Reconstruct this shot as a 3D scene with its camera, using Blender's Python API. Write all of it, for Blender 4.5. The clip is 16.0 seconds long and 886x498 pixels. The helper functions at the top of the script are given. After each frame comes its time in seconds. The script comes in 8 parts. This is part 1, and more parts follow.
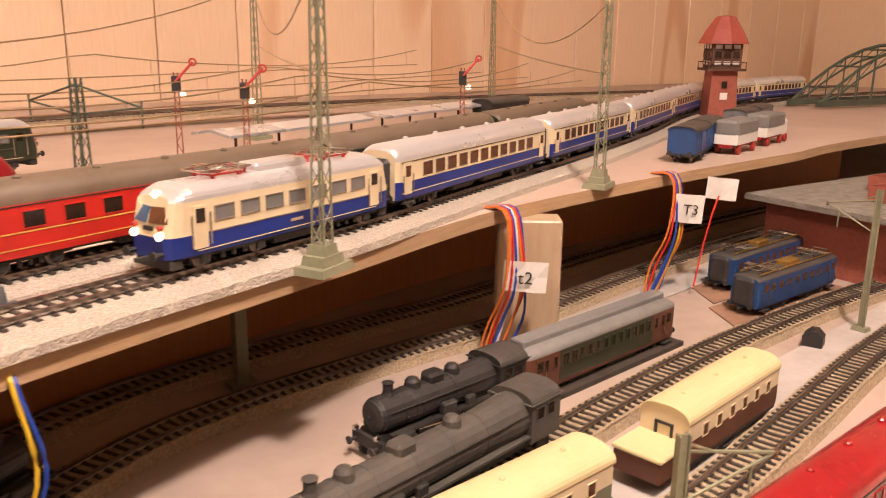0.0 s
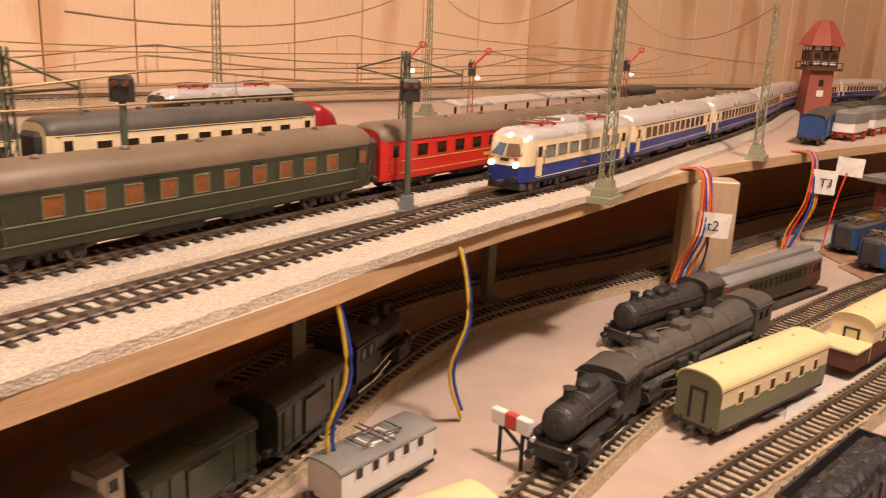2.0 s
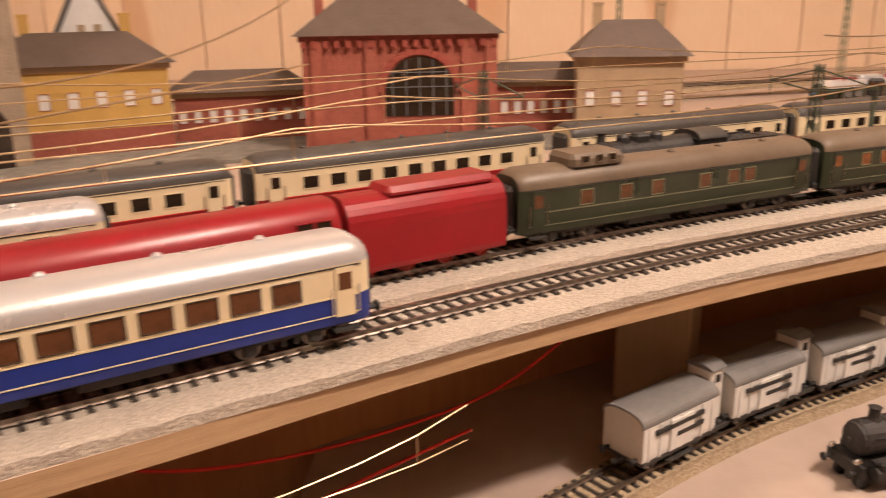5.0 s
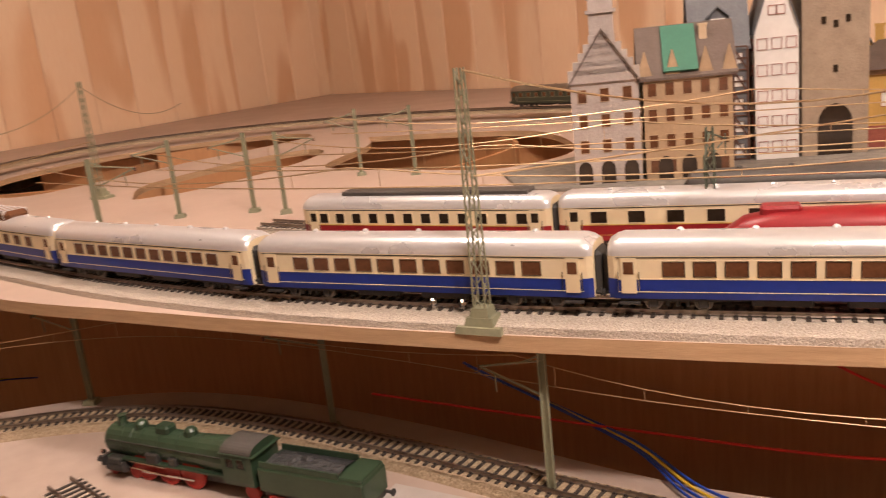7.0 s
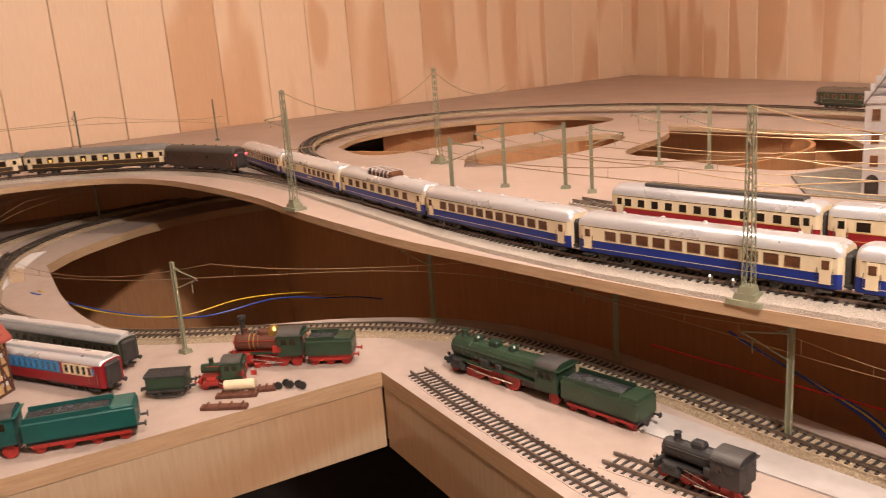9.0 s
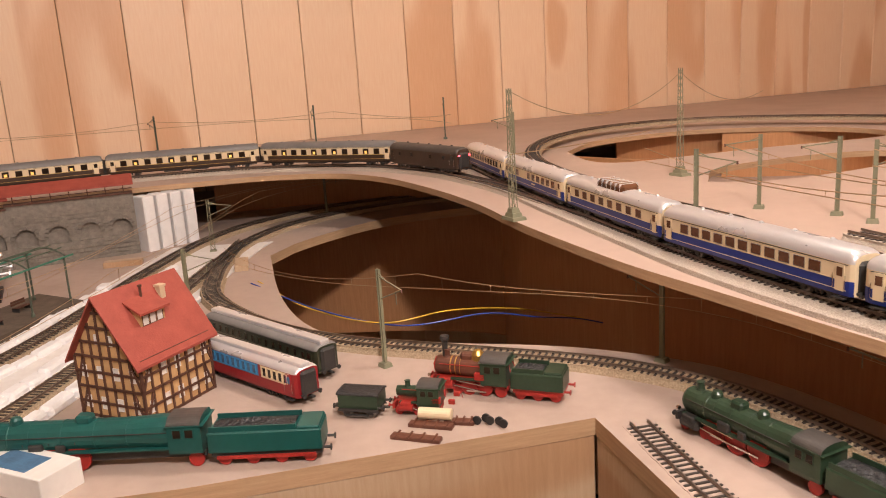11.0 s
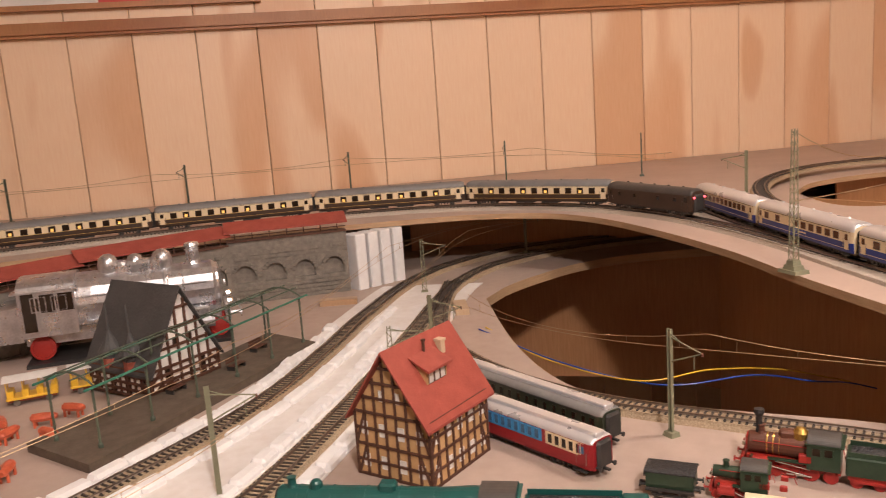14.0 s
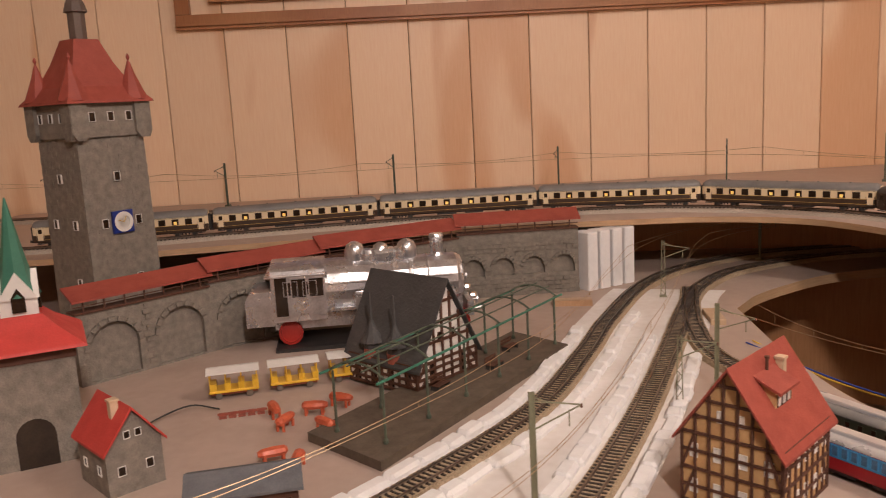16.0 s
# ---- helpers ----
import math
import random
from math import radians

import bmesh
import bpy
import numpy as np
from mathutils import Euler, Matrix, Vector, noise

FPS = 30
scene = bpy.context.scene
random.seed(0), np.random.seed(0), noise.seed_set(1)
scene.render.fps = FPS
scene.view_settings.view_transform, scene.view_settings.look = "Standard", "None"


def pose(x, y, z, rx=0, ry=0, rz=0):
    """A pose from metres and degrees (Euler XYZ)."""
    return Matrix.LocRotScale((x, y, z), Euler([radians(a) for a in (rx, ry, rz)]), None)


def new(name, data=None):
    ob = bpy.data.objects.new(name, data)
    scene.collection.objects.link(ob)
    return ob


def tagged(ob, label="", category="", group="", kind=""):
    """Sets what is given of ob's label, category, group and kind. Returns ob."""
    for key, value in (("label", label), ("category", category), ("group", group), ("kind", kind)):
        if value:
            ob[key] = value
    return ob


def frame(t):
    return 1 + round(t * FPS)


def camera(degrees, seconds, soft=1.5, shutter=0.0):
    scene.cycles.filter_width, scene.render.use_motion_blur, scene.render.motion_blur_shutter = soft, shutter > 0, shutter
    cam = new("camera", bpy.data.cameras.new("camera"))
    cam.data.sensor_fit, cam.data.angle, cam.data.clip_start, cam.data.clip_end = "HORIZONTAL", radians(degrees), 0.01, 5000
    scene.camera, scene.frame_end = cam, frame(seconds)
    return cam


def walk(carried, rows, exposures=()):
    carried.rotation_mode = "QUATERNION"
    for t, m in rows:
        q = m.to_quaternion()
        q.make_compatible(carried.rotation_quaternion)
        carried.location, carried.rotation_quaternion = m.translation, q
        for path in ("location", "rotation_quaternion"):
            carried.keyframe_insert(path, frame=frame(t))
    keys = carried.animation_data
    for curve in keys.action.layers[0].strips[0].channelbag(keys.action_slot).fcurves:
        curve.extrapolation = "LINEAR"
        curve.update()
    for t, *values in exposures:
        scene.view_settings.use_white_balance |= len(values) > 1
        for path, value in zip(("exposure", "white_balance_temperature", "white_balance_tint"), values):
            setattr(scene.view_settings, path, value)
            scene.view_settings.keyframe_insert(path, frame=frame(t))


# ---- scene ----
EXPOSURES = ((0.0, -0.1, 7000, 18), (1.5, -0.12, 7150, 15), (3.0, -0.6, 7450, 16), (3.7, -0.58, 7450, 16), (6.0, -0.3, 6850, 15), (7.0, -0.2, 6750, 15), (9.0, 0.05, 6400, 11), (12.0, -0.02, 6300, 12), (13.0, -0.08, 6300, 12), (14.5, -0.12, 6300, 12), (16.0, -0.4, 6400, 13))
cam = camera(56.48, 16.0, soft=1.0, shutter=0.3)
PATH = [
    (0, pose(0.4242, 0.3870, 1.1524, 75.652, 0, -37.825) @ pose(0, 0, 0, 0, 0, 0.752)),
    (0.5, pose(0.3646, 0.3817, 1.1456, 75.630, 0, -37.516) @ pose(0, 0, 0, 0, 0, 0.684)),
    (1, pose(0.3069, 0.3751, 1.1423, 75.581, 0, -37.430) @ pose(0, 0, 0, 0, 0, 1.664)),
    (1.5, pose(0.2436, 0.3646, 1.1420, 75.352, 0, -37.363) @ pose(0, 0, 0, 0, 0, 2.912)),
    (2, pose(0.1870, 0.3595, 1.1406, 75.402, 0, -36.253) @ pose(0, 0, 0, 0, 0, 2.539)),
    (2.5, pose(0.1198, 0.3555, 1.1351, 75.553, 0, -34.272) @ pose(0, 0, 0, 0, 0, 2.211)),
    (3, pose(0.0479, 0.3408, 1.1310, 76.184, 0, -29.489) @ pose(0, 0, 0, 0, 0, 1.381)),
    (3.5, pose(-0.0227, 0.3255, 1.1186, 76.311, 0, -26.368) @ pose(0, 0, 0, 0, 0, 2.225)),
    (3.7, pose(-0.0400, 0.3173, 1.1218, 75.955, 0, -25.666) @ pose(0, 0, 0, 0, 0, 1.990)),
    (5.8, pose(-0.1014, 0.0636, 1.1951, 73.428, 0, 18.176) @ pose(0, 0, 0, 0, 0, -3.383)),
    (6, pose(-0.1051, 0.0542, 1.1829, 74.547, 0, 23.447) @ pose(0, 0, 0, 0, 0, -3.842)),
    (6.5, pose(-0.0479, 0.0138, 1.1982, 75.125, 0, 40.491) @ pose(0, 0, 0, 0, 0, -4.764)),
    (7, pose(0.0000, -0.0002, 1.2063, 75.934, 0, 52.602) @ pose(0, 0, 0, 0, 0, -6.315)),
    (7.5, pose(0.0485, -0.0212, 1.2254, 76.341, 0, 59.835) @ pose(0, 0, 0, 0, 0, -6.687)),
    (8, pose(0.0790, -0.0500, 1.2416, 76.098, 0, 65.627) @ pose(0, 0, 0, 0, 0, -6.397)),
    (8.5, pose(0.1200, -0.0875, 1.2465, 75.730, 0, 68.994) @ pose(0, 0, 0, 0, 0, -4.897)),
    (9, pose(0.1628, -0.1191, 1.2582, 75.701, 0, 72.310) @ pose(0, 0, 0, 0, 0, -4.183)),
    (9.5, pose(0.1413, -0.0954, 1.2536, 75.734, 0, 77.909) @ pose(0, 0, 0, 0, 0, -3.653)),
    (9.7, pose(0.1245, -0.0847, 1.2546, 75.813, 0, 80.490) @ pose(0, 0, 0, 0, 0, -4.185)),
    (12, pose(0.0116, -0.1272, 1.2466, 77.336, 0, 89.753) @ pose(0, 0, 0, 0, 0, -3.338)),
    (12.5, pose(-0.0032, -0.1690, 1.2553, 77.933, 0, 90.540) @ pose(0, 0, 0, 0, 0, -4.033)),
    (13, pose(-0.0207, -0.2071, 1.2634, 78.851, 0, 92.169) @ pose(0, 0, 0, 0, 0, -4.147)),
    (13.5, pose(-0.0272, -0.2402, 1.2682, 79.283, 0, 94.188) @ pose(0, 0, 0, 0, 0, -4.517)),
    (14, pose(-0.0253, -0.2657, 1.2710, 79.484, 0, 96.886) @ pose(0, 0, 0, 0, 0, -4.062)),
    (14.5, pose(-0.0240, -0.2929, 1.2717, 79.511, 0, 99.897) @ pose(0, 0, 0, 0, 0, -4.056)),
    (15, pose(-0.0394, -0.3397, 1.2653, 79.801, 0, 103.407) @ pose(0, 0, 0, 0, 0, -3.175)),
    (15.5, pose(-0.0625, -0.4018, 1.2691, 79.993, 0, 105.428) @ pose(0, 0, 0, 0, 0, -3.087)),
    (16, pose(-0.0614, -0.4589, 1.2702, 79.839, 0, 106.441) @ pose(0, 0, 0, 0, 0, -3.056)),
]
walk(cam, PATH, EXPOSURES)

# ---- light ----
world = bpy.data.worlds.new("room_world")
world.use_nodes = True
world.node_tree.nodes["Background"].inputs[0].default_value = (1.0, 0.85, 0.72, 1)
world.node_tree.nodes["Background"].inputs[1].default_value = 0.06
scene.world = world


def bulb(name, at, radius, watts, color):
    la = bpy.data.lights.new(name, "POINT")
    la.shadow_soft_size, la.energy, la.color = radius, watts, color
    new(name, la).location = at


# two ceiling lamps out of view; the far one placed to brighten the walls
bulb("ceiling_lamp_bulb", (0.60, 0.14, 2.28), 0.06, 104, (1.0, 0.88, 0.815))
bulb("ceiling_lamp_bulb_far", (-0.90, 0.35, 2.28), 0.06, 30, (1.0, 0.88, 0.80))


# ---- materials ----
def surf(name, c1, c2=None, scale=30.0, rough=0.5, metal=0.0, bump=0.0, bscale=None, vary=0.0, coat=0.0, stretch=(1, 1, 1)):
    """A painted or raw surface: two tones mixed by noise at two scales, roughness variation and fine relief."""
    m = bpy.data.materials.new(name)
    m.use_nodes = True
    nt = m.node_tree
    b = nt.nodes["Principled BSDF"]
    b.inputs["Metallic"].default_value = metal
    if coat:
        b.inputs["Coat Weight"].default_value = coat
    if c2 is None:
        c2 = tuple(v * 0.72 for v in c1)
    tc = nt.nodes.new("ShaderNodeTexCoord")
    mp = nt.nodes.new("ShaderNodeMapping")
    mp.inputs["Scale"].default_value = stretch
    nt.links.new(tc.outputs["Object"], mp.inputs[0])
    n1 = nt.nodes.new("ShaderNodeTexNoise")
    n1.inputs["Scale"].default_value, n1.inputs["Detail"].default_value = scale, 5
    n2 = nt.nodes.new("ShaderNodeTexNoise")
    n2.inputs["Scale"].default_value, n2.inputs["Detail"].default_value = scale * 7, 3
    nt.links.new(mp.outputs[0], n1.inputs["Vector"])
    nt.links.new(mp.outputs[0], n2.inputs["Vector"])
    add = nt.nodes.new("ShaderNodeMath")
    add.operation = "MULTIPLY_ADD"
    nt.links.new(n2.outputs[0], add.inputs[0])
    add.inputs[1].default_value = 0.5
    nt.links.new(n1.outputs[0], add.inputs[2])
    rmp = nt.nodes.new("ShaderNodeMapRange")
    rmp.inputs[1].default_value, rmp.inputs[2].default_value = 0.5, 1.0
    nt.links.new(add.outputs[0], rmp.inputs[0])
    mix = nt.nodes.new("ShaderNodeMix")
    mix.data_type = "RGBA"
    mix.inputs[6].default_value, mix.inputs[7].default_value = (*c1, 1), (*c2, 1)
    nt.links.new(rmp.outputs[0], mix.inputs[0])
    out = mix.outputs[2]
    if vary:
        oi = nt.nodes.new("ShaderNodeObjectInfo")
        hs = nt.nodes.new("ShaderNodeHueSaturation")
        mr = nt.nodes.new("ShaderNodeMapRange")
        mr.inputs[3].default_value, mr.inputs[4].default_value = 1 - vary, 1 + vary
        nt.links.new(oi.outputs["Random"], mr.inputs[0])
        nt.links.new(mr.outputs[0], hs.inputs["Value"])
        nt.links.new(out, hs.inputs["Color"])
        out = hs.outputs[0]
    nt.links.new(out, b.inputs["Base Color"])
    rr = nt.nodes.new("ShaderNodeMapRange")
    rr.inputs[3].default_value, rr.inputs[4].default_value = max(0.03, rough - 0.1), min(1, rough + 0.12)
    nt.links.new(n1.outputs[0], rr.inputs[0])
    nt.links.new(rr.outputs[0], b.inputs["Roughness"])
    if bump:
        bp = nt.nodes.new("ShaderNodeBump")
        bp.inputs["Strength"].default_value, bp.inputs["Distance"].default_value = bump, 0.002
        n3 = nt.nodes.new("ShaderNodeTexNoise")
        n3.inputs["Scale"].default_value, n3.inputs["Detail"].default_value = bscale or scale * 5, 4
        nt.links.new(mp.outputs[0], n3.inputs["Vector"])
        nt.links.new(n3.outputs[0], bp.inputs["Height"])
        nt.links.new(bp.outputs[0], b.inputs["Normal"])
    return m


def pine(name, c1, c2, bands=3.0, stretch=(9, 9, 0.9), rough=0.42, vary=0.06):
    """Varnished pine: long cathedral grain from a warped band texture, with fine fibres over it."""
    m = surf(name, c1, c2, 6, rough, vary=vary, stretch=(40, 40, 3), bump=0.06, bscale=20)
    nt = m.node_tree
    b = nt.nodes["Principled BSDF"]
    src = b.inputs["Base Color"].links[0].from_socket
    tc = nt.nodes.new("ShaderNodeTexCoord")
    mp = nt.nodes.new("ShaderNodeMapping")
    mp.inputs["Scale"].default_value = stretch
    oi = nt.nodes.new("ShaderNodeObjectInfo")
    ad = nt.nodes.new("ShaderNodeVectorMath")
    ad.operation = "ADD"
    mulv = nt.nodes.new("ShaderNodeMath")
    mulv.operation = "MULTIPLY"
    mulv.inputs[1].default_value = 37.0
    nt.links.new(oi.outputs["Random"], mulv.inputs[0])
    nt.links.new(tc.outputs["Object"], mp.inputs[0])
    nt.links.new(mp.outputs[0], ad.inputs[0])
    nt.links.new(mulv.outputs[0], ad.inputs[1])
    no = nt.nodes.new("ShaderNodeTexNoise")
    no.inputs["Scale"].default_value, no.inputs["Detail"].default_value, no.inputs["Distortion"].default_value = 0.5, 1.5, 0.4
    nt.links.new(ad.outputs[0], no.inputs["Vector"])
    mu = nt.nodes.new("ShaderNodeMath")
    mu.operation = "MULTIPLY"
    mu.inputs[1].default_value = bands * 6.28
    nt.links.new(no.outputs[0], mu.inputs[0])
    sn = nt.nodes.new("ShaderNodeMath")
    sn.operation = "SINE"
    nt.links.new(mu.outputs[0], sn.inputs[0])
    mr = nt.nodes.new("ShaderNodeMapRange")
    mr.interpolation_type = "SMOOTHSTEP"
    mr.inputs[1].default_value, mr.inputs[2].default_value, mr.inputs[4].default_value = 0.35, 1.0, 0.58
    nt.links.new(sn.outputs[0], mr.inputs[0])
    mx = nt.nodes.new("ShaderNodeMix")
    mx.data_type, mx.blend_type = "RGBA", "MULTIPLY"
    mx.inputs[7].default_value = (0.74, 0.52, 0.35, 1)
    nt.links.new(mr.outputs[0], mx.inputs[0])
    nt.links.new(src, mx.inputs[6])
    nt.links.new(mx.outputs[2], b.inputs["Base Color"])
    return m


def glass_mat(name, color, rough=0.08):
    m = surf(name, color, tuple(v * 0.6 for v in color), 60, rough)
    m.node_tree.nodes["Principled BSDF"].inputs["IOR"].default_value = 1.5
    return m


def glow(name, color, strength):
    m = bpy.data.materials.new(name)
    m.use_nodes = True
    b = m.node_tree.nodes["Principled BSDF"]
    b.inputs["Base Color"].default_value = (*color, 1)
    b.inputs["Emission Color"].default_value = (*color, 1)
    b.inputs["Emission Strength"].default_value = strength
    return m


M = {
    "wall": pine("pine_panel", (0.90, 0.69, 0.49), (0.84, 0.60, 0.40), bands=3.6, stretch=(6, 6, 1.3), vary=0.035),
    "wallgroove": surf("groove_wood", (0.22, 0.12, 0.06), rough=0.8),
    "trim": pine("trim_wood", (0.42, 0.20, 0.08), (0.34, 0.15, 0.06), stretch=(3, 3, 3)),
    "beam": pine("raw_pine_beam", (0.54, 0.40, 0.265), (0.47, 0.33, 0.205), stretch=(1.5, 9, 9)),
    "panel": pine("stained_plywood", (0.60, 0.31, 0.14), (0.50, 0.24, 0.10), stretch=(2, 2, 3), rough=0.5),
    "board": surf("chipboard_pinkish", (0.47, 0.37, 0.31), (0.39, 0.30, 0.245), 9, 0.6, bump=0.05, bscale=300),
    "deck": surf("deck_board_beige", (0.53, 0.40, 0.325), (0.47, 0.35, 0.28), 8, 0.6, bump=0.05, bscale=300),
    "ply": surf("plywood_edge", (0.54, 0.36, 0.21), (0.42, 0.27, 0.15), 25, 0.6, bump=0.1, stretch=(1, 1, 14)),
    "glass_warm": glass_mat("coach_window_warm", (0.28, 0.10, 0.035)),
    "plated": surf("silver_plating", (0.78, 0.78, 0.80), (0.45, 0.45, 0.47), 120, 0.28, metal=0.85, bump=0.35, bscale=160),
    "ballast": surf("ballast_foam", (0.64, 0.56, 0.47), (0.34, 0.28, 0.22), 800, 0.7, bump=0.9, bscale=700),
    "ballast2": surf("ballast_cork", (0.52, 0.41, 0.28), (0.25, 0.175, 0.10), 520, 0.7, bump=0.7, bscale=700),
    "sleeper": surf("sleeper_brown", (0.035, 0.026, 0.021), (0.06, 0.045, 0.035), 90, 0.7),
    "rail": surf("rail_steel", (0.22, 0.17, 0.14), (0.42, 0.36, 0.31), 40, 0.32, metal=0.9),
    "black": surf("loco_black", (0.018, 0.017, 0.017), (0.035, 0.03, 0.028), 60, 0.5),
    "soot": surf("sooty_grey", (0.055, 0.05, 0.045), (0.09, 0.078, 0.066), 30, 0.6, bump=0.1),
    "under": surf("underframe_black", (0.02, 0.019, 0.018), (0.045, 0.04, 0.036), 80, 0.6),
    "wheel": surf("wheel_steel", (0.16, 0.14, 0.13), (0.3, 0.27, 0.24), 60, 0.4, metal=0.7),
    "red_wheel": surf("red_wheel", (0.42, 0.03, 0.02), (0.3, 0.02, 0.015), 60, 0.45),
    "silver": surf("silver_roof", (0.76, 0.76, 0.77), (0.72, 0.72, 0.73), 20, 0.28, metal=0.55),
    "grey_roof": surf("grey_roof", (0.16, 0.155, 0.15), (0.22, 0.21, 0.2), 25, 0.5),
    "dark_roof": surf("dark_roof", (0.05, 0.044, 0.04), (0.085, 0.075, 0.066), 25, 0.5),
    "brown_roof": surf("brown_grey_roof", (0.13, 0.092, 0.062), (0.17, 0.125, 0.088), 25, 0.45),
    "blue": surf("cobalt_blue", (0.012, 0.034, 0.25), (0.01, 0.028, 0.20), 30, 0.35),
    "cream": surf("cream_paint", (0.79, 0.66, 0.44), (0.73, 0.60, 0.39), 30, 0.4),
    "paleroof": surf("pale_yellow_roof", (0.72, 0.60, 0.34), (0.65, 0.53, 0.28), 20, 0.45),
    "red": surf("dining_red", (0.62, 0.03, 0.02), (0.52, 0.025, 0.018), 30, 0.38),
    "diesel": surf("diesel_red", (0.36, 0.014, 0.018), (0.29, 0.011, 0.014), 30, 0.25, coat=0.5),
    "wine": surf("wine_red", (0.30, 0.012, 0.018), (0.25, 0.01, 0.014), 30, 0.35),
    "green": surf("bottle_green", (0.022, 0.030, 0.016), (0.032, 0.040, 0.022), 30, 0.3, coat=0.25),
    "green2": surf("loco_green", (0.030, 0.058, 0.032), (0.018, 0.038, 0.020), 45, 0.33),
    "teal": surf("teal_green", (0.01, 0.088, 0.078), (0.008, 0.068, 0.06), 30, 0.4),
    "brown": surf("coach_brown", (0.14, 0.05, 0.028), (0.10, 0.036, 0.02), 40, 0.5),
    "olive": surf("olive_grey", (0.20, 0.20, 0.13), (0.16, 0.16, 0.10), 30, 0.45),
    "dkbrown": surf("pullman_brown", (0.055, 0.03, 0.018), (0.04, 0.022, 0.014), 40, 0.4),
    "midblue": surf("prussian_blue", (0.02, 0.065, 0.20), (0.015, 0.05, 0.15), 40, 0.45),
    "skyblue": surf("sky_blue_panel", (0.05, 0.28, 0.55), (0.04, 0.22, 0.45), 40, 0.4),
    "white": surf("white_paint", (0.78, 0.76, 0.72), (0.68, 0.66, 0.62), 20, 0.5),
    "styro": surf("styrofoam_white", (0.84, 0.83, 0.82), (0.76, 0.75, 0.74), 60, 0.8, bump=0.3, bscale=250),
    "felt": surf("thin_grey_felt", (0.50, 0.46, 0.43), (0.40, 0.36, 0.33), 14, 0.8, bump=0.2),
    "snow": surf("white_paper_felt", (0.80, 0.78, 0.76), (0.66, 0.62, 0.58), 12, 0.85, bump=0.2),
    "chrome": surf("bright_metal", (0.72, 0.70, 0.67), (0.6, 0.58, 0.55), 50, 0.2, metal=1.0),
    "brass": surf("brass_yellow", (0.65, 0.42, 0.10), (0.5, 0.3, 0.08), 50, 0.3, metal=0.8),
    "gold": surf("lettering_yellow", (0.75, 0.5, 0.12), rough=0.5),
    "mast": surf("mast_olive_green", (0.20, 0.20, 0.125), (0.26, 0.25, 0.16), 50, 0.55, bump=0.1),
    "mast_dark": surf("mast_dark_green", (0.06, 0.08, 0.06), (0.1, 0.12, 0.08), 50, 0.5),
    "wire": surf("wire_bronze", (0.45, 0.30, 0.17), (0.6, 0.45, 0.28), 50, 0.35, metal=0.8),
    "glass": glass_mat("window_glass", (0.035, 0.022, 0.014)),
    "glass_br": glass_mat("brown_tinted_window", (0.16, 0.065, 0.03), 0.15),
    "glass_bl": glass_mat("blue_tinted_window", (0.10, 0.2, 0.34), 0.08),
    "lit": glow("lit_window", (1.0, 0.62, 0.16), 0.55),
    "lamp_w": glow("headlamp_glow", (1.0, 0.85, 0.6), 3.5),
    "lamp_r": glow("tail_lamp_glow", (1.0, 0.08, 0.1), 4.0),
    "lamp_y": glow("yellow_lamp_glow", (1.0, 0.6, 0.1), 2.0),
    "slate": surf("slate_grey", (0.10, 0.105, 0.115), (0.15, 0.155, 0.165), 60, 0.6, bump=0.3),
    "dkslate": surf("black_slate", (0.05, 0.048, 0.048), (0.075, 0.072, 0.07), 60, 0.7, bump=0.4),
    "roofred": surf("roof_tile_red", (0.36, 0.075, 0.05), (0.28, 0.055, 0.038), 60, 0.6, bump=0.2, bscale=500),
    "roofbright": surf("roof_bright_red", (0.58, 0.06, 0.05), (0.48, 0.05, 0.04), 60, 0.55, bump=0.2, bscale=500),
    "roofbrown": surf("roof_brown", (0.10, 0.07, 0.055), (0.14, 0.10, 0.08), 60, 0.6, bump=0.2),
    "stone": surf("grey_stone", (0.27, 0.24, 0.20), (0.16, 0.14, 0.118), 90, 0.85, bump=0.6, bscale=300),
    "brick": surf("brick_red", (0.36, 0.10, 0.065), (0.28, 0.075, 0.05), 200, 0.75, bump=0.4, bscale=600),
    "sand": surf("sandstone", (0.44, 0.31, 0.19), (0.36, 0.25, 0.15), 50, 0.75, bump=0.3),
    "pinkstone": surf("pale_pink_stone", (0.46, 0.41, 0.38), (0.37, 0.32, 0.29), 50, 0.75, bump=0.3),
    "tanstone": surf("tan_stone", (0.36, 0.28, 0.20), (0.28, 0.21, 0.15), 70, 0.8, bump=0.4),
    "yellow": surf("yellow_plaster", (0.60, 0.36, 0.10), (0.5, 0.30, 0.08), 40, 0.7),
    "yel": surf("toy_yellow", (0.80, 0.50, 0.04), (0.7, 0.42, 0.03), 40, 0.4),
    "ochre": surf("ochre_plaster", (0.56, 0.36, 0.17), (0.46, 0.28, 0.12), 50, 0.75),
    "plaster": surf("plaster_cream", (0.62, 0.48, 0.33), (0.54, 0.41, 0.27), 50, 0.75),
    "timber": surf("timber_brown", (0.11, 0.045, 0.025), (0.08, 0.032, 0.018), 80, 0.65),
    "coal": surf("coal_black", (0.012, 0.012, 0.013), (0.03, 0.03, 0.032), 300, 0.45, bump=0.9, bscale=400),
    "copper": surf("copper_green", (0.045, 0.19, 0.125), (0.035, 0.15, 0.10), 40, 0.55),
    "asphalt": surf("platform_grey", (0.13, 0.098, 0.070), (0.085, 0.064, 0.046), 60, 0.8, bump=0.15),
    "orange": surf("toy_orange", (0.66, 0.15, 0.07), (0.42, 0.07, 0.03), 40, 0.4),
    "wblue": surf("wire_blue", (0.02, 0.07, 0.42), rough=0.4),
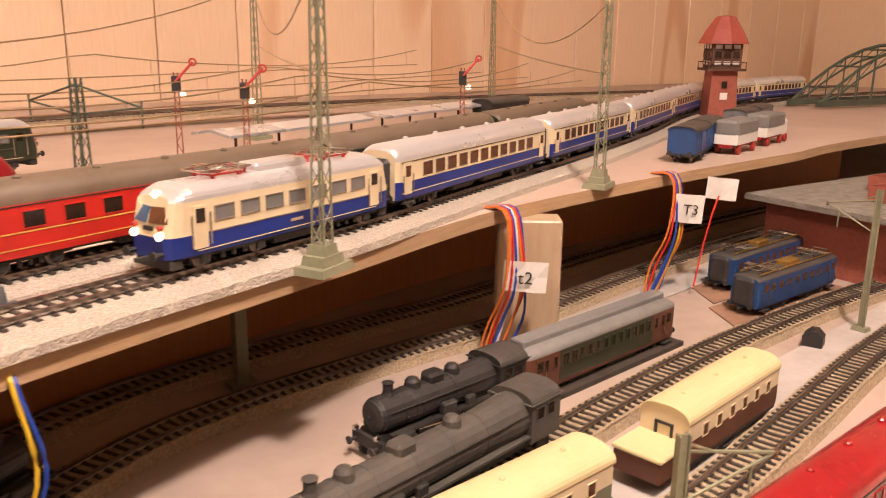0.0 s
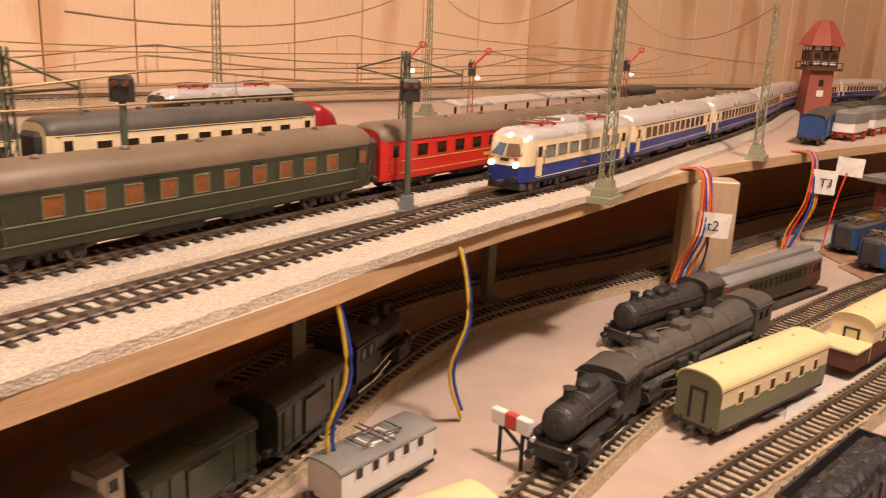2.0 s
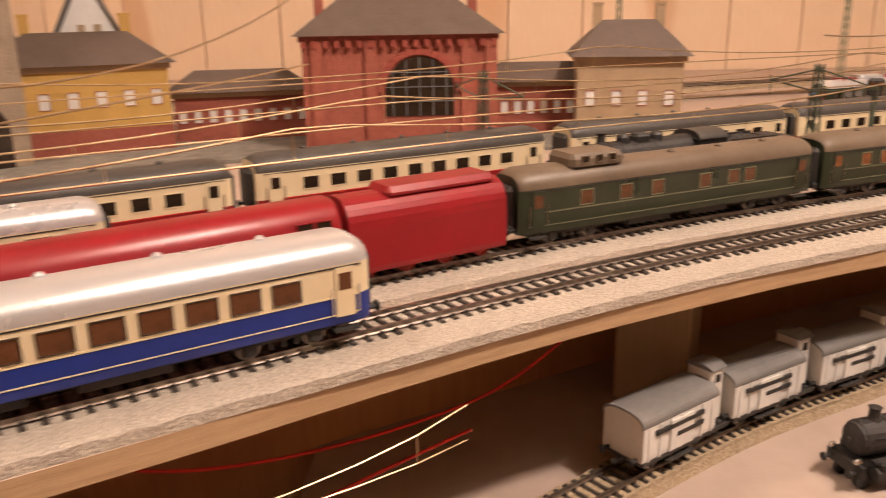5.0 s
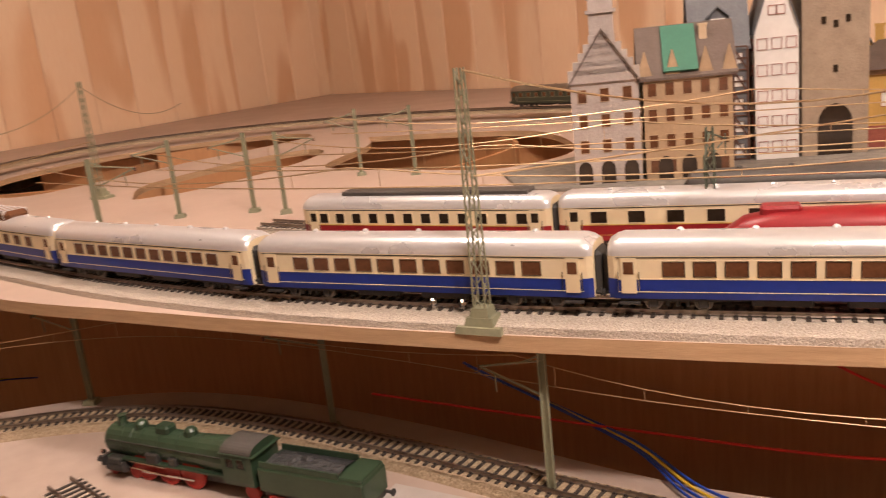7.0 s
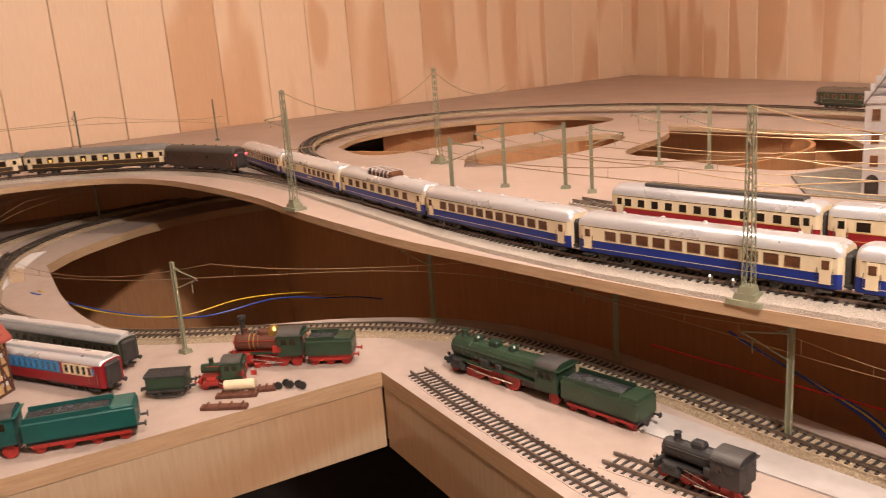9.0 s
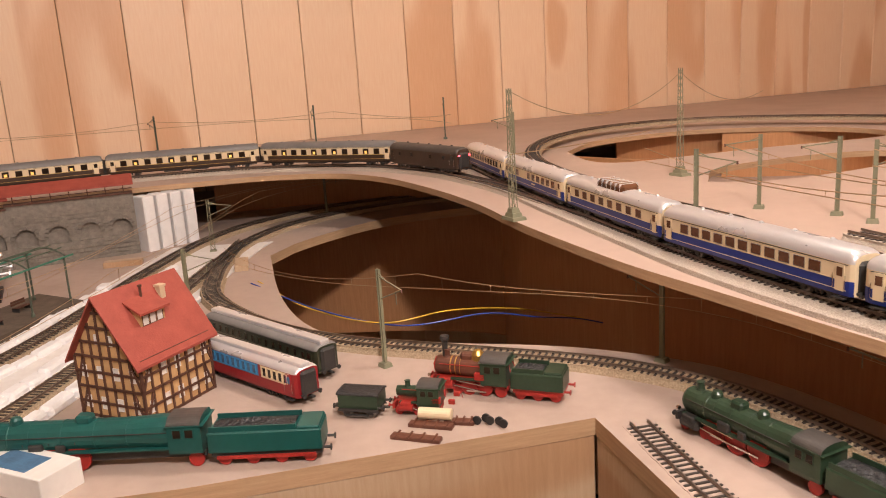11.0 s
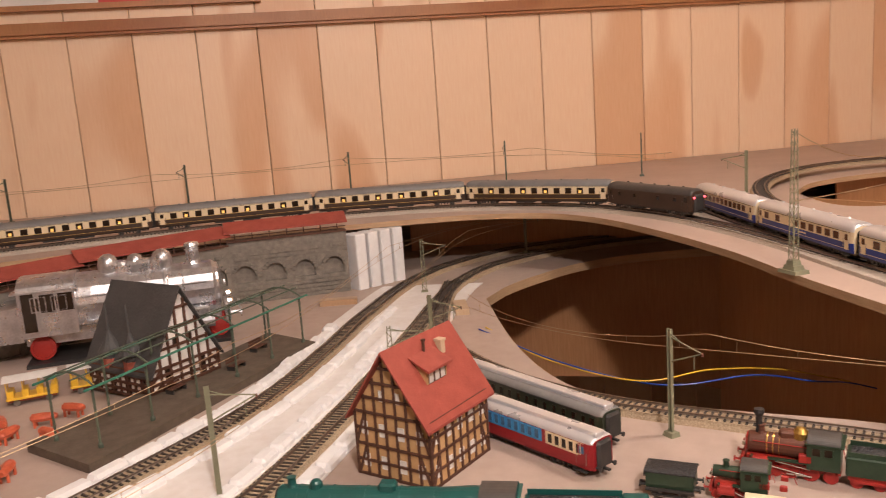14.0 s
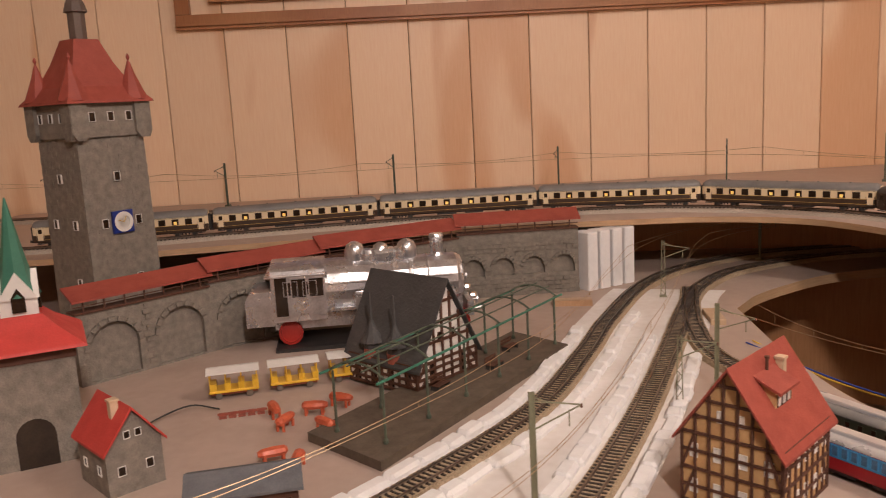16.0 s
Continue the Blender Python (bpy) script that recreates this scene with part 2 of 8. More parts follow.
    "wyel": surf("wire_yellow", (0.80, 0.52, 0.04), rough=0.4),
    "wred": surf("wire_red", (0.70, 0.03, 0.02), rough=0.4),
    "wora": surf("wire_orange", (0.75, 0.20, 0.04), rough=0.4),
    "tape": surf("masking_tape", (0.78, 0.74, 0.68), (0.7, 0.66, 0.6), 30, 0.6),
    "ceil": surf("ceiling_paint", (0.72, 0.62, 0.50), rough=0.9),
    "carpet": surf("dark_floor", (0.03, 0.022, 0.018), (0.05, 0.036, 0.03), 20, 0.9),
    "bluecloth": surf("blue_bag", (0.02, 0.06, 0.3), rough=0.6),
}


# ---- mesh helpers ----
def part(name, bm, material, parent=None, label="", m=None, smooth=False):
    """Links a bmesh as one mesh object under a thing."""
    me = bpy.data.meshes.new(name)
    bmesh.ops.recalc_face_normals(bm, faces=bm.faces)
    if smooth:
        for f in bm.faces:
            f.smooth = True
    bm.to_mesh(me)
    bm.free()
    for mm in (material if isinstance(material, (list, tuple)) else [material]):
        me.materials.append(M[mm] if isinstance(mm, str) else mm)
    ob = new(name, me)
    if parent is not None:
        ob.parent = parent
    if m is not None:
        ob.matrix_local = m
    if label:
        tagged(ob, label)
    return ob


def again(name, mesh, parent, m):
    ob = new(name, mesh)
    ob.parent = parent
    ob.matrix_local = m
    return ob


def thing(name, label, category, m=None, group="", kind=""):
    e = new(name)
    e.empty_display_size = 0.02
    if m is not None:
        e.matrix_world = m
    return tagged(e, label, category, group, kind)


def box(bm, x0, x1, y0, y1, z0, z1, mi=0, taper=0.0):
    """A box; taper pulls the top in on all sides."""
    v = []
    for z, k in ((z0, 0.0), (z1, taper)):
        v += [bm.verts.new(p) for p in ((x0 + k, y0 + k, z), (x1 - k, y0 + k, z), (x1 - k, y1 - k, z), (x0 + k, y1 - k, z))]
    for q in ((0, 3, 2, 1), (4, 5, 6, 7), (0, 1, 5, 4), (1, 2, 6, 5), (2, 3, 7, 6), (3, 0, 4, 7)):
        bm.faces.new([v[i] for i in q]).material_index = mi
    return v


def bbox(bm, x0, x1, y0, y1, z0, z1, r=0.001, mi=0):
    """A box with chamfered upright and top edges."""
    r = min(r, (x1 - x0) / 2.2, (y1 - y0) / 2.2, (z1 - z0) / 1.1)
    ring = lambda k, z: [bm.verts.new(p) for p in ((x0 + k, y0 + r, z), (x0 + r, y0 + k, z), (x1 - r, y0 + k, z), (x1 - k, y0 + r, z), (x1 - k, y1 - r, z), (x1 - r, y1 - k, z), (x0 + r, y1 - k, z), (x0 + k, y1 - r, z))]
    rings = [ring(0, z0), ring(0, z1 - r), ring(r * 0.8, z1)]
    for a, b in zip(rings, rings[1:]):
        for i in range(8):
            bm.faces.new((a[i], a[(i + 1) % 8], b[(i + 1) % 8], b[i])).material_index = mi
    bm.faces.new(rings[0][::-1]).material_index = mi
    bm.faces.new(rings[-1]).material_index = mi


def rod(bm, p0, p1, r, seg=6, r1=None, mi=0):
    """A round bar from p0 to p1."""
    p0, p1 = Vector(p0), Vector(p1)
    q = (p1 - p0).to_track_quat("Z", "Y")
    r1 = r if r1 is None else r1
    a = [bm.verts.new(p0 + q @ Vector((r * math.cos(i * 6.2832 / seg), r * math.sin(i * 6.2832 / seg), 0))) for i in range(seg)]
    b = [bm.verts.new(p1 + q @ Vector((r1 * math.cos(i * 6.2832 / seg), r1 * math.sin(i * 6.2832 / seg), 0))) for i in range(seg)]
    for i in range(seg):
        bm.faces.new((a[i], a[(i + 1) % seg], b[(i + 1) % seg], b[i])).material_index = mi
    bm.faces.new(a[::-1]).material_index = mi
    bm.faces.new(b).material_index = mi


def lathe(bm, prof, seg=16, axis="Z", at=(0, 0, 0), mi=0):
    """Turns (radius, height) pairs round an axis."""
    rings = []
    for r, h in prof:
        ring = []
        for i in range(seg):
            a = i * 2 * math.pi / seg
            c, s = r * math.cos(a), r * math.sin(a)
            p = {"Z": (c, s, h), "X": (h, c, s), "Y": (c, h, s)}[axis]
            ring.append(bm.verts.new(Vector(p) + Vector(at)))
        rings.append(ring)
    for a, b in zip(rings, rings[1:]):
        for i in range(seg):
            bm.faces.new((a[i], a[(i + 1) % seg], b[(i + 1) % seg], b[i])).material_index = mi
    bm.faces.new(rings[0][::-1]).material_index = mi
    bm.faces.new(rings[-1]).material_index = mi


def loft(bm, sections, mis=None, close=True):
    """Joins cross-sections (lists of points of equal count) into a skin; mis: material index for each strip round the section."""
    rings = [[bm.verts.new(p) for p in s] for s in sections]
    n = len(rings[0])
    for a, b in zip(rings, rings[1:]):
        for i in range(n):
            f = bm.faces.new((a[i], a[(i + 1) % n], b[(i + 1) % n], b[i]))
            if mis:
                f.material_index = mis[i]
    if close:
        bm.faces.new(rings[0][::-1])
        bm.faces.new(rings[-1])
    return rings


def slab(bm, loops, z0, z1, mtop=0, mside=0):
    """A flat board of any outline, with holes, from z0 to z1."""
    from mathutils.geometry import tessellate_polygon
    flat = [p for l in loops for p in l]
    tris = tessellate_polygon([[Vector((x, y, 0)) for x, y in l] for l in loops])
    lo = [bm.verts.new((x, y, z0)) for x, y in flat]
    hi = [bm.verts.new((x, y, z1)) for x, y in flat]
    for a, b, c in tris:
        try:
            bm.faces.new((hi[a], hi[b], hi[c])).material_index = mtop
            bm.faces.new((lo[c], lo[b], lo[a])).material_index = mside
        except ValueError:
            pass
    k = 0
    for l in loops:
        for i in range(len(l)):
            a, b = k + i, k + (i + 1) % len(l)
            bm.faces.new((lo[a], lo[b], hi[b], hi[a])).material_index = mside
        k += len(l)


def smooth_line(pts, step=0.01):
    """A Catmull-Rom line through plan points, at even steps; returns points as 3D vectors."""
    p = [Vector((*q, 0)) if len(q) == 2 else Vector(q) for q in pts]
    p = [2 * p[0] - p[1]] + p + [2 * p[-1] - p[-2]]
    raw = []
    for i in range(1, len(p) - 2):
        for k in range(24):
            t = k / 24
            a, b, c, d = p[i - 1], p[i], p[i + 1], p[i + 2]
            raw.append(0.5 * ((2 * b) + (c - a) * t + (2 * a - 5 * b + 4 * c - d) * t * t + (3 * b - a - 3 * c + d) * t ** 3))
    raw.append(p[-2])
    out, left = [raw[0]], step
    for a, b in zip(raw, raw[1:]):
        seg = (b - a).length
        while seg >= left and seg > 1e-9:
            a = a + (b - a) * (left / seg)
            out.append(a)
            seg, left = (b - a).length, step
        left -= seg
    return out


def offset(line, d):
    """The line moved sideways, to its left for d > 0."""
    out = []
    for i, p in enumerate(line):
        t = (line[min(i + 1, len(line) - 1)] - line[max(i - 1, 0)]).normalized()
        out.append(p + Vector((-t.y, t.x, 0)) * d)
    return out


def tube(bm, line, r, seg=5, mi=0):
    """A thin round wire along a line."""
    rings = []
    for i, p in enumerate(line):
        t = (line[min(i + 1, len(line) - 1)] - line[max(i - 1, 0)])
        q = t.to_track_quat("Z", "Y")
        rings.append([bm.verts.new(p + q @ Vector((r * math.cos(k * 6.2832 / seg), r * math.sin(k * 6.2832 / seg), 0))) for k in range(seg)])
    for a, b in zip(rings, rings[1:]):
        for k in range(seg):
            bm.faces.new((a[k], a[(k + 1) % seg], b[(k + 1) % seg], b[k])).material_index = mi
    bm.faces.new(rings[0][::-1]).material_index = mi
    bm.faces.new(rings[-1]).material_index = mi


# ---- the room ----
ZL, ZD = 0.90, 1.024            # tops of the lower board and of the raised deck
XW, YW, YA = -2.5, -0.5, 2.02   # a point of the west wall, and the north wall
RAIL = 0.0117                   # rail head above a board


def plank_wall(name, label, origin, deg, a0, a1, z0, z1, pitch, first):
    """A wall of upright grooved boards, each a piece of its own, on a dark backing; the room lies on its right."""
    bm = bmesh.new()
    box(bm, a0, a1, 0.008, 0.06, z0, z1)
    w = tagged(part(name, bm, "wallgroove", None, "", pose(*origin, 0, 0, 0, deg)), label, "wall", kind="structure")
    bm = bmesh.new()
    g = 0.0009
    # the board's face, with eased long edges
    sec = [(g, 0.008), (g, 0.002), (g + 0.0018, 0.0), (pitch - g - 0.0018, 0.0), (pitch - g, 0.002), (pitch - g, 0.008)]
    loft(bm, [[(x, y, z0) for x, y in sec], [(x, y, z1) for x, y in sec]])
    ob = part("board", bm, "wall", w)
    a = first + math.ceil((a0 - first) / pitch - 1e-6) * pitch
    ob.matrix_local = Matrix.Translation((a, 0, 0))
    while a + pitch < a1 + 0.1:
        a += pitch
        again("board", ob.data, w, Matrix.Translation((a, 0, 0)))
    return w


WEST = 109.0                    # the west wall's bearing; it runs askew to the layout
wx = lambda y, d=0.0: XW + d / 0.945 - (y - YW) * 0.3443
plank_wall("wall_west", "varnished pine plank wall with upright grooves", (XW, YW), WEST, -2.6, 2.75, 0.0, 2.4, 0.1655, -1.2114)
plank_wall("wall_north", "varnished pine plank wall with upright grooves", (0.0, YA), 0.0, -3.5, 3.4, 0.0, 2.4, 0.1655, -3.48)
# remaining walls and ceiling are added to close the room and bounce the lamplight
for nm, b in (("wall_east", (3.4, 3.46, -3.0, 2.08)), ("wall_south", (-3.5, 3.46, -3.06, -3.0))):
    bm = bmesh.new()
    box(bm, *b, 0, 2.4)
    tagged(part(nm, bm, "wall"), "plain pine wall added to close the room", "wall", kind="structure")
bm = bmesh.new()
box(bm, -3.5, 3.46, -3.06, 2.08, 2.4, 2.46)
tagged(part("ceiling", bm, "ceil"), "pale ceiling added out of view above the room", "ceiling", kind="structure")
bm = bmesh.new()
box(bm, -3.5, 3.46, -3.06, 2.08, -0.05, 0.0)
tagged(part("floor", bm, "carpet"), "dark carpeted floor under the layout", "floor", kind="structure")

# ---- the boards ----
EDGE = [(3.0, 0.98), (1.664, 0.942), (1.355, 0.911), (1.094, 0.891), (0.85, 0.857), (0.66, 0.797), (0.47, 0.735), (0.35, 0.683), (0.185, 0.62), (0.10, 0.583),
        (0.0, 0.535), (-0.10, 0.478), (-0.178, 0.43), (-0.33, 0.343), (-0.475, 0.268), (-0.68, 0.177), (-0.81, 0.122), (-1.04, 0.049), (-1.22, 0.004),
        (-1.41, -0.065), (-1.58, -0.15), (-1.68, -0.25), (-1.715, -0.39), (-1.70, -0.507), (-1.64, -0.75), (-1.55, -1.0), (-1.40, -1.32), (-1.27, -1.6), (-1.1, -2.2)]
edge_line = [(p.x, p.y) for p in smooth_line(EDGE, 0.03)]
rounded = lambda pts: [(p.x, p.y) for p in smooth_line(pts + pts[:1], 0.03)][:-1]
HOLES = [rounded([(-1.79, 0.26), (-1.95, 0.36), (-2.06, 0.58), (-2.03, 0.80), (-1.88, 0.97), (-1.71, 0.95), (-1.64, 0.64), (-1.58, 0.43), (-1.56, 0.32), (-1.62, 0.27)]),
         rounded([(-1.27, 0.39), (-1.40, 0.45), (-1.46, 0.56), (-1.50, 0.71), (-1.48, 0.82), (-1.39, 0.80), (-1.29, 0.65), (-1.24, 0.47)]),
         rounded([(-1.50, 0.98), (-1.30, 1.07), (-1.10, 1.10), (-0.87, 0.94), (-0.86, 0.78), (-0.97, 0.735), (-1.10, 0.71), (-1.22, 0.70), (-1.37, 0.89)])]
bm = bmesh.new()
slab(bm, [edge_line + [(wx(-2.2, 0.006), -2.2), (wx(YA, 0.01), YA - 0.006), (3.0, YA - 0.006)], *HOLES], ZD - 0.011, ZD, 0, 1)
tagged(part("raised_deck", bm, ["deck", "ply"]), "raised beige layout board with a sawn plywood edge", "layout board", kind="structure")

FRONT = [(-0.54, -2.2), (-0.56, -1.2), (-0.58, -0.6), (-0.612, -0.308), (-0.689, 0.069), (-0.37, 0.135), (0.0, 0.21), (0.4, 0.28), (0.9, 0.32), (3.0, 0.34)]
HOLE_L = [(p.x, p.y) for p in smooth_line([(-1.494, -0.37), (-1.226, -0.314), (-1.055, -0.253), (-0.975, -0.178), (-0.929, -0.045), (-0.885, 0.09), (-0.80, 0.22), (-0.68, 0.30), (-0.5, 0.365), (-0.3, 0.42), (-0.15, 0.50)], 0.03)]
HOLE_L += [(-0.12, 0.9), (-1.0, 0.95)] + [(p.x, p.y) for p in smooth_line([(-1.75, 0.55), (-1.86, 0.25), (-1.85, 0.0), (-1.78, -0.17), (-1.66, -0.284), (-1.56, -0.35)], 0.03)]
bm = bmesh.new()
slab(bm, [FRONT + [(3.0, YA - 0.006), (wx(YA, 0.01), YA - 0.006), (wx(-2.2, 0.006), -2.2)], HOLE_L], ZL - 0.018, ZL, 0, 1)
tagged(part("lower_board", bm, ["board", "ply"]), "pinkish beige chipboard layout board on pine beams", "layout board", kind="structure")


def beam(a, b, h=0.075, w=0.022, z1=ZL - 0.018, label="raw pine beam under the board's front edge"):
    a, b = Vector((*a, 0)), Vector((*b, 0))
    d = b - a
    bm = bmesh.new()
    bbox(bm, 0, d.length, 0.001, w + 0.001, -h, 0, 0.0015)
    ob = part("support_beam", bm, "beam")
    ob.matrix_world = Matrix.Translation((a.x, a.y, z1)) @ Matrix.Rotation(math.atan2(d.y, d.x), 4, "Z")
    return tagged(ob, label, "beam", "beams under the boards")


for a, b in zip(FRONT, FRONT[1:]):
    beam(a, b)
bm = bmesh.new()
bbox(bm, -0.016, 0.012, -0.012, 0.012, 0, 0.0745, 0.001)
tagged(part("corner_block", bm, "beam", None, "", pose(-0.709, 0.086, ZL - 0.0930, 0, 0, 20)), "pine block joining two beams", "wood block")


def upright_panel(name, pts, z0, z1, mat, label, thick=0.008):
    line = smooth_line(pts, 0.03)
    back = offset(line, -thick)
    bm = bmesh.new()
    slab(bm, [[(p.x, p.y) for p in line] + [(p.x, p.y) for p in back[::-1]]], z0, z1)
    return tagged(part(name, bm, mat), label, "panel", kind="structure")


upright_panel("panel_north", [(1.9, 1.12), (0.9, 1.06), (0.3, 0.86), (-0.1, 0.66), (-0.4, 0.50), (-0.75, 0.37), (-1.1, 0.22), (-1.5, 0.12), (-1.75, 0.10)], 0.55, ZD - 0.0125, "panel", "brown stained plywood panel under the raised deck")
upright_panel("panel_west", [(-1.6, 0.45), (-1.95, 0.1), (-2.05, -0.3), (-2.0, -0.6)], 0.55, ZD - 0.0125, "panel", "brown stained plywood panel under the raised deck")
upright_panel("panel_hole", [(-0.98, 0.6), (-1.15, 1.07), (-1.85, 1.1), (-2.05, 0.7)], 0.7, ZD - 0.0125, "panel", "brown stained plywood lining below the deck opening")

# ---- tracks ----
sleeper_mesh = None


upright_panel("rear_support_panel", [(-2.11, 0.45), (-2.13, 0.65), (-2.06, 0.86), (-1.88, 1.05), (-1.5, 1.09), (-1.0, 1.15), (-0.7, 1.10)], 0.70, ZD - 0.012, "panel", "brown stained plywood panel under the deck")


def bed_and_rails(name, line, z, bed="ballast", pieces=False, label="two-rail model track on a granular ballast bed", bed_w=0.039, bed_h=0.008, near=0.0, far=0.0):
    """Model track: a rough ballast bed, two steel rails, close-set dark sleepers."""
    global sleeper_mesh
    tr = thing(name, label, "railway track", kind="structure")
    rnd = random.Random(len(line))
    bm = bmesh.new()
    prof = [(far - bed_w / 2, 0.0), (min(far - bed_w / 2 + 0.004, -0.0168), bed_h * 0.7), (-0.0165, bed_h), (-0.008, bed_h), (0.0, bed_h), (0.008, bed_h), (0.0165, bed_h), (bed_w / 2 + near - (0.0035 if near == 0 else 0.0008), bed_h * (0.7 if near == 0 else 0.6)), (bed_w / 2 + near, 0.0)]
    rows = []
    for i, p in enumerate(line):
        t = (line[min(i + 1, len(line) - 1)] - line[max(i - 1, 0)]).normalized()
        nrm = Vector((-t.y, t.x, 0))
        rows.append([bm.verts.new(p + nrm * (o + (rnd.uniform(-1, 1) * 0.0006 if 0 < k < 8 else 0)) + Vector((0, 0, z + h + (rnd.uniform(-1, 1) * 0.0004 if 0 < k < 8 else 0)))) for k, (o, h) in enumerate(prof)])
    for a, b in zip(rows, rows[1:]):
        for k in range(8):
            bm.faces.new((a[k], a[k + 1], b[k + 1], b[k]))
    part("roadbed", bm, bed, tr)
    for s in (-1, 1):
        ln = offset(line, s * 0.00875)
        bm = bmesh.new()
        secs = []
        for i, p in enumerate(ln):
            t = (ln[min(i + 1, len(ln) - 1)] - ln[max(i - 1, 0)]).normalized()
            nrm = Vector((-t.y, t.x, 0))
            zz = z + bed_h + 0.0010
            secs.append([p + nrm * o + Vector((0, 0, zz + h)) for o, h in ((-0.0011, 0), (-0.0005, 0.0008), (-0.0007, 0.0027), (0.0007, 0.0027), (0.0005, 0.0008), (0.0011, 0))])
        loft(bm, secs)
        part("rail", bm, "rail", tr)
    if sleeper_mesh is None:
        bm = bmesh.new()
        box(bm, -0.0015, 0.0015, -0.0148, 0.0148, 0, 0.0022, 0, 0.0003)
        for s in (-1, 1):
            for q in (-1, 1):
                box(bm, -0.001, 0.001, s * 0.00875 + q * 0.0022 - 0.0007, s * 0.00875 + q * 0.0022 + 0.0007, 0.002, 0.0032)
        sleeper_mesh = bpy.data.meshes.new("sleeper")
        bm.to_mesh(sleeper_mesh)
        bm.free()
        sleeper_mesh.materials.append(M["sleeper"])
    fine = smooth_line([(p.x, p.y) for p in line[::3]] + [(line[-1].x, line[-1].y)], 0.0078)
    bm = bmesh.new()
    n = 0
    for i in range(1, len(fine) - 1):
        t = fine[i + 1] - fine[i - 1]
        m = Matrix.Translation((fine[i].x, fine[i].y, z + bed_h - 0.0012)) @ Matrix.Rotation(math.atan2(t.y, t.x) + rnd.uniform(-0.02, 0.02), 4, "Z")
        if pieces and n < 290 and pieces[0] < fine[i].x < pieces[1]:
            again("sleeper", sleeper_mesh, tr, m)
            n += 1
        else:
            c, s_ = m.to_3x3(), m.translation
            v = []
            for zz, k in ((0, 0), (0.0022, 0.0003)):
                v += [bm.verts.new(s_ + c @ Vector(q)) for q in ((-0.0015 + k, -0.0148, zz), (0.0015 - k, -0.0148, zz), (0.0015 - k, 0.0148, zz), (-0.0015 + k, 0.0148, zz))]
            for q in ((4, 5, 6, 7), (0, 1, 5, 4), (1, 2, 6, 5), (2, 3, 7, 6), (3, 0, 4, 7)):
                bm.faces.new([v[k] for k in q])
    if bm.verts:
        tagged(part("sleepers", bm, "sleeper", tr), kind="stuff")
    return tr


T1 = smooth_line([(2.9, 1.36), (2.5, 1.385), (2.23, 1.378), (1.96, 1.342), (1.63, 1.258), (1.304, 1.098), (1.06, 0.988), (0.852, 0.905), (0.68, 0.834), (0.5, 0.775), (0.35, 0.718), (0.185, 0.652), (0.07, 0.602), (-0.036, 0.548),
                  (-0.178, 0.466), (-0.33, 0.380), (-0.475, 0.305), (-0.607, 0.25), (-0.744, 0.205), (-0.87, 0.175), (-1.0, 0.146), (-1.15, 0.113), (-1.38, 0.068), (-1.6, 0.026), (-1.86, -0.07), (-2.05, -0.24),
                  (-2.15, -0.50), (-2.09, -0.9), (-1.95, -1.26), (-1.85, -1.52), (-1.72, -2.15)], 0.006)
i0 = min(range(len(T1)), key=lambda i: abs(T1[i].x - 1.25))
i1 = min(range(len(T1)), key=lambda i: abs(T1[i].x + 1.02))
T2 = offset(T1[i0:i1], -0.063)
T3 = offset(T1[i0:i1 - 20], -0.137)
T4 = offset(T1[i0:i1 - 40], -0.205)
TP = smooth_line([(-1.02, 0.141), (-1.2, 0.092), (-1.38, 0.035), (-1.56, -0.05), (-1.70, -0.18), (-1.775, -0.34), (-1.80, -0.52), (-1.765, -0.72), (-1.671, -0.993), (-1.504, -1.322), (-1.40, -1.52), (-1.2, -2.0)], 0.006)
TW = smooth_line([(2.6, 1.46), (2.1, 1.53), (1.8, 1.57), (1.39, 1.605), (1.15, 1.61), (0.85, 1.583), (0.5, 1.50), (0.2, 1.43), (-0.2, 1.37), (-0.9, 1.31), (-1.4, 1.27), (-1.75, 1.16), (-2.02, 0.95), (-2.16, 0.68), (-2.10, 0.42), (-1.90, 0.24), (-1.65, 0.16), (-1.4, 0.16), (-1.1, 0.22)], 0.006)
bed_and_rails("front_main_track", T1, ZD, pieces=(-0.9, 1.0), near=0.0115, far=0.002)
bed_and_rails("second_main_track", T2, ZD, pieces=(-0.3, 0.9), near=0.0085)
bed_and_rails("third_station_track", T3, ZD)
bed_and_rails("fourth_station_track", T4, ZD)
bed_and_rails("branch_track", TP, ZD)
end2, end3 = T2[-1], T3[-1]
bed_and_rails("throat_track", smooth_line([(end2.x, end2.y), (-1.15, 0.168), (-1.30, 0.118), (-1.45, 0.072)], 0.006), ZD + 0.0005)
bed_and_rails("throat_track", smooth_line([(end3.x, end3.y), (end3.x - 0.14, end3.y - 0.045), (-1.20, 0.205), (-1.40, 0.15), (-1.55, 0.10)], 0.006), ZD + 0.0008)
bed_and_rails("wall_side_track", TW, ZD + 0.012, "ballast2")
LC = smooth_line([(-1.62, -0.444), (-1.47, -0.446), (-1.33, -0.438), (-1.2, -0.41), (-1.06, -0.32), (-0.955, -0.20), (-0.885, -0.05), (-0.815, 0.10), (-0.73, 0.20), (-0.624, 0.262), (-0.479, 0.315), (-0.283, 0.375), (-0.1, 0.462), (0.0, 0.545),
                  (0.126, 0.63), (0.25, 0.692), (0.365, 0.75), (0.48, 0.825), (0.6, 0.880), (0.775, 0.9), (0.9, 0.906), (1.15, 0.946), (1.5, 0.98), (2.2, 1.0)], 0.006)
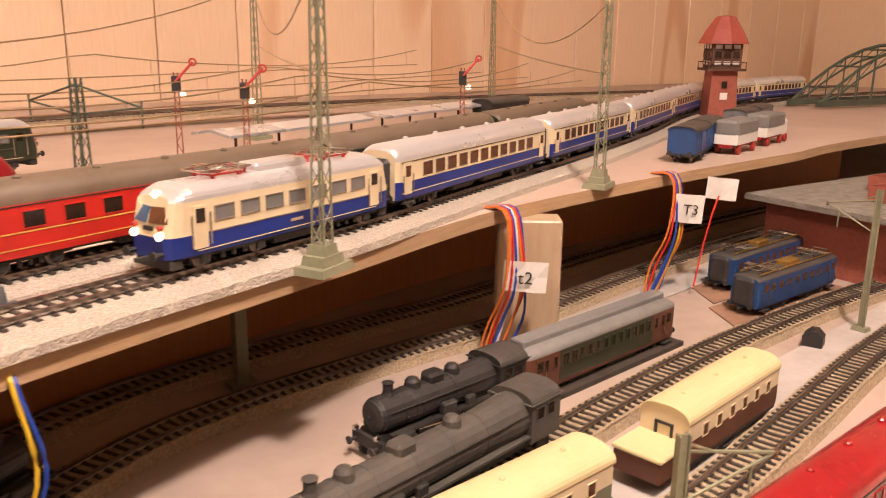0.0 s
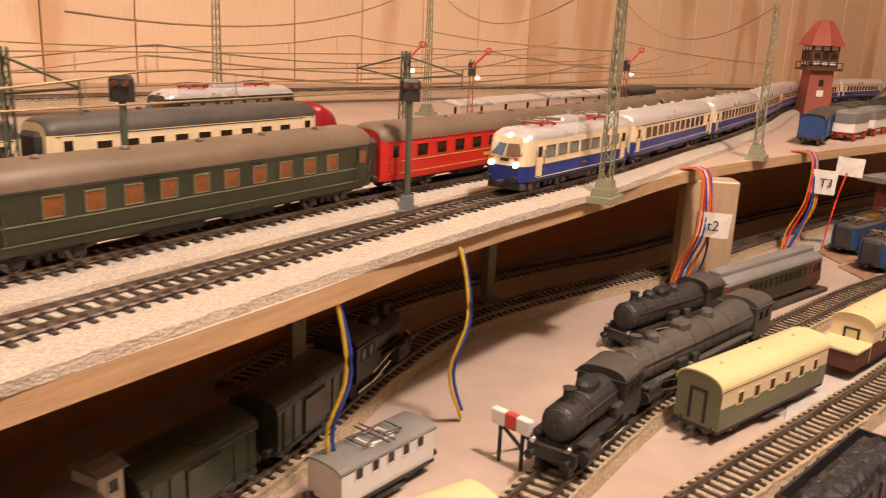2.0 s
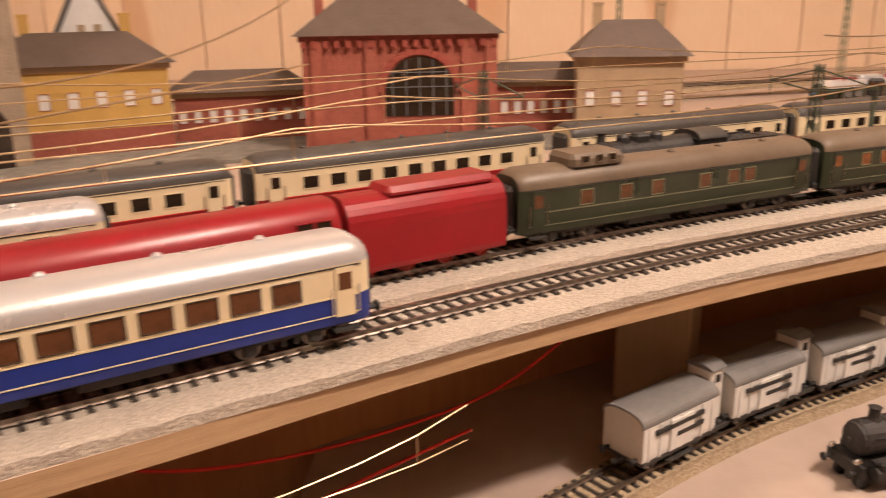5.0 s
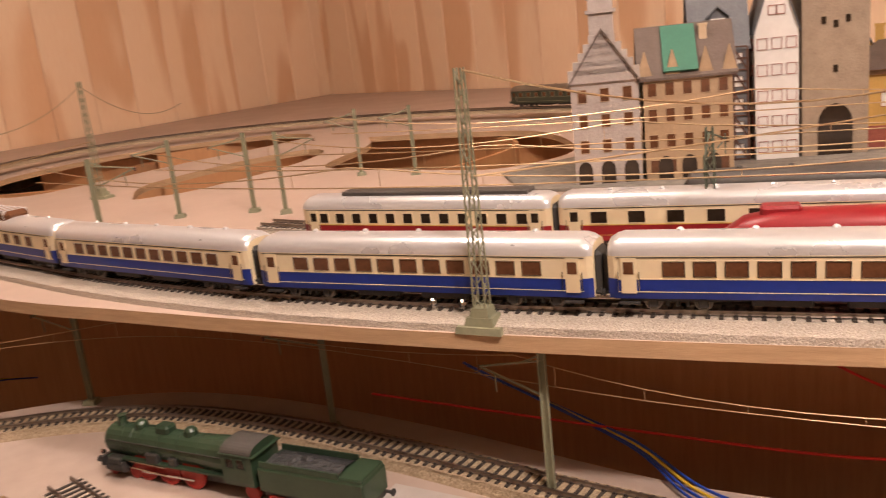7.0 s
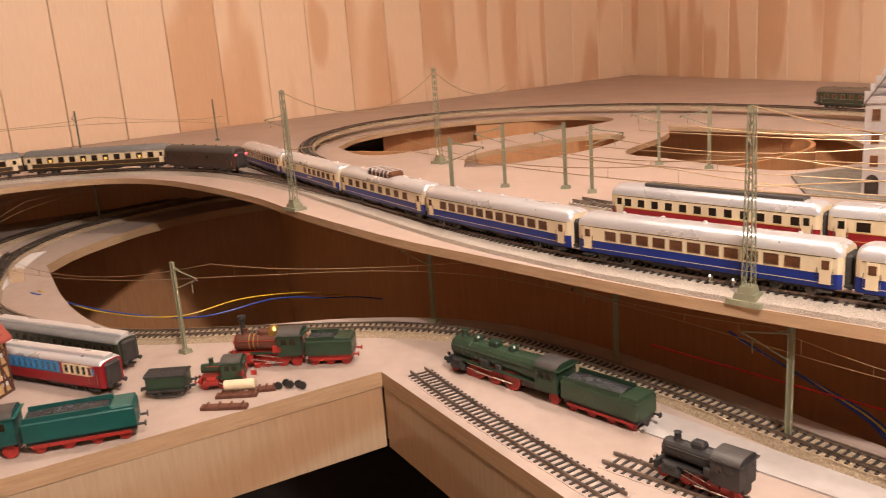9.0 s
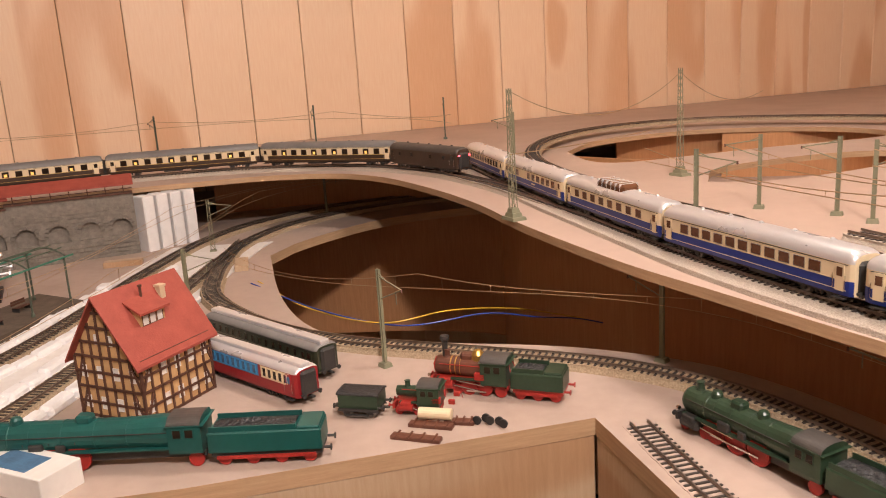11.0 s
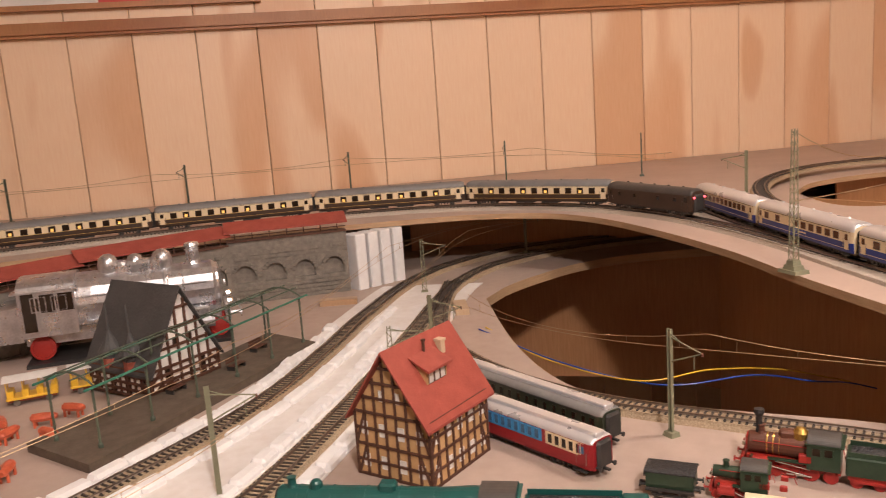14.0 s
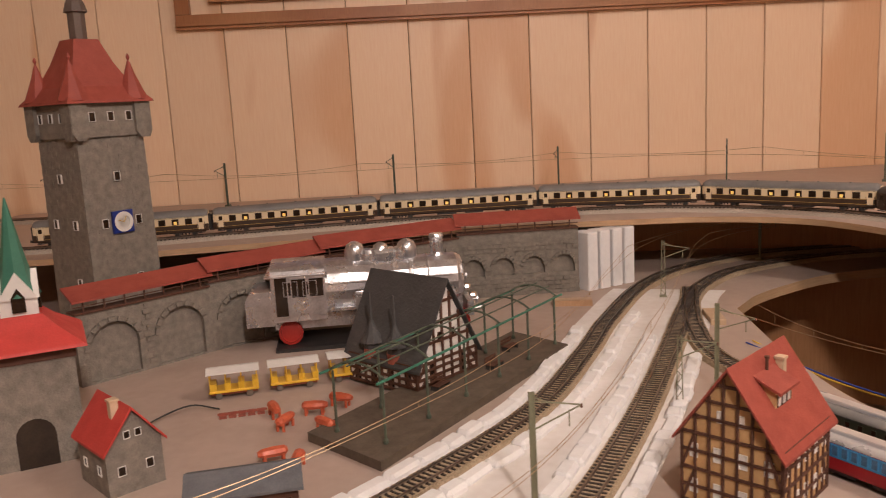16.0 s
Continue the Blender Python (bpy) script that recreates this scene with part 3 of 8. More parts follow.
LB = smooth_line([(-0.42, -0.67), (-0.6, -0.59), (-0.744, -0.547), (-0.978, -0.505), (-1.256, -0.473), (-1.45, -0.455), (-1.633, -0.425), (-1.788, -0.345), (-1.93, -0.16), (-1.99, 0.06), (-1.93, 0.35), (-1.7, 0.7)], 0.006)
LA = smooth_line([(-0.42, -0.92), (-0.56, -0.81), (-0.719, -0.728), (-0.967, -0.63), (-1.2, -0.593), (-1.383, -0.575), (-1.637, -0.530), (-1.82, -0.44), (-1.97, -0.27), (-2.06, 0.05), (-2.0, 0.4)], 0.006)
LD = offset(LC[next(i for i, p in enumerate(LC) if p.x > 0.42):], 0.075)
LE = smooth_line([(0.36, 0.600), (0.5, 0.655), (0.62, 0.694), (0.758, 0.716), (0.855, 0.734), (1.033, 0.757), (1.301, 0.762), (2.0, 0.74)], 0.006)
LF = smooth_line([(0.1, 0.50), (0.3, 0.548), (0.5, 0.585), (0.786, 0.620), (0.935, 0.645), (1.127, 0.677), (1.5, 0.715), (2.0, 0.72)], 0.006)
bed_and_rails("lower_loop_track", LC, ZL, "ballast2", pieces=(-0.9, 0.95))
bed_and_rails("lower_inner_track", LB, ZL, "ballast2")
bed_and_rails("lower_outer_track", LA, ZL, "ballast2", pieces=(-1.6, -0.4))
bed_and_rails("lower_rear_track", LD, ZL, "ballast2")
bed_and_rails("goods_yard_track", LE, ZL, "ballast2", pieces=(0.3, 1.6))
bed_and_rails("front_yard_track", LF, ZL, "ballast2", pieces=(0.3, 1.6))


# ---- rolling stock ----
def on_track(line, s, length, z, flip=False):
    """The pose of a vehicle of that length whose leading end stands s metres along a track."""
    def at(d):
        k = max(0.0, min(d / 0.006, len(line) - 1.001))
        i = int(k)
        return line[i].lerp(line[i + 1], k - i)
    a, b = at(s + length * 0.18), at(s + length * 0.82)
    d = b - a
    if flip:
        d = -d
    c = (a + b) / 2
    return Matrix.Translation((c.x, c.y, z)) @ Matrix.Rotation(math.atan2(d.y, d.x), 4, "Z")


def s_of(line, x=None, y=None):
    """How far along a track the point nearest to x (or y) lies."""
    key = (lambda p: abs(p.x - x)) if y is None else (lambda p: abs(p.y - y)) if x is None else (lambda p: (p.x - x) ** 2 + (p.y - y) ** 2)
    return 0.006 * min(range(len(line)), key=lambda i: key(line[i]))


wheel_cache = {}


def wheelset(parent, x, r, mat="wheel", spoke=False, w=0.0175):
    key = (round(r, 5), mat, spoke)
    if key not in wheel_cache:
        bm = bmesh.new()
        for s in (-1, 1):
            y = s * 0.0085
            lathe(bm, [(r * 0.3, y - 0.0012), (r * 0.78, y - 0.0012), (r * 0.82, y - 0.0016), (r, y - 0.0014), (r, y + 0.0014), (r * 0.82, y + 0.0016), (r * 0.78, y + 0.0008), (r * 0.3, y + 0.0012)], 14, "Y")
        rod(bm, (0, -0.0095, 0), (0, 0.0095, 0), 0.0012, 6)
        wheel_cache[key] = part("wheelset", bm, mat, parent, "", Matrix.Translation((x, 0, r))).data
        return
    again("wheelset", wheel_cache[key], parent, Matrix.Translation((x, 0, r)))


def bogie(parent, x, base=0.029, w=0.024, mat="under"):
    bm = bmesh.new()
    for s in (-1, 1):
        y = s * w / 2
        box(bm, -base * 0.78, base * 0.78, y - 0.001, y + 0.001, 0.0065, 0.0095)
        for q in (-1, 1):
            bbox(bm, q * base / 2 - 0.003, q * base / 2 + 0.003, y - 0.0015, y + 0.0015, 0.003, 0.0085, 0.0008)
        for q in (-0.4, 0, 0.4):
            rod(bm, (q * base * 0.5, y, 0.0035), (q * base * 0.5, y, 0.008), 0.0013, 6)
    box(bm, -0.004, 0.004, -w / 2, w / 2, 0.006, 0.011)
    ob = part("bogie", bm, mat, parent, "", Matrix.Translation((x, 0, 0)))
    for q in (-1, 1):
        wheelset(ob, q * base / 2, 0.0055)


def buffers(parent, L, z=0.0115, h=None):
    for e in (-1, 1):
        x = e * L / 2
        for s in (-1, 1):
            bm = bmesh.new()
            rod(bm, (x - e * 0.004, s * 0.0105, z), (x + e * 0.005, s * 0.0105, z), 0.0012, 6)
            rod(bm, (x + e * 0.005, s * 0.0105, z), (x + e * 0.006, s * 0.0105, z), 0.0026, 10)
            part("buffer", bm, "under", parent)
        bm = bmesh.new()
        box(bm, min(x - e * 0.004, x + e * 0.008), max(x - e * 0.004, x + e * 0.008), -0.0015, 0.0015, z - 0.004, z - 0.002)
        part("coupling", bm, "under", parent)


def body_profile(w, z0, zb, ze, zt, rf=0.72, n=7):
    """Half cross-sections of a rail vehicle: sill, band line, eaves, arched roof; returns points and the count of side strips."""
    h = w / 2
    right = [(h * 0.97, z0), (h, z0 + 0.003), (h, zb), (h, ze)]
    roof = []
    for k in range(1, n):
        a = k / n * math.pi / 2
        roof.append((h * math.cos(a) ** rf, ze + (zt - ze) * math.sin(a) ** 0.9))
    top = [(0, zt)]
    pts = right + roof + top + [(-y, z) for y, z in reversed(right + roof)]
    return pts


win_cache = {}


def window_mesh(wd, ht, rim, pane, rim_mat):
    key = (round(wd, 5), round(ht, 5), rim, pane, rim_mat)
    if key not in win_cache:
        bm = bmesh.new()
        t = 0.0006
        box(bm, -wd / 2, wd / 2, -0.0004, 0.0001, -ht / 2, ht / 2, 0)
        for b in ((-wd / 2 - t, -wd / 2, -ht / 2 - t, ht / 2 + t), (wd / 2, wd / 2 + t, -ht / 2 - t, ht / 2 + t), (-wd / 2, wd / 2, ht / 2, ht / 2 + t), (-wd / 2, wd / 2, -ht / 2 - t, -ht / 2)):
            box(bm, b[0], b[1], -0.0004, 0.0005, b[2], b[3], 1)
        me = bpy.data.meshes.new("window")
        bmesh.ops.recalc_face_normals(bm, faces=bm.faces)
        bm.to_mesh(me)
        bm.free()
        me.materials.append(M[pane])
        me.materials.append(M[rim_mat])
        win_cache[key] = me
    return win_cache[key]


def side_windows(parent, xs, z, wd, ht, w, pane="glass", rim_mat="chrome", sides=(-1, 1), name="window"):
    me = window_mesh(wd, ht, 1, pane, rim_mat)
    for s in sides:
        for x in xs:
            again(name, me, parent, Matrix.Translation((x, s * w / 2, z)) @ Matrix.Rotation(0 if s > 0 else math.pi, 4, "Z"))


def strip(parent, name, L, w, z, h, mat, proud=0.0002, x0=None, x1=None):
    for q in (-1, 1):
        bm = bmesh.new()
        y = q * (w / 2 + proud / 2)
        box(bm, -L / 2 if x0 is None else x0, L / 2 if x1 is None else x1, y - proud, y + proud, z, z + h)
        part(name, bm, mat, parent)


def rake(n, a, b):
    return [a + (b - a) * (i + 0.5) / n for i in range(n)]


def coach(label, L=0.25, w=0.0325, zt=0.0465, low="blue", up="cream", roof="silver", zband=0.0215, wins=None, wz=0.0275, wd=0.0105, ht=0.008, pane="glass_br", rim="chrome", stripe="cream", doors="cream",
          name="passenger_coach", ends="under", vents=True, skirt=0.009, group="coaches of the running train", tail=False, lit=0.0):
    """A bogie coach: banded body with rounded ends, arched roof, windows, end doors, bellows, bogies."""
    c = thing(name, label, "railway coach", group=group)
    ze = 0.0355
    prof = body_profile(w, skirt, zband, ze, zt)
    n = len(prof)
    side = [0, 0, 1] + [2] * (n - 7) + [1, 0, 0] + [3]
    bm = bmesh.new()
    secs = []
    for x, k, dz in ((-L / 2, 0.86, 0.004), (-L / 2 + 0.0035, 0.97, 0.0015), (-L / 2 + 0.008, 1, 0), (L / 2 - 0.008, 1, 0), (L / 2 - 0.0035, 0.97, 0.0015), (L / 2, 0.86, 0.004)):
        secs.append([(x, y * k, z if z <= ze else ze + (z - ze) * (1 - dz / 0.012)) for y, z in prof])
    loft(bm, secs, side)
    for f in bm.faces:
        if abs(f.normal.x) > 0.9 or len(f.verts) > 4:
            f.material_index = 1
    b = part("body", bm, [low, up, roof, "under"], c)
    for f in b.data.polygons:
        f.use_smooth = f.material_index == 2
    if wins is None:
        wins = rake(10, -L / 2 + 0.03, L / 2 - 0.03)
    side_windows(c, wins, wz, wd, ht, w, pane, rim)
    if lit:
        for s in (-1, 1):
            for k, x in enumerate(wins):
                if (k * 7 + 3) % 5 < lit * 5:
                    bm = bmesh.new()
                    box(bm, x - wd * 0.25, x + wd * 0.25, s * (w / 2 + 0.0001) - 0.0002, s * (w / 2 + 0.0001) + 0.0002, wz - ht * 0.45, wz + ht * 0.1)
                    part("table_lamp", bm, "lit", c, "glowing yellow table lamp behind a window")
    # end doors
    for s in (-1, 1):
        for e in (-1, 1):
            bm = bmesh.new()
            x = e * (L / 2 - 0.0125)
            y = s * (w / 2 + 0.0002)
            box(bm, x - 0.0045, x + 0.0045, y - 0.0004, y + 0.0004, 0.0125, 0.0345, 0)
            box(bm, x - 0.003, x + 0.003, y - 0.0006, y + 0.0006, 0.0245, 0.032, 1)
            part("door", bm, [doors, pane], c)
            for q in (-1, 1):
                bm = bmesh.new()
                rod(bm, (x + q * 0.0062, s * (w / 2 + 0.001), 0.014), (x + q * 0.0062, s * (w / 2 + 0.001), 0.026), 0.00035, 5)
                part("handrail", bm, "chrome", c)
    if stripe:
        strip(c, "waist_stripe", L - 0.012, w, zband - 0.0004, 0.0007, stripe)
        strip(c, "sill_stripe", L - 0.012, w, skirt + 0.0042, 0.0005, stripe)
        strip(c, "eaves_line", L - 0.010, w, ze - 0.0012, 0.0006, "under")
    if vents:
        for x in rake(5, -L / 2 + 0.02, L / 2 - 0.02):
            bm = bmesh.new()
            lathe(bm, [(0.0022, zt - 0.001), (0.0022, zt + 0.0007), (0.0012, zt + 0.0016)], 8, at=(x, 0.004, 0))
            part("roof_vent", bm, roof, c)
    bm = bmesh.new()
    box(bm, -L / 2 + 0.006, L / 2 - 0.006, -w / 2 + 0.004, w / 2 - 0.004, skirt - 0.002, skirt + 0.001)
    bbox(bm, -0.045, -0.012, -w / 2 + 0.003, w / 2 - 0.003, 0.0045, skirt, 0.001)
    bbox(bm, 0.005, 0.04, -w / 2 + 0.003, w / 2 - 0.003, 0.0045, skirt, 0.001)
    for s in (-1, 1):
        for e in (-1, 1):
            x = e * (L / 2 - 0.0125)
            box(bm, x - 0.006, x + 0.006, s * w / 2 - 0.002, s * w / 2 + 0.002, 0.006, 0.007)
    part("underframe", bm, "under", c)
    for e in (-1, 1):
        bm = bmesh.new()
        x = e * L / 2
        bbox(bm, min(x - e * 0.002, x + e * 0.004), max(x - e * 0.002, x + e * 0.004), -0.0105, 0.0105, 0.012, 0.0375, 0.003)
        part("bellows", bm, ends, c)
        bogie(c, e * (L / 2 - 0.040))
    buffers(c, L)
    if tail:
        bm = bmesh.new()
        for s in (-1, 1):
            lathe(bm, [(0.0018, 0), (0.0018, 0.002), (0.0006, 0.0026)], 8, "X", (L / 2 + 0.001, s * 0.0115, 0.030))
        part("tail_lamp", bm, "lamp_r", c, "glowing red tail lamps")
    return c


def pantograph(parent, x, z, up=0.004, mat="red_wheel"):
    bm = bmesh.new()
    for s in (-1, 1):
        box(bm, x - 0.011, x + 0.011, s * 0.007 - 0.0005, s * 0.007 + 0.0005, z + 0.002, z + 0.003)
    for q in (-1, 1):
        box(bm, x + q * 0.010 - 0.0006, x + q * 0.010 + 0.0006, -0.0085, 0.0085, z + 0.002, z + 0.003)
        for s in (-1, 1):
            rod(bm, (x + q * 0.009, s * 0.007, z), (x + q * 0.009, s * 0.007, z + 0.0025), 0.0012, 6)
    pf = part("pantograph_base", bm, mat, parent, "red pantograph frame on insulators")
    arms = []
    for s in (-1, 1):
        for q in (-1, 1):
            arms.append([((x + q * 0.003, s * 0.006, z + 0.0032), (x + q * 0.017, s * 0.008, z + 0.0048)), ((x + q * 0.017, s * 0.008, z + 0.0048), (x, s * 0.0045, z + up + 0.002))])
    for rods in arms:
        bm = bmesh.new()
        for p0, p1 in rods:
            rod(bm, p0, p1, 0.0005, 5)
        part("pantograph_arm", bm, "chrome", parent, "thin bright folded pantograph arm")
    for q in (-1, 1):
        bm = bmesh.new()
        rod(bm, (x + q * 0.017, -0.008, z + 0.0048), (x + q * 0.017, 0.008, z + 0.0048), 0.0005, 5)
        part("pantograph_hinge", bm, "chrome", parent)
        bm = bmesh.new()
        rod(bm, (x + q * 0.0025, -0.016, z + up + 0.001), (x + q * 0.0025, 0.016, z + up + 0.001), 0.0006, 5)
        part("contact_strip", bm, "chrome", parent)


def electric_loco(label, L=0.178, w=0.0335, low="blue", up="cream", roof="silver", name="electric_locomotive", lamps=True, zband=0.0195, group=""):
    """A four-axle electric locomotive: rounded cab fronts, side windows, roof gear, two pantographs."""
    c = thing(name, label, "locomotive", group=group)
    ze, zt, skirt = 0.0365, 0.0445, 0.0085
    prof = body_profile(w, skirt, zband, ze, zt, 0.6)
    n = len(prof)
    side = [0, 0, 1] + [2] * (n - 7) + [1, 0, 0] + [3]
    bm = bmesh.new()
    secs = []
    for x, k, lean in ((-L / 2, 0.70, 0.006), (-L / 2 + 0.003, 0.88, 0.0055), (-L / 2 + 0.008, 0.97, 0.003), (-L / 2 + 0.016, 1, 0), (L / 2 - 0.016, 1, 0), (L / 2 - 0.008, 0.97, -0.003), (L / 2 - 0.003, 0.88, -0.0055), (L / 2, 0.70, -0.006)):
        secs.append([(x + lean * max(0, (z - zband) / (zt - zband)), y * k, z if z <= ze else ze + (z - ze) * (0.35 + 0.65 * min(1, (L / 2 - abs(x)) / 0.014))) for y, z in prof])
    loft(bm, secs, side)
    caps = [f for f in bm.faces if len(f.verts) > 4]
    for f in caps:
        zs = zband
        res = bmesh.ops.bisect_plane(bm, geom=[f] + list(f.edges) + list(f.verts), plane_co=(0, 0, zs), plane_no=(0, 0, 1))
    for f in bm.faces:
        f.normal_update()
        if abs(f.normal.x) > 0.8:
            f.material_index = 0 if f.calc_center_median().z < zband else 1
    part("body", bm, [low, up, roof, "under"], c)
    side_windows(c, rake(7, -L / 2 + 0.026, L / 2 - 0.026), 0.0285, 0.0125, 0.007, w, "grey_roof", "chrome")
    for e in (-1, 1):
        x = e * (L / 2 - 0.0035)
        for s in (-1, 1):
            bm = bmesh.new()
            box(bm, -0.0007, 0.0007, -0.0056, 0.0056, -0.0042, 0.0042)
            part("windscreen", bm, "glass_bl" if s * e < 0 else "glass_br", c, "tinted windscreen pane", Matrix.Translation((e * (L / 2 - 0.0028), s * 0.0068, 0.0302)) @ Matrix.Rotation(e * -s * 0.0 - e * s * 0.22 * -1, 4, "Z") @ Matrix.Rotation(e * -0.38, 4, "Y"))
            bm = bmesh.new()
            lathe(bm, [(0.0021, 0), (0.0021, 0.0025), (0.0017, 0.0028)] if e > 0 else [(0.0017, -0.0028), (0.0021, -0.0025), (0.0021, 0)], 10, "X", (e * (L / 2 - 0.0008), s * 0.0098, 0.0205))
            part("headlamp", bm, "lamp_w" if lamps and e < 0 else "chrome", c, "lit round headlamp" if lamps and e < 0 else "chrome headlamp")
            bm = bmesh.new()
            lathe(bm, [(0.0012, 0), (0.0012, 0.002), (0.0008, 0.0024)] if e > 0 else [(0.0008, -0.0024), (0.0012, -0.002), (0.0012, 0)], 8, "X", (e * (L / 2 - 0.001), s * 0.0098, 0.0245))
            part("tail_lamp", bm, "roofbright", c)
            # cab door and handrails
            bm = bmesh.new()
            xx = e * (L / 2 - 0.019)
            y = s * (w / 2 + 0.0002)
            box(bm, xx - 0.0045, xx + 0.0045, y - 0.0004, y + 0.0004, 0.012, 0.034, 0)
            box(bm, xx - 0.0028, xx + 0.0028, y - 0.0007, y + 0.0007, 0.0255, 0.0325, 1)
            part("cab_door", bm, [up, "glass"], c)
            for q in (-1, 1):
                bm = bmesh.new()
                rod(bm, (xx + q * 0.006, s * (w / 2 + 0.0012), 0.013), (xx + q * 0.006, s * (w / 2 + 0.0012), 0.030), 0.0004, 5)
                part("handrail", bm, "chrome", c)
        bm = bmesh.new()
        lathe(bm, [(0.0019, 0), (0.0019, 0.003), (0.0014, 0.0034)] if e > 0 else [(0.0014, -0.0034), (0.0019, -0.003), (0.0019, 0)], 10, "X", (e * (L / 2 - 0.0085), 0, 0.0395))
        part("top_lamp", bm, "lamp_w" if lamps and e < 0 else "chrome", c)
        bm = bmesh.new()
        box(bm, e * (L / 2 - 0.001) - 0.001, e * (L / 2 - 0.001) + 0.001, -0.0032, 0.0032, 0.0225, 0.0245)
        part("number_plate", bm, "under", c)
        pantograph(c, e * 0.043, zt - 0.001)
        bogie(c, e * 0.046, 0.039, 0.027)
        bm = bmesh.new()
        bbox(bm, e * (L / 2 - 0.006) - 0.004, e * (L / 2 - 0.006) + 0.004, -0.014, 0.014, 0.003, 0.0085, 0.001)
        part("snow_plough", bm, "under", c)
    bm = bmesh.new()
    bbox(bm, -0.022, 0.018, -0.008, 0.008, zt - 0.0015, zt + 0.004, 0.0015)
    part("roof_hatch", bm, roof, c)
    for x in (-0.028, -0.031, 0.022, 0.026, 0.030):
        for q in (-1, 1):
            bm = bmesh.new()
            lathe(bm, [(0.0011, zt - 0.001), (0.0007, zt + 0.001), (0.0011, zt + 0.002), (0.0006, zt + 0.004)], 7, at=(x, q * 0.005, 0))
            part("roof_insulator", bm, "roofbright", c)
    strip(c, "waist_stripe", L - 0.032, w, zband - 0.0003, 0.0006, "chrome")
    strip(c, "sill_stripe", L - 0.034, w, skirt + 0.0022, 0.0005, "cream")
    strip(c, "rating_plate", L, w, 0.0145, 0.0018, "chrome", 0.0003, -0.006, 0.004)
    bm = bmesh.new()
    bbox(bm, -0.016, 0.016, -0.014, 0.014, 0.0035, 0.0085, 0.001)
    box(bm, -L / 2 + 0.01, L / 2 - 0.01, -0.012, 0.012, 0.007, 0.009)
    part("underframe", bm, "under", c)
    buffers(c, L)
    return c


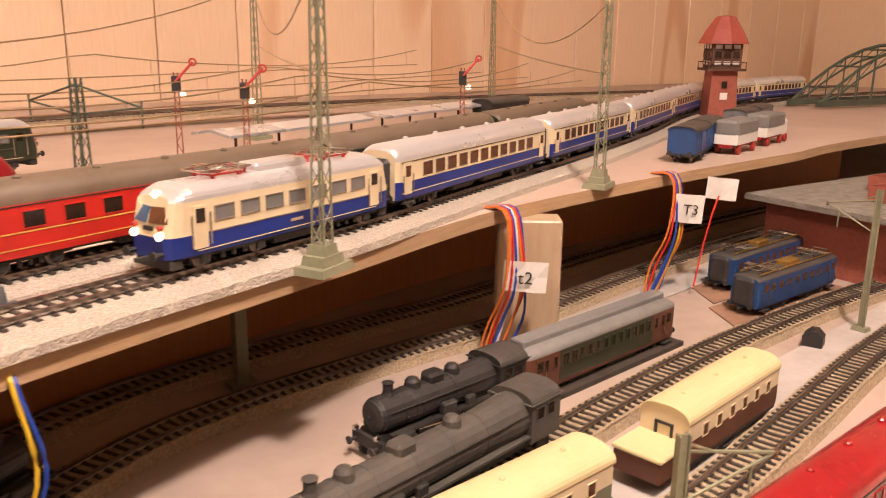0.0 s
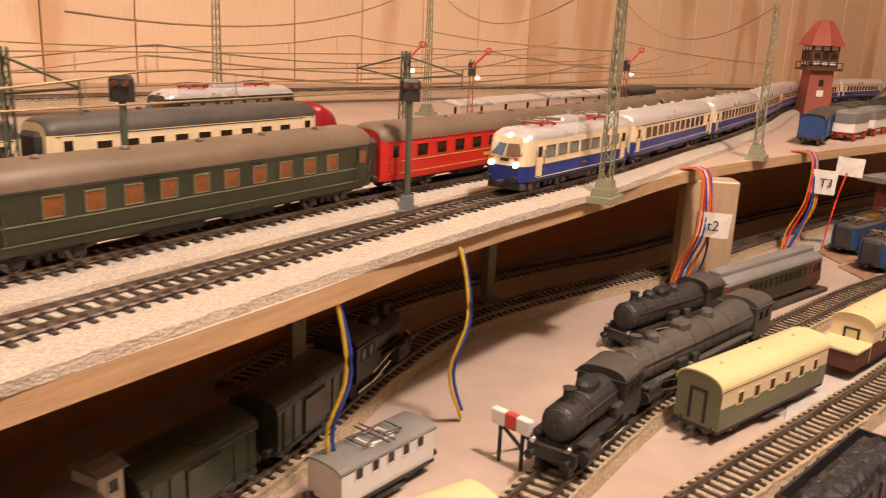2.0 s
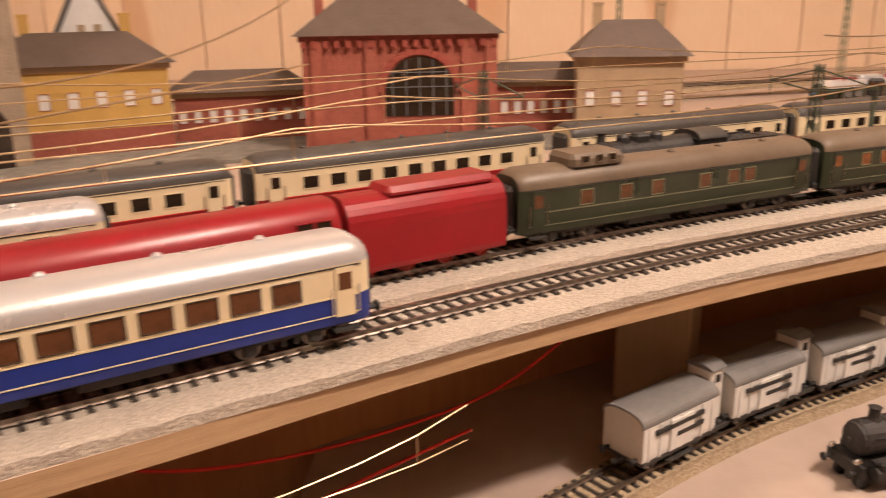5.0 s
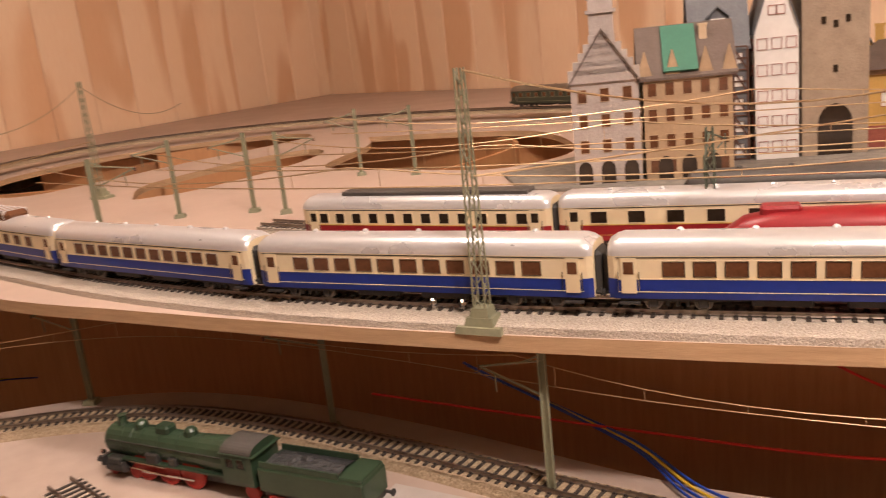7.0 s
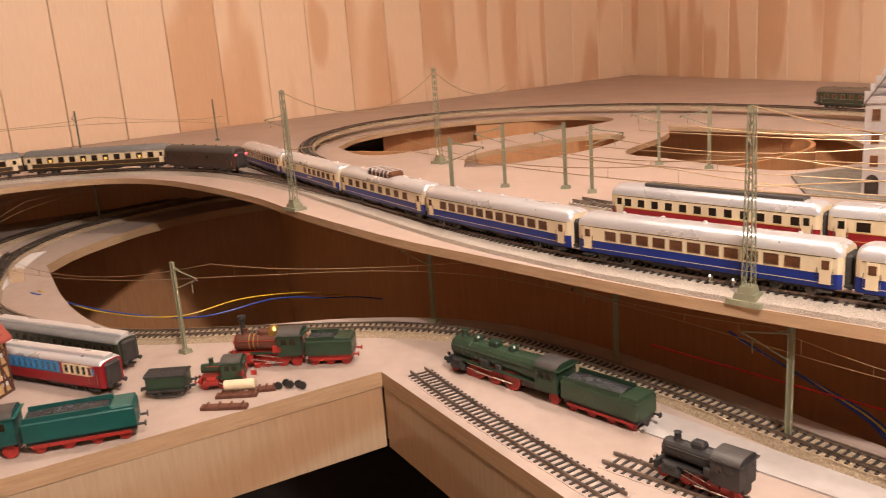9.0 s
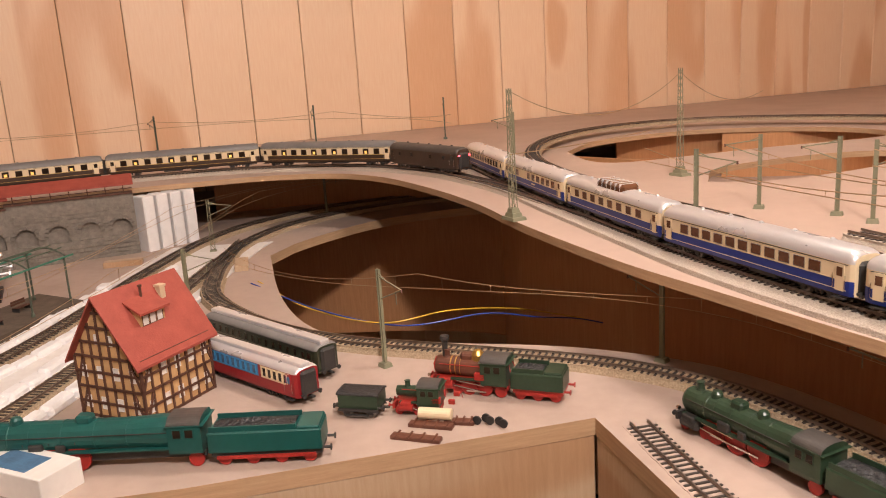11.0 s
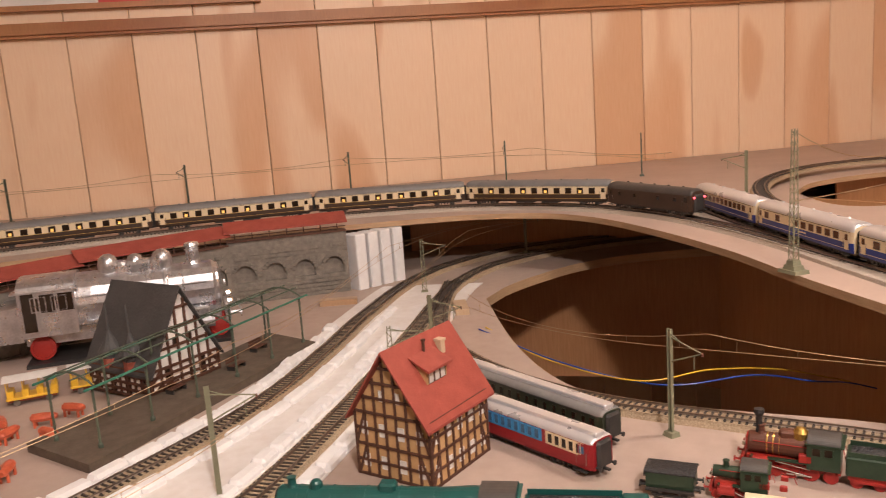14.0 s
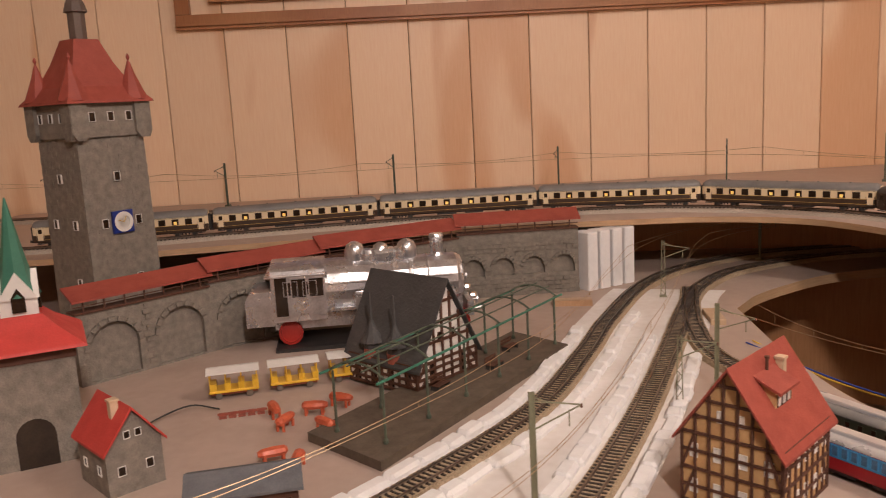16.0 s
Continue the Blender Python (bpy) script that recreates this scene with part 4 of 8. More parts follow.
def steam_loco(label, boiler="soot", frame="under", wheels="under", L=0.15, tender=0.075, r=0.0105, driver=0.0095, n=4, streamlined=False, name="steam_locomotive", cab=None, coal=True, band=None, domes=3, s=1.0, group=""):
    """A steam locomotive, chimney at -x, with running plate, cylinders, rods, cab and a tender behind."""
    cab = cab or boiler
    c = thing(name, label, "locomotive", group=group)
    zb = 0.0285
    x0, x1 = -L / 2, L / 2
    xc = x1 - 0.028
    if streamlined:
        bm = bmesh.new()
        secs = []
        for x, k, top in ((x0, 0.45, 0.022), (x0 + 0.006, 0.72, 0.030), (x0 + 0.02, 0.92, 0.040), (x0 + 0.04, 1, 0.0445), (x1 - 0.002, 1, 0.0465), (x1, 0.97, 0.046)):
            secs.append([(x, y * k, 0.006 + (z - 0.006) * (top - 0.006) / 0.0405) for y, z in body_profile(0.034, 0.006, 0.018, 0.030, 0.0465, 0.8)])
        loft(bm, secs)
        part("streamlined_casing", bm, boiler, c, "", None, True)
        bm = bmesh.new()
        bbox(bm, x0 + 0.03, x0 + 0.055, -0.007, 0.007, 0.042, 0.0475, 0.002)
        part("chimney_cowl", bm, boiler, c)
        side_windows(c, (x1 - 0.010, x1 - 0.020), 0.034, 0.008, 0.007, 0.0335, "glass", boiler)
    else:
        bm = bmesh.new()
        lathe(bm, [(r * 0.55, x0 + 0.004), (r * 0.93, x0 + 0.005), (r, x0 + 0.0065), (r, x0 + 0.03), (r * 1.03, x0 + 0.0305), (r * 1.03, x0 + 0.032), (r, x0 + 0.0325), (r, xc - 0.03), (r * 1.12, xc - 0.008), (r * 1.12, xc + 0.002)], 20, "X", (0, 0, zb))
        part("boiler", bm, boiler, c, "", None, False)
        bm = bmesh.new()
        lathe(bm, [(r * 0.9, 0), (r * 0.86, -0.0015), (r * 0.5, -0.0028), (0.001, -0.003)], 18, "X", (x0 + 0.005, 0, zb))
        rod(bm, (x0 + 0.001, 0, zb), (x0 + 0.0, 0, zb), 0.0015, 6)
        part("smokebox_door", bm, frame, c)
        bm = bmesh.new()
        lathe(bm, [(0.0044, zb + r - 0.001), (0.0034, zb + r + 0.0015), (0.0032, zb + r + 0.006), (0.0040, zb + r + 0.0075), (0.003, zb + r + 0.0078)], 14, at=(x0 + 0.016, 0, 0))
        part("chimney", bm, boiler, c)
        for k in range(domes):
            x = x0 + 0.036 + k * (xc - x0 - 0.05) / max(1, domes)
            bm = bmesh.new()
            if k % 2:
                bbox(bm, x - 0.007, x + 0.007, -0.0055, 0.0055, zb + r - 0.002, zb + r + 0.005, 0.002)
            else:
                lathe(bm, [(0.0055, zb + r - 0.002), (0.005, zb + r + 0.003), (0.0035, zb + r + 0.005), (0.001, zb + r + 0.0056)], 14, at=(x, 0, 0))
            part("dome", bm, boiler, c)
        for k in range(5):
            x = x0 + 0.022 + k * (xc - x0 - 0.03) / 5
            bm = bmesh.new()
            lathe(bm, [(r * 1.025, x - 0.0006), (r * 1.035, x), (r * 1.025, x + 0.0006)], 20, "X", (0, 0, zb))
            part("boiler_band", bm, band or boiler, c)
        for q in (-1, 1):
            bm = bmesh.new()
            rod(bm, (x0 + 0.01, q * r * 0.98, zb + 0.004), (xc, q * r * 1.08, zb + 0.004), 0.0005, 5)
            for k in range(4):
                xx = x0 + 0.02 + k * 0.022
                rod(bm, (xx, q * r * 0.6, zb + r * 0.7), (xx + 0.003, q * r * 1.02, zb - 0.003), 0.0005, 5)
            bbox(bm, x0 + 0.05, x0 + 0.062, q * 0.0125 - 0.003, q * 0.0125 + 0.003, 0.0195, 0.027, 0.001)
            bbox(bm, x0 + 0.072, x0 + 0.08, q * 0.0125 - 0.002, q * 0.0125 + 0.002, 0.0195, 0.0255, 0.001)
            part("pipework", bm, frame, c)
        bm = bmesh.new()
        for q in (-1, 1):
            box(bm, x0 + 0.008, x1, q * 0.0148 - 0.0045 * (q > 0) - 0.0 * q, q * 0.0148 + 0.0045 * (q < 0), 0.0178, 0.0194)
        part("running_plate", bm, cab, c)
        # cab with windows and arched roof
        bm = bmesh.new()
        prof = body_profile(0.031, 0.014, 0.022, 0.0375, 0.0445, 0.75)
        loft(bm, [[(x, y, z) for y, z in prof] for x in (xc, x1)], [0] * 3 + [1] * (len(prof) - 7) + [0] * 4)
        part("cab", bm, [cab, "dark_roof" if cab not in ("soot", "plated") else cab], c)
        side_windows(c, (xc + 0.008, xc + 0.018), 0.0315, 0.0065, 0.007, 0.031, "glass", cab)
        bm = bmesh.new()
        box(bm, xc - 0.0015, x1 + 0.003, -0.0165, 0.0165, 0.0378, 0.0386)
        part("roof_edge", bm, cab, c)
    # frame, cylinders, wheels, rods
    bm = bmesh.new()
    box(bm, x0 + 0.004, x1, -0.0075, 0.0075, 0.008, 0.0185)
    box(bm, x0 - 0.001, x0 + 0.002, -0.0145, 0.0145, 0.0095, 0.017)
    for q in (-1, 1):
        rod(bm, (x0 + 0.008, q * 0.0135, 0.0115), (x0 + 0.026, q * 0.0135, 0.0115), 0.0046, 12)
        bbox(bm, x0 + 0.01, x0 + 0.024, q * 0.0135 - 0.004, q * 0.0135 + 0.004, 0.0145, 0.0195, 0.001)
    part("frame", bm, frame, c)
    xs = [x0 + 0.042 + k * (driver * 2.08) for k in range(n)]
    for x in xs:
        wheelset(c, x, driver, wheels, True)
    wheelset(c, x0 + 0.006, 0.0055, wheels)
    wheelset(c, x0 + 0.03, 0.0055, wheels)
    wheelset(c, x1 - 0.008, 0.0065, wheels)
    for q in (-1, 1):
        bm = bmesh.new()
        box(bm, xs[0] - 0.002, xs[-1] + 0.002, q * 0.0115 - 0.0004, q * 0.0115 + 0.0004, driver - 0.004, driver - 0.0024)
        rod(bm, (x0 + 0.024, q * 0.0128, 0.0115), (xs[min(1, len(xs) - 1)], q * 0.0122, driver - 0.003), 0.0008, 6)
        rod(bm, (xs[min(1, len(xs) - 1)], q * 0.013, driver + 0.004), (xs[0] - 0.012, q * 0.013, 0.0165), 0.0006, 6)
        part("coupling_rod", bm, "chrome", c)
    for q in (-1, 1):
        bm = bmesh.new()
        lathe(bm, [(0.0016, -0.002), (0.002, -0.001), (0.002, 0.001)], 8, "X", (x0 - 0.001, q * 0.0105, 0.0195))
        part("lamp", bm, "chrome", c)
    for q in (-1, 1):
        bm = bmesh.new()
        rod(bm, (x0, q * 0.0105, 0.0125), (x0 - 0.006, q * 0.0105, 0.0125), 0.0012, 6)
        rod(bm, (x0 - 0.006, q * 0.0105, 0.0125), (x0 - 0.007, q * 0.0105, 0.0125), 0.0027, 10)
        part("buffer", bm, frame, c)
    if tender:
        t0, t1 = x1 + 0.004, x1 + 0.004 + tender
        bm = bmesh.new()
        if streamlined:
            prof = body_profile(0.034, 0.006, 0.018, 0.030, 0.0455, 0.8)
            loft(bm, [[(x, y, z) for y, z in prof] for x in (t0, t1)])
            bbox(bm, t0 + tender * 0.25, t1 - 0.004, -0.012, 0.012, 0.044, 0.0485, 0.003)
        else:
            bbox(bm, t0, t1, -0.0155, 0.0155, 0.0135, 0.031, 0.0012)
            for q in (-1, 1):
                box(bm, t0 + 0.002, t1 - 0.02, q * 0.0135 - 0.0006, q * 0.0135 + 0.0006, 0.0305, 0.0355)
            bbox(bm, t1 - 0.02, t1 - 0.001, -0.0145, 0.0145, 0.0305, 0.0335, 0.001)
        tb = part("tender_body", bm, cab, c)
        if coal and not streamlined:
            bm = bmesh.new()
            rnd = random.Random(5)
            g = [[bm.verts.new((t0 + 0.004 + i * (tender - 0.026) / 12, -0.0125 + j * 0.025 / 8, 0.0312 + (0.005 + rnd.uniform(-0.0012, 0.0015)) * (1 - abs(j - 4) / 4.3) * (0.5 + 0.5 * math.sin(i / 12 * 3.1)))) for j in range(9)] for i in range(13)]
            for i in range(12):
                for j in range(8):
                    bm.faces.new((g[i][j], g[i + 1][j], g[i + 1][j + 1], g[i][j + 1]))
            part("coal", bm, "coal", tb, "heap of glossy black coal")
        bm = bmesh.new()
        box(bm, t0 + 0.002, t1 - 0.001, -0.0125, 0.0125, 0.0085, 0.0135)
        for q in (-1, 1):
            rod(bm, (t1, q * 0.0105, 0.0125), (t1 + 0.006, q * 0.0105, 0.0125), 0.0012, 6)
            rod(bm, (t1 + 0.006, q * 0.0105, 0.0125), (t1 + 0.007, q * 0.0105, 0.0125), 0.0027, 10)
        part("tender_frame", bm, frame, c)
        k = 4 if tender > 0.06 else 3
        for i in range(k):
            wheelset(c, t0 + tender * (i + 0.5) / k, 0.0058, wheels)
        if not streamlined:
            bm = bmesh.new()
            for q in (-1, 1):
                box(bm, t0 + 0.006, t1 - 0.006, q * 0.0125 - 0.001, q * 0.0125 + 0.001, 0.0065, 0.0095)
            part("tender_bogie", bm, wheels if wheels == "red_wheel" else frame, c)
    return c


def four_wheeler(label, L=0.10, w=0.031, body="green", roof="dark_roof", zt=0.042, ze=0.034, arch=True, cabin=False, wins=(), pane="glass", braces=True, name="goods_wagon", category="goods wagon", group="", rim=None, low=None, zband=0.0215, end_low=False):
    """A two-axle wagon or railbus body with boards, doors, arched roof and W-irons."""
    c = thing(name, label, category, group=group)
    bm = bmesh.new()
    prof = body_profile(w, 0.0105, zband, ze, zt, 0.8)
    mats = [0, 0, 1] + [2] * (len(prof) - 7) + [1, 0, 0] + [0]
    loft(bm, [[(x, y, z) for y, z in prof] for x in (-L / 2, L / 2)], mats)
    for f in bm.faces:
        if len(f.verts) > 4:
            f.material_index = 0 if end_low else 1
    part("body", bm, [low or body, body, roof], c)
    bm = bmesh.new()
    pr = [(y * 1.04, z + 0.0006) for y, z in prof if z >= ze - 1e-6]
    loft(bm, [[(x, y, z) for y, z in pr] + [(x, y * 0.97, z - 0.0012) for y, z in reversed(pr)] for x in (-L / 2 - 0.0015, L / 2 + 0.0015)])
    part("roof", bm, roof, c)
    if braces:
        for q in (-1, 1):
            for x in rake(7, -L / 2, L / 2):
                bm = bmesh.new()
                box(bm, x - 0.0007, x + 0.0007, q * w / 2 - 0.0007, q * w / 2 + 0.0007, 0.0105, ze - 0.001)
                part("stanchion", bm, body, c)
            bm = bmesh.new()
            bbox(bm, -0.011, 0.011, q * (w / 2 + 0.0007) - 0.0006, q * (w / 2 + 0.0007) + 0.0006, 0.0115, ze - 0.002, 0.0003)
            part("sliding_door", bm, body, c)
    if wins:
        side_windows(c, wins, 0.0285, 0.006, 0.0075, w, pane, rim or body)
    if cabin:
        bm = bmesh.new()
        bbox(bm, L / 2 + 0.001, L / 2 + 0.014, -0.009, 0.009, 0.012, 0.047, 0.001)
        part("brakeman_cabin", bm, body, c)
        bm = bmesh.new()
        loft(bm, [[(x, y, 0.0468 + 0.003 * (1 - (y / 0.0105) ** 2)) for y in (-0.0105, -0.006, 0, 0.006, 0.0105)] + [(x, y, 0.0462) for y in (0.0105, -0.0105)] for x in (L / 2, L / 2 + 0.015)])
        part("cabin_roof", bm, roof, c)
        for q in (-1, 1):
            again("cabin_window", window_mesh(0.005, 0.006, 1, "glass", body), c, Matrix.Translation((L / 2 + 0.0075, q * 0.0092, 0.040)) @ Matrix.Rotation(0 if q > 0 else math.pi, 4, "Z"))
    bm = bmesh.new()
    Lx = L / 2 + (0.014 if cabin else 0)
    box(bm, -L / 2, Lx, -0.0125, 0.0125, 0.008, 0.0106)
    for q in (-1, 1):
        box(bm, -L / 2, Lx, q * 0.0145 - 0.0008, q * 0.0145 + 0.0008, 0.0082, 0.0106)
        for e in (-1, 1):
            box(bm, e * L * 0.3 - 0.003, e * L * 0.3 + 0.003, q * 0.0118 - 0.0006, q * 0.0118 + 0.0006, 0.004, 0.0085)
            box(bm, e * L * 0.3 - 0.009, e * L * 0.3 + 0.009, q * 0.0122 - 0.0006, q * 0.0122 + 0.0006, 0.0065, 0.0078)
        box(bm, -0.012, 0.012, q * 0.0155 - 0.0015, q * 0.0155 + 0.0015, 0.0045, 0.0053)
    part("underframe", bm, "under", c)
    for e in (-1, 1):
        wheelset(c, e * L * 0.3, 0.0055)
    buffers(c, L)
    return c


# ---- trains ----
ZT, ZLT = ZD + RAIL, ZL + RAIL
# the blue and cream express, standing on the front main track
s = s_of(T1, -1.57, 0.03)
EXPRESS = dict(label="blue and cream express coach with silver roof and brown tinted windows", wins=rake(11, -0.096, 0.096), wd=0.0118, ht=0.0085)
kinds = [EXPRESS,
         dict(label="blue and cream dining car with silver roof and few windows", wins=[-0.095, -0.062] + rake(6, -0.02, 0.10), wd=0.0118, ht=0.0085),
         dict(label="blue and cream observation car with a glazed dome", wins=rake(8, -0.1, 0.09), wd=0.0118, ht=0.0085),
         EXPRESS, EXPRESS, EXPRESS]
for k, kw in enumerate(kinds):
    L = 0.252
    c = coach(L=L, **kw)
    if k == 1:
        strip(c, "lettering_bar", L, 0.0325, 0.0165, 0.0018, "cream", 0.0003, 0.0, 0.016)
    if k == 2:
        bm = bmesh.new()
        bbox(bm, -0.04, 0.03, -0.012, 0.012, 0.044, 0.053, 0.004)
        d = part("dome", bm, "glass_br", c, "amber glazed observation dome")
        for x in rake(6, -0.04, 0.03):
            bm = bmesh.new()
            bbox(bm, x - 0.0006, x + 0.0006, -0.0125, 0.0125, 0.0445, 0.0534, 0.004)
            part("dome_rib", bm, "silver", d)
    c.matrix_world = on_track(T1, s - L, L, ZT, True)
    s -= L + 0.008
# the electric locomotive with the rest of its coaches, further east on the same track
s = s_of(T1, 0.55, None)
loco = electric_loco("blue and cream electric locomotive with silver roof on the front track")
loco.matrix_world = on_track(T1, s - 0.178, 0.178, ZT, True)
s -= 0.178 + 0.010
for k in range(6):
    c = coach(L=0.252, **EXPRESS)
    c.matrix_world = on_track(T1, s - 0.252, 0.252, ZT, True)
    s -= 0.260


def train(line, s0, cars, z, gap=0.008, flip=False):
    """Couples vehicles (object, length) one behind another."""
    for ob, L in cars:
        ob.matrix_world = on_track(line, s0, L, z, flip)
        s0 += L + gap


# red dining car, dark green coaches and the red streamlined locomotive on the second track
g = "coaches on the second track"
dk = dict(low="green", up="green", roof="brown_roof", stripe="olive", doors="green", pane="glass_br", rim="olive", group=g, wd=0.009, ht=0.0085)
red = lambda: coach("red dining car with grey-brown roof and yellow lining", L=0.262, low="red", up="red", roof="brown_roof", stripe="gold", doors="red", rim="red", pane="glass", wins=rake(9, -0.1, 0.1), wd=0.0115, ht=0.008, group=g)
grn = lambda: coach("dark bottle-green express coach with brown roof", L=0.262, wins=rake(10, -0.1, 0.1), **{**dk, "pane": "glass_warm"})
bag = coach("dark green luggage van with raised roof lookout", L=0.245, wins=[-0.06, -0.045, -0.02, 0.02, 0.045, 0.075], **dk)
bm = bmesh.new()
bbox(bm, 0.045, 0.085, -0.0135, 0.0135, 0.0455, 0.053, 0.003)
lk = part("roof_lookout", bm, "brown_roof", bag)
for x in (0.055, 0.065, 0.075):
    for q in (-1, 1):
        again("lookout_window", window_mesh(0.0045, 0.0035, 1, "glass", "brown_roof"), lk, Matrix.Translation((x, q * 0.0137, 0.0497)) @ Matrix.Rotation(0 if q > 0 else math.pi, 4, "Z"))
s2 = s_of(T2, -0.038, None)
bag.matrix_world = on_track(T2, s2 - 0.257, 0.245, ZT)
g1, r1, g2, g3 = grn(), red(), grn(), grn()
train(T2, s2 - 0.257 - 4 * 0.27, [(g3, 0.262), (g2, 0.262), (r1, 0.262), (g1, 0.262)], ZT)
strip(r1, "lettering_bar", 0.26, 0.0325, 0.0165, 0.0022, "gold", 0.0003, -0.03, 0.012)
strip(r1, "destination_plate", 0.26, 0.0325, 0.0195, 0.002, "white", 0.0003, -0.075, -0.06)
big = steam_loco("wine-red streamlined steam locomotive with tender", "wine", "under", "red_wheel", L=0.215, tender=0.10, streamlined=True, n=3, driver=0.0125)
big.matrix_world = on_track(T2, s2 + 0.098, 0.215, ZT, True)
# red and cream railcar set on the third track
g = "red and cream railcar set"
rc = dict(low="wine", up="cream", stripe="gold", doors="cream", rim="cream", pane="glass", group=g)
a1 = coach("wine-red and cream railcar with dark roof walkway", L=0.24, roof="silver", wins=rake(12, -0.105, 0.105), wd=0.009, ht=0.0085, **rc)
bm = bmesh.new()
bbox(bm, -0.1, 0.08, -0.008, 0.008, 0.0455, 0.0495, 0.001)
part("roof_walkway", bm, "dark_roof", a1)
a2 = coach("wine-red and cream trailer coach with silver roof", L=0.235, roof="silver", wins=rake(7, -0.1, 0.1), wd=0.0125, ht=0.009, **rc)
s3 = s_of(T3, -0.668, None)
a1.matrix_world = on_track(T3, s3 - 0.24, 0.24, ZT)
a2.matrix_world = on_track(T3, s3 - 0.24 - 0.252, 0.235, ZT)
# long cream and red diesel train on the fourth track
g = "cream and red diesel train"
tee = dict(low="wine", up="cream", roof="dark_roof", stripe="red", doors="cream", rim="cream", pane="glass", zband=0.0175, group=g, wz=0.0262)
s4 = s_of(T4, 0.51, None)
for k in range(4):
    c = coach("cream and red express railcar with dark roof" if k else "red-nosed end car of the cream diesel train", L=0.235, wins=rake(9, -0.09, 0.09), wd=0.011, ht=0.008, **tee)
    c.matrix_world = on_track(T4, s4 + k * 0.243, 0.235, ZT, True)
    if k == 0:
        bm = bmesh.new()
        secs = []
        for x, kk, tp in ((0.0, 1.0, 0.0455), (0.012, 0.97, 0.044), (0.024, 0.86, 0.038), (0.032, 0.62, 0.029), (0.035, 0.35, 0.022)):
            secs.append([(0.1175 + x, y * kk, 0.009 + (z - 0.009) * (tp - 0.009) / 0.0375) for y, z in body_profile(0.033, 0.009, 0.0175, 0.0355, 0.0465)])
        loft(bm, secs)
        part("nose", bm, "wine", c, "rounded wine-red nose", None, True)
# brown and cream saloon train on the branch
g = "brown and cream saloon train"
pu = dict(low="dkbrown", up="cream", roof="grey_roof", stripe="gold", doors="cream", rim="dkbrown", pane="glass", group=g, zband=0.0215)
van = coach("dark brown luggage van with lit tail lamps", L=0.215, wins=[-0.07, -0.03, 0.03, 0.07], wd=0.006, ht=0.006, low="dkbrown", up="dkbrown", roof="dark_roof", stripe=None, doors="dkbrown", rim="dkbrown", pane="glass", group=g, tail=False)
sv = s_of(TP, -1.46, -0.01)
van.matrix_world = on_track(TP, sv, 0.225, ZT, True) @ Matrix.Scale(1.05, 4)
bm = bmesh.new()
for q in (-1, 1):
    lathe(bm, [(0.0018, 0), (0.0018, 0.002), (0.0006, 0.0026)], 8, "X", (0.109, q * 0.0115, 0.0325))
part("tail_lamp", bm, "lamp_r", van, "glowing red tail lamps")
for k in range(5):
    c = coach("dark brown and cream saloon coach with grey roof", L=0.29, wins=rake(11, -0.123, 0.123), wd=0.0105, ht=0.0095, lit=0.3, **pu)
    c.matrix_world = on_track(TP, sv + 0.232 + k * 0.332, 0.324, ZT) @ Matrix.Diagonal((1.115, 1.06, 1.1, 1))
# dark green train on the wall track
fl = steam_loco("dark green steam locomotive on the wall track", "green", "under", "under", L=0.115, tender=0.06)
sw = s_of(TW, -0.92, None)
fl.matrix_world = on_track(TW, sw, 0.115, ZT + 0.012)
fc = coach("dark green coach behind a steam locomotive", L=0.24, wins=rake(9, -0.1, 0.1), **{**dk, "group": ""})
fc.matrix_world = on_track(TW, sw + 0.19, 0.24, ZT + 0.012)


def place(ob, x, y, deg, z=ZL, scale=1.0):
    ob.matrix_world = pose(x, y, z, 0, 0, deg) @ Matrix.Scale(scale, 4)
    return ob


# ---- vehicles on the lower right board ----
g = "vehicles on the lower board"
sl = s_of(LE, 0.565, None)
b1 = steam_loco("sooty dark grey tank locomotive on the yard track", "soot", "under", "under", L=0.192, tender=0, r=0.0125, driver=0.0085, n=5)
b1.matrix_world = on_track(LE, sl, 0.192, ZLT)
b2 = steam_loco("small black tank locomotive in front of the buffer stop", "black", "under", "under", L=0.088, tender=0, r=0.0105, driver=0.0075, n=3, domes=2)
b2.matrix_world = on_track(LE, sl - 0.098, 0.088, ZLT)
b3 = steam_loco("black steam locomotive standing behind another", "black", "under", "under", L=0.13, tender=0, r=0.0115, n=4)
place(b3, 0.735, 0.783, 6)
oc = coach("old brown and green coach with clerestory roof", L=0.19, low="brown", up="brown", roof="grey_roof", stripe=None, doors="brown", rim="brown", pane="glass", wins=rake(16, -0.08, 0.08), wd=0.004, ht=0.0085, group="", zt=0.042)
bm = bmesh.new()
bbox(bm, -0.09, 0.09, -0.0065, 0.0065, 0.041, 0.0462, 0.001)
part("clerestory", bm, "grey_roof", oc, "raised grey clerestory along the roof")
strip(oc, "green_panel", 0.19, 0.0325, 0.0125, 0.0225, "green", 0.00015, -0.06, 0.06)
side_windows(oc, rake(12, -0.058, 0.058), 0.0275, 0.004, 0.0085, 0.0333, "glass", "green")
place(oc, 0.892, 0.797, 5.6)
bm = bmesh.new()
slab(bm, [[(0.79, 0.765), (0.995, 0.785), (0.992, 0.825), (0.787, 0.805)]], ZL, ZL + 0.004)
tagged(part("display_strip", bm, "sleeper"), "dark wooden strip under the old coach", "wood strip")


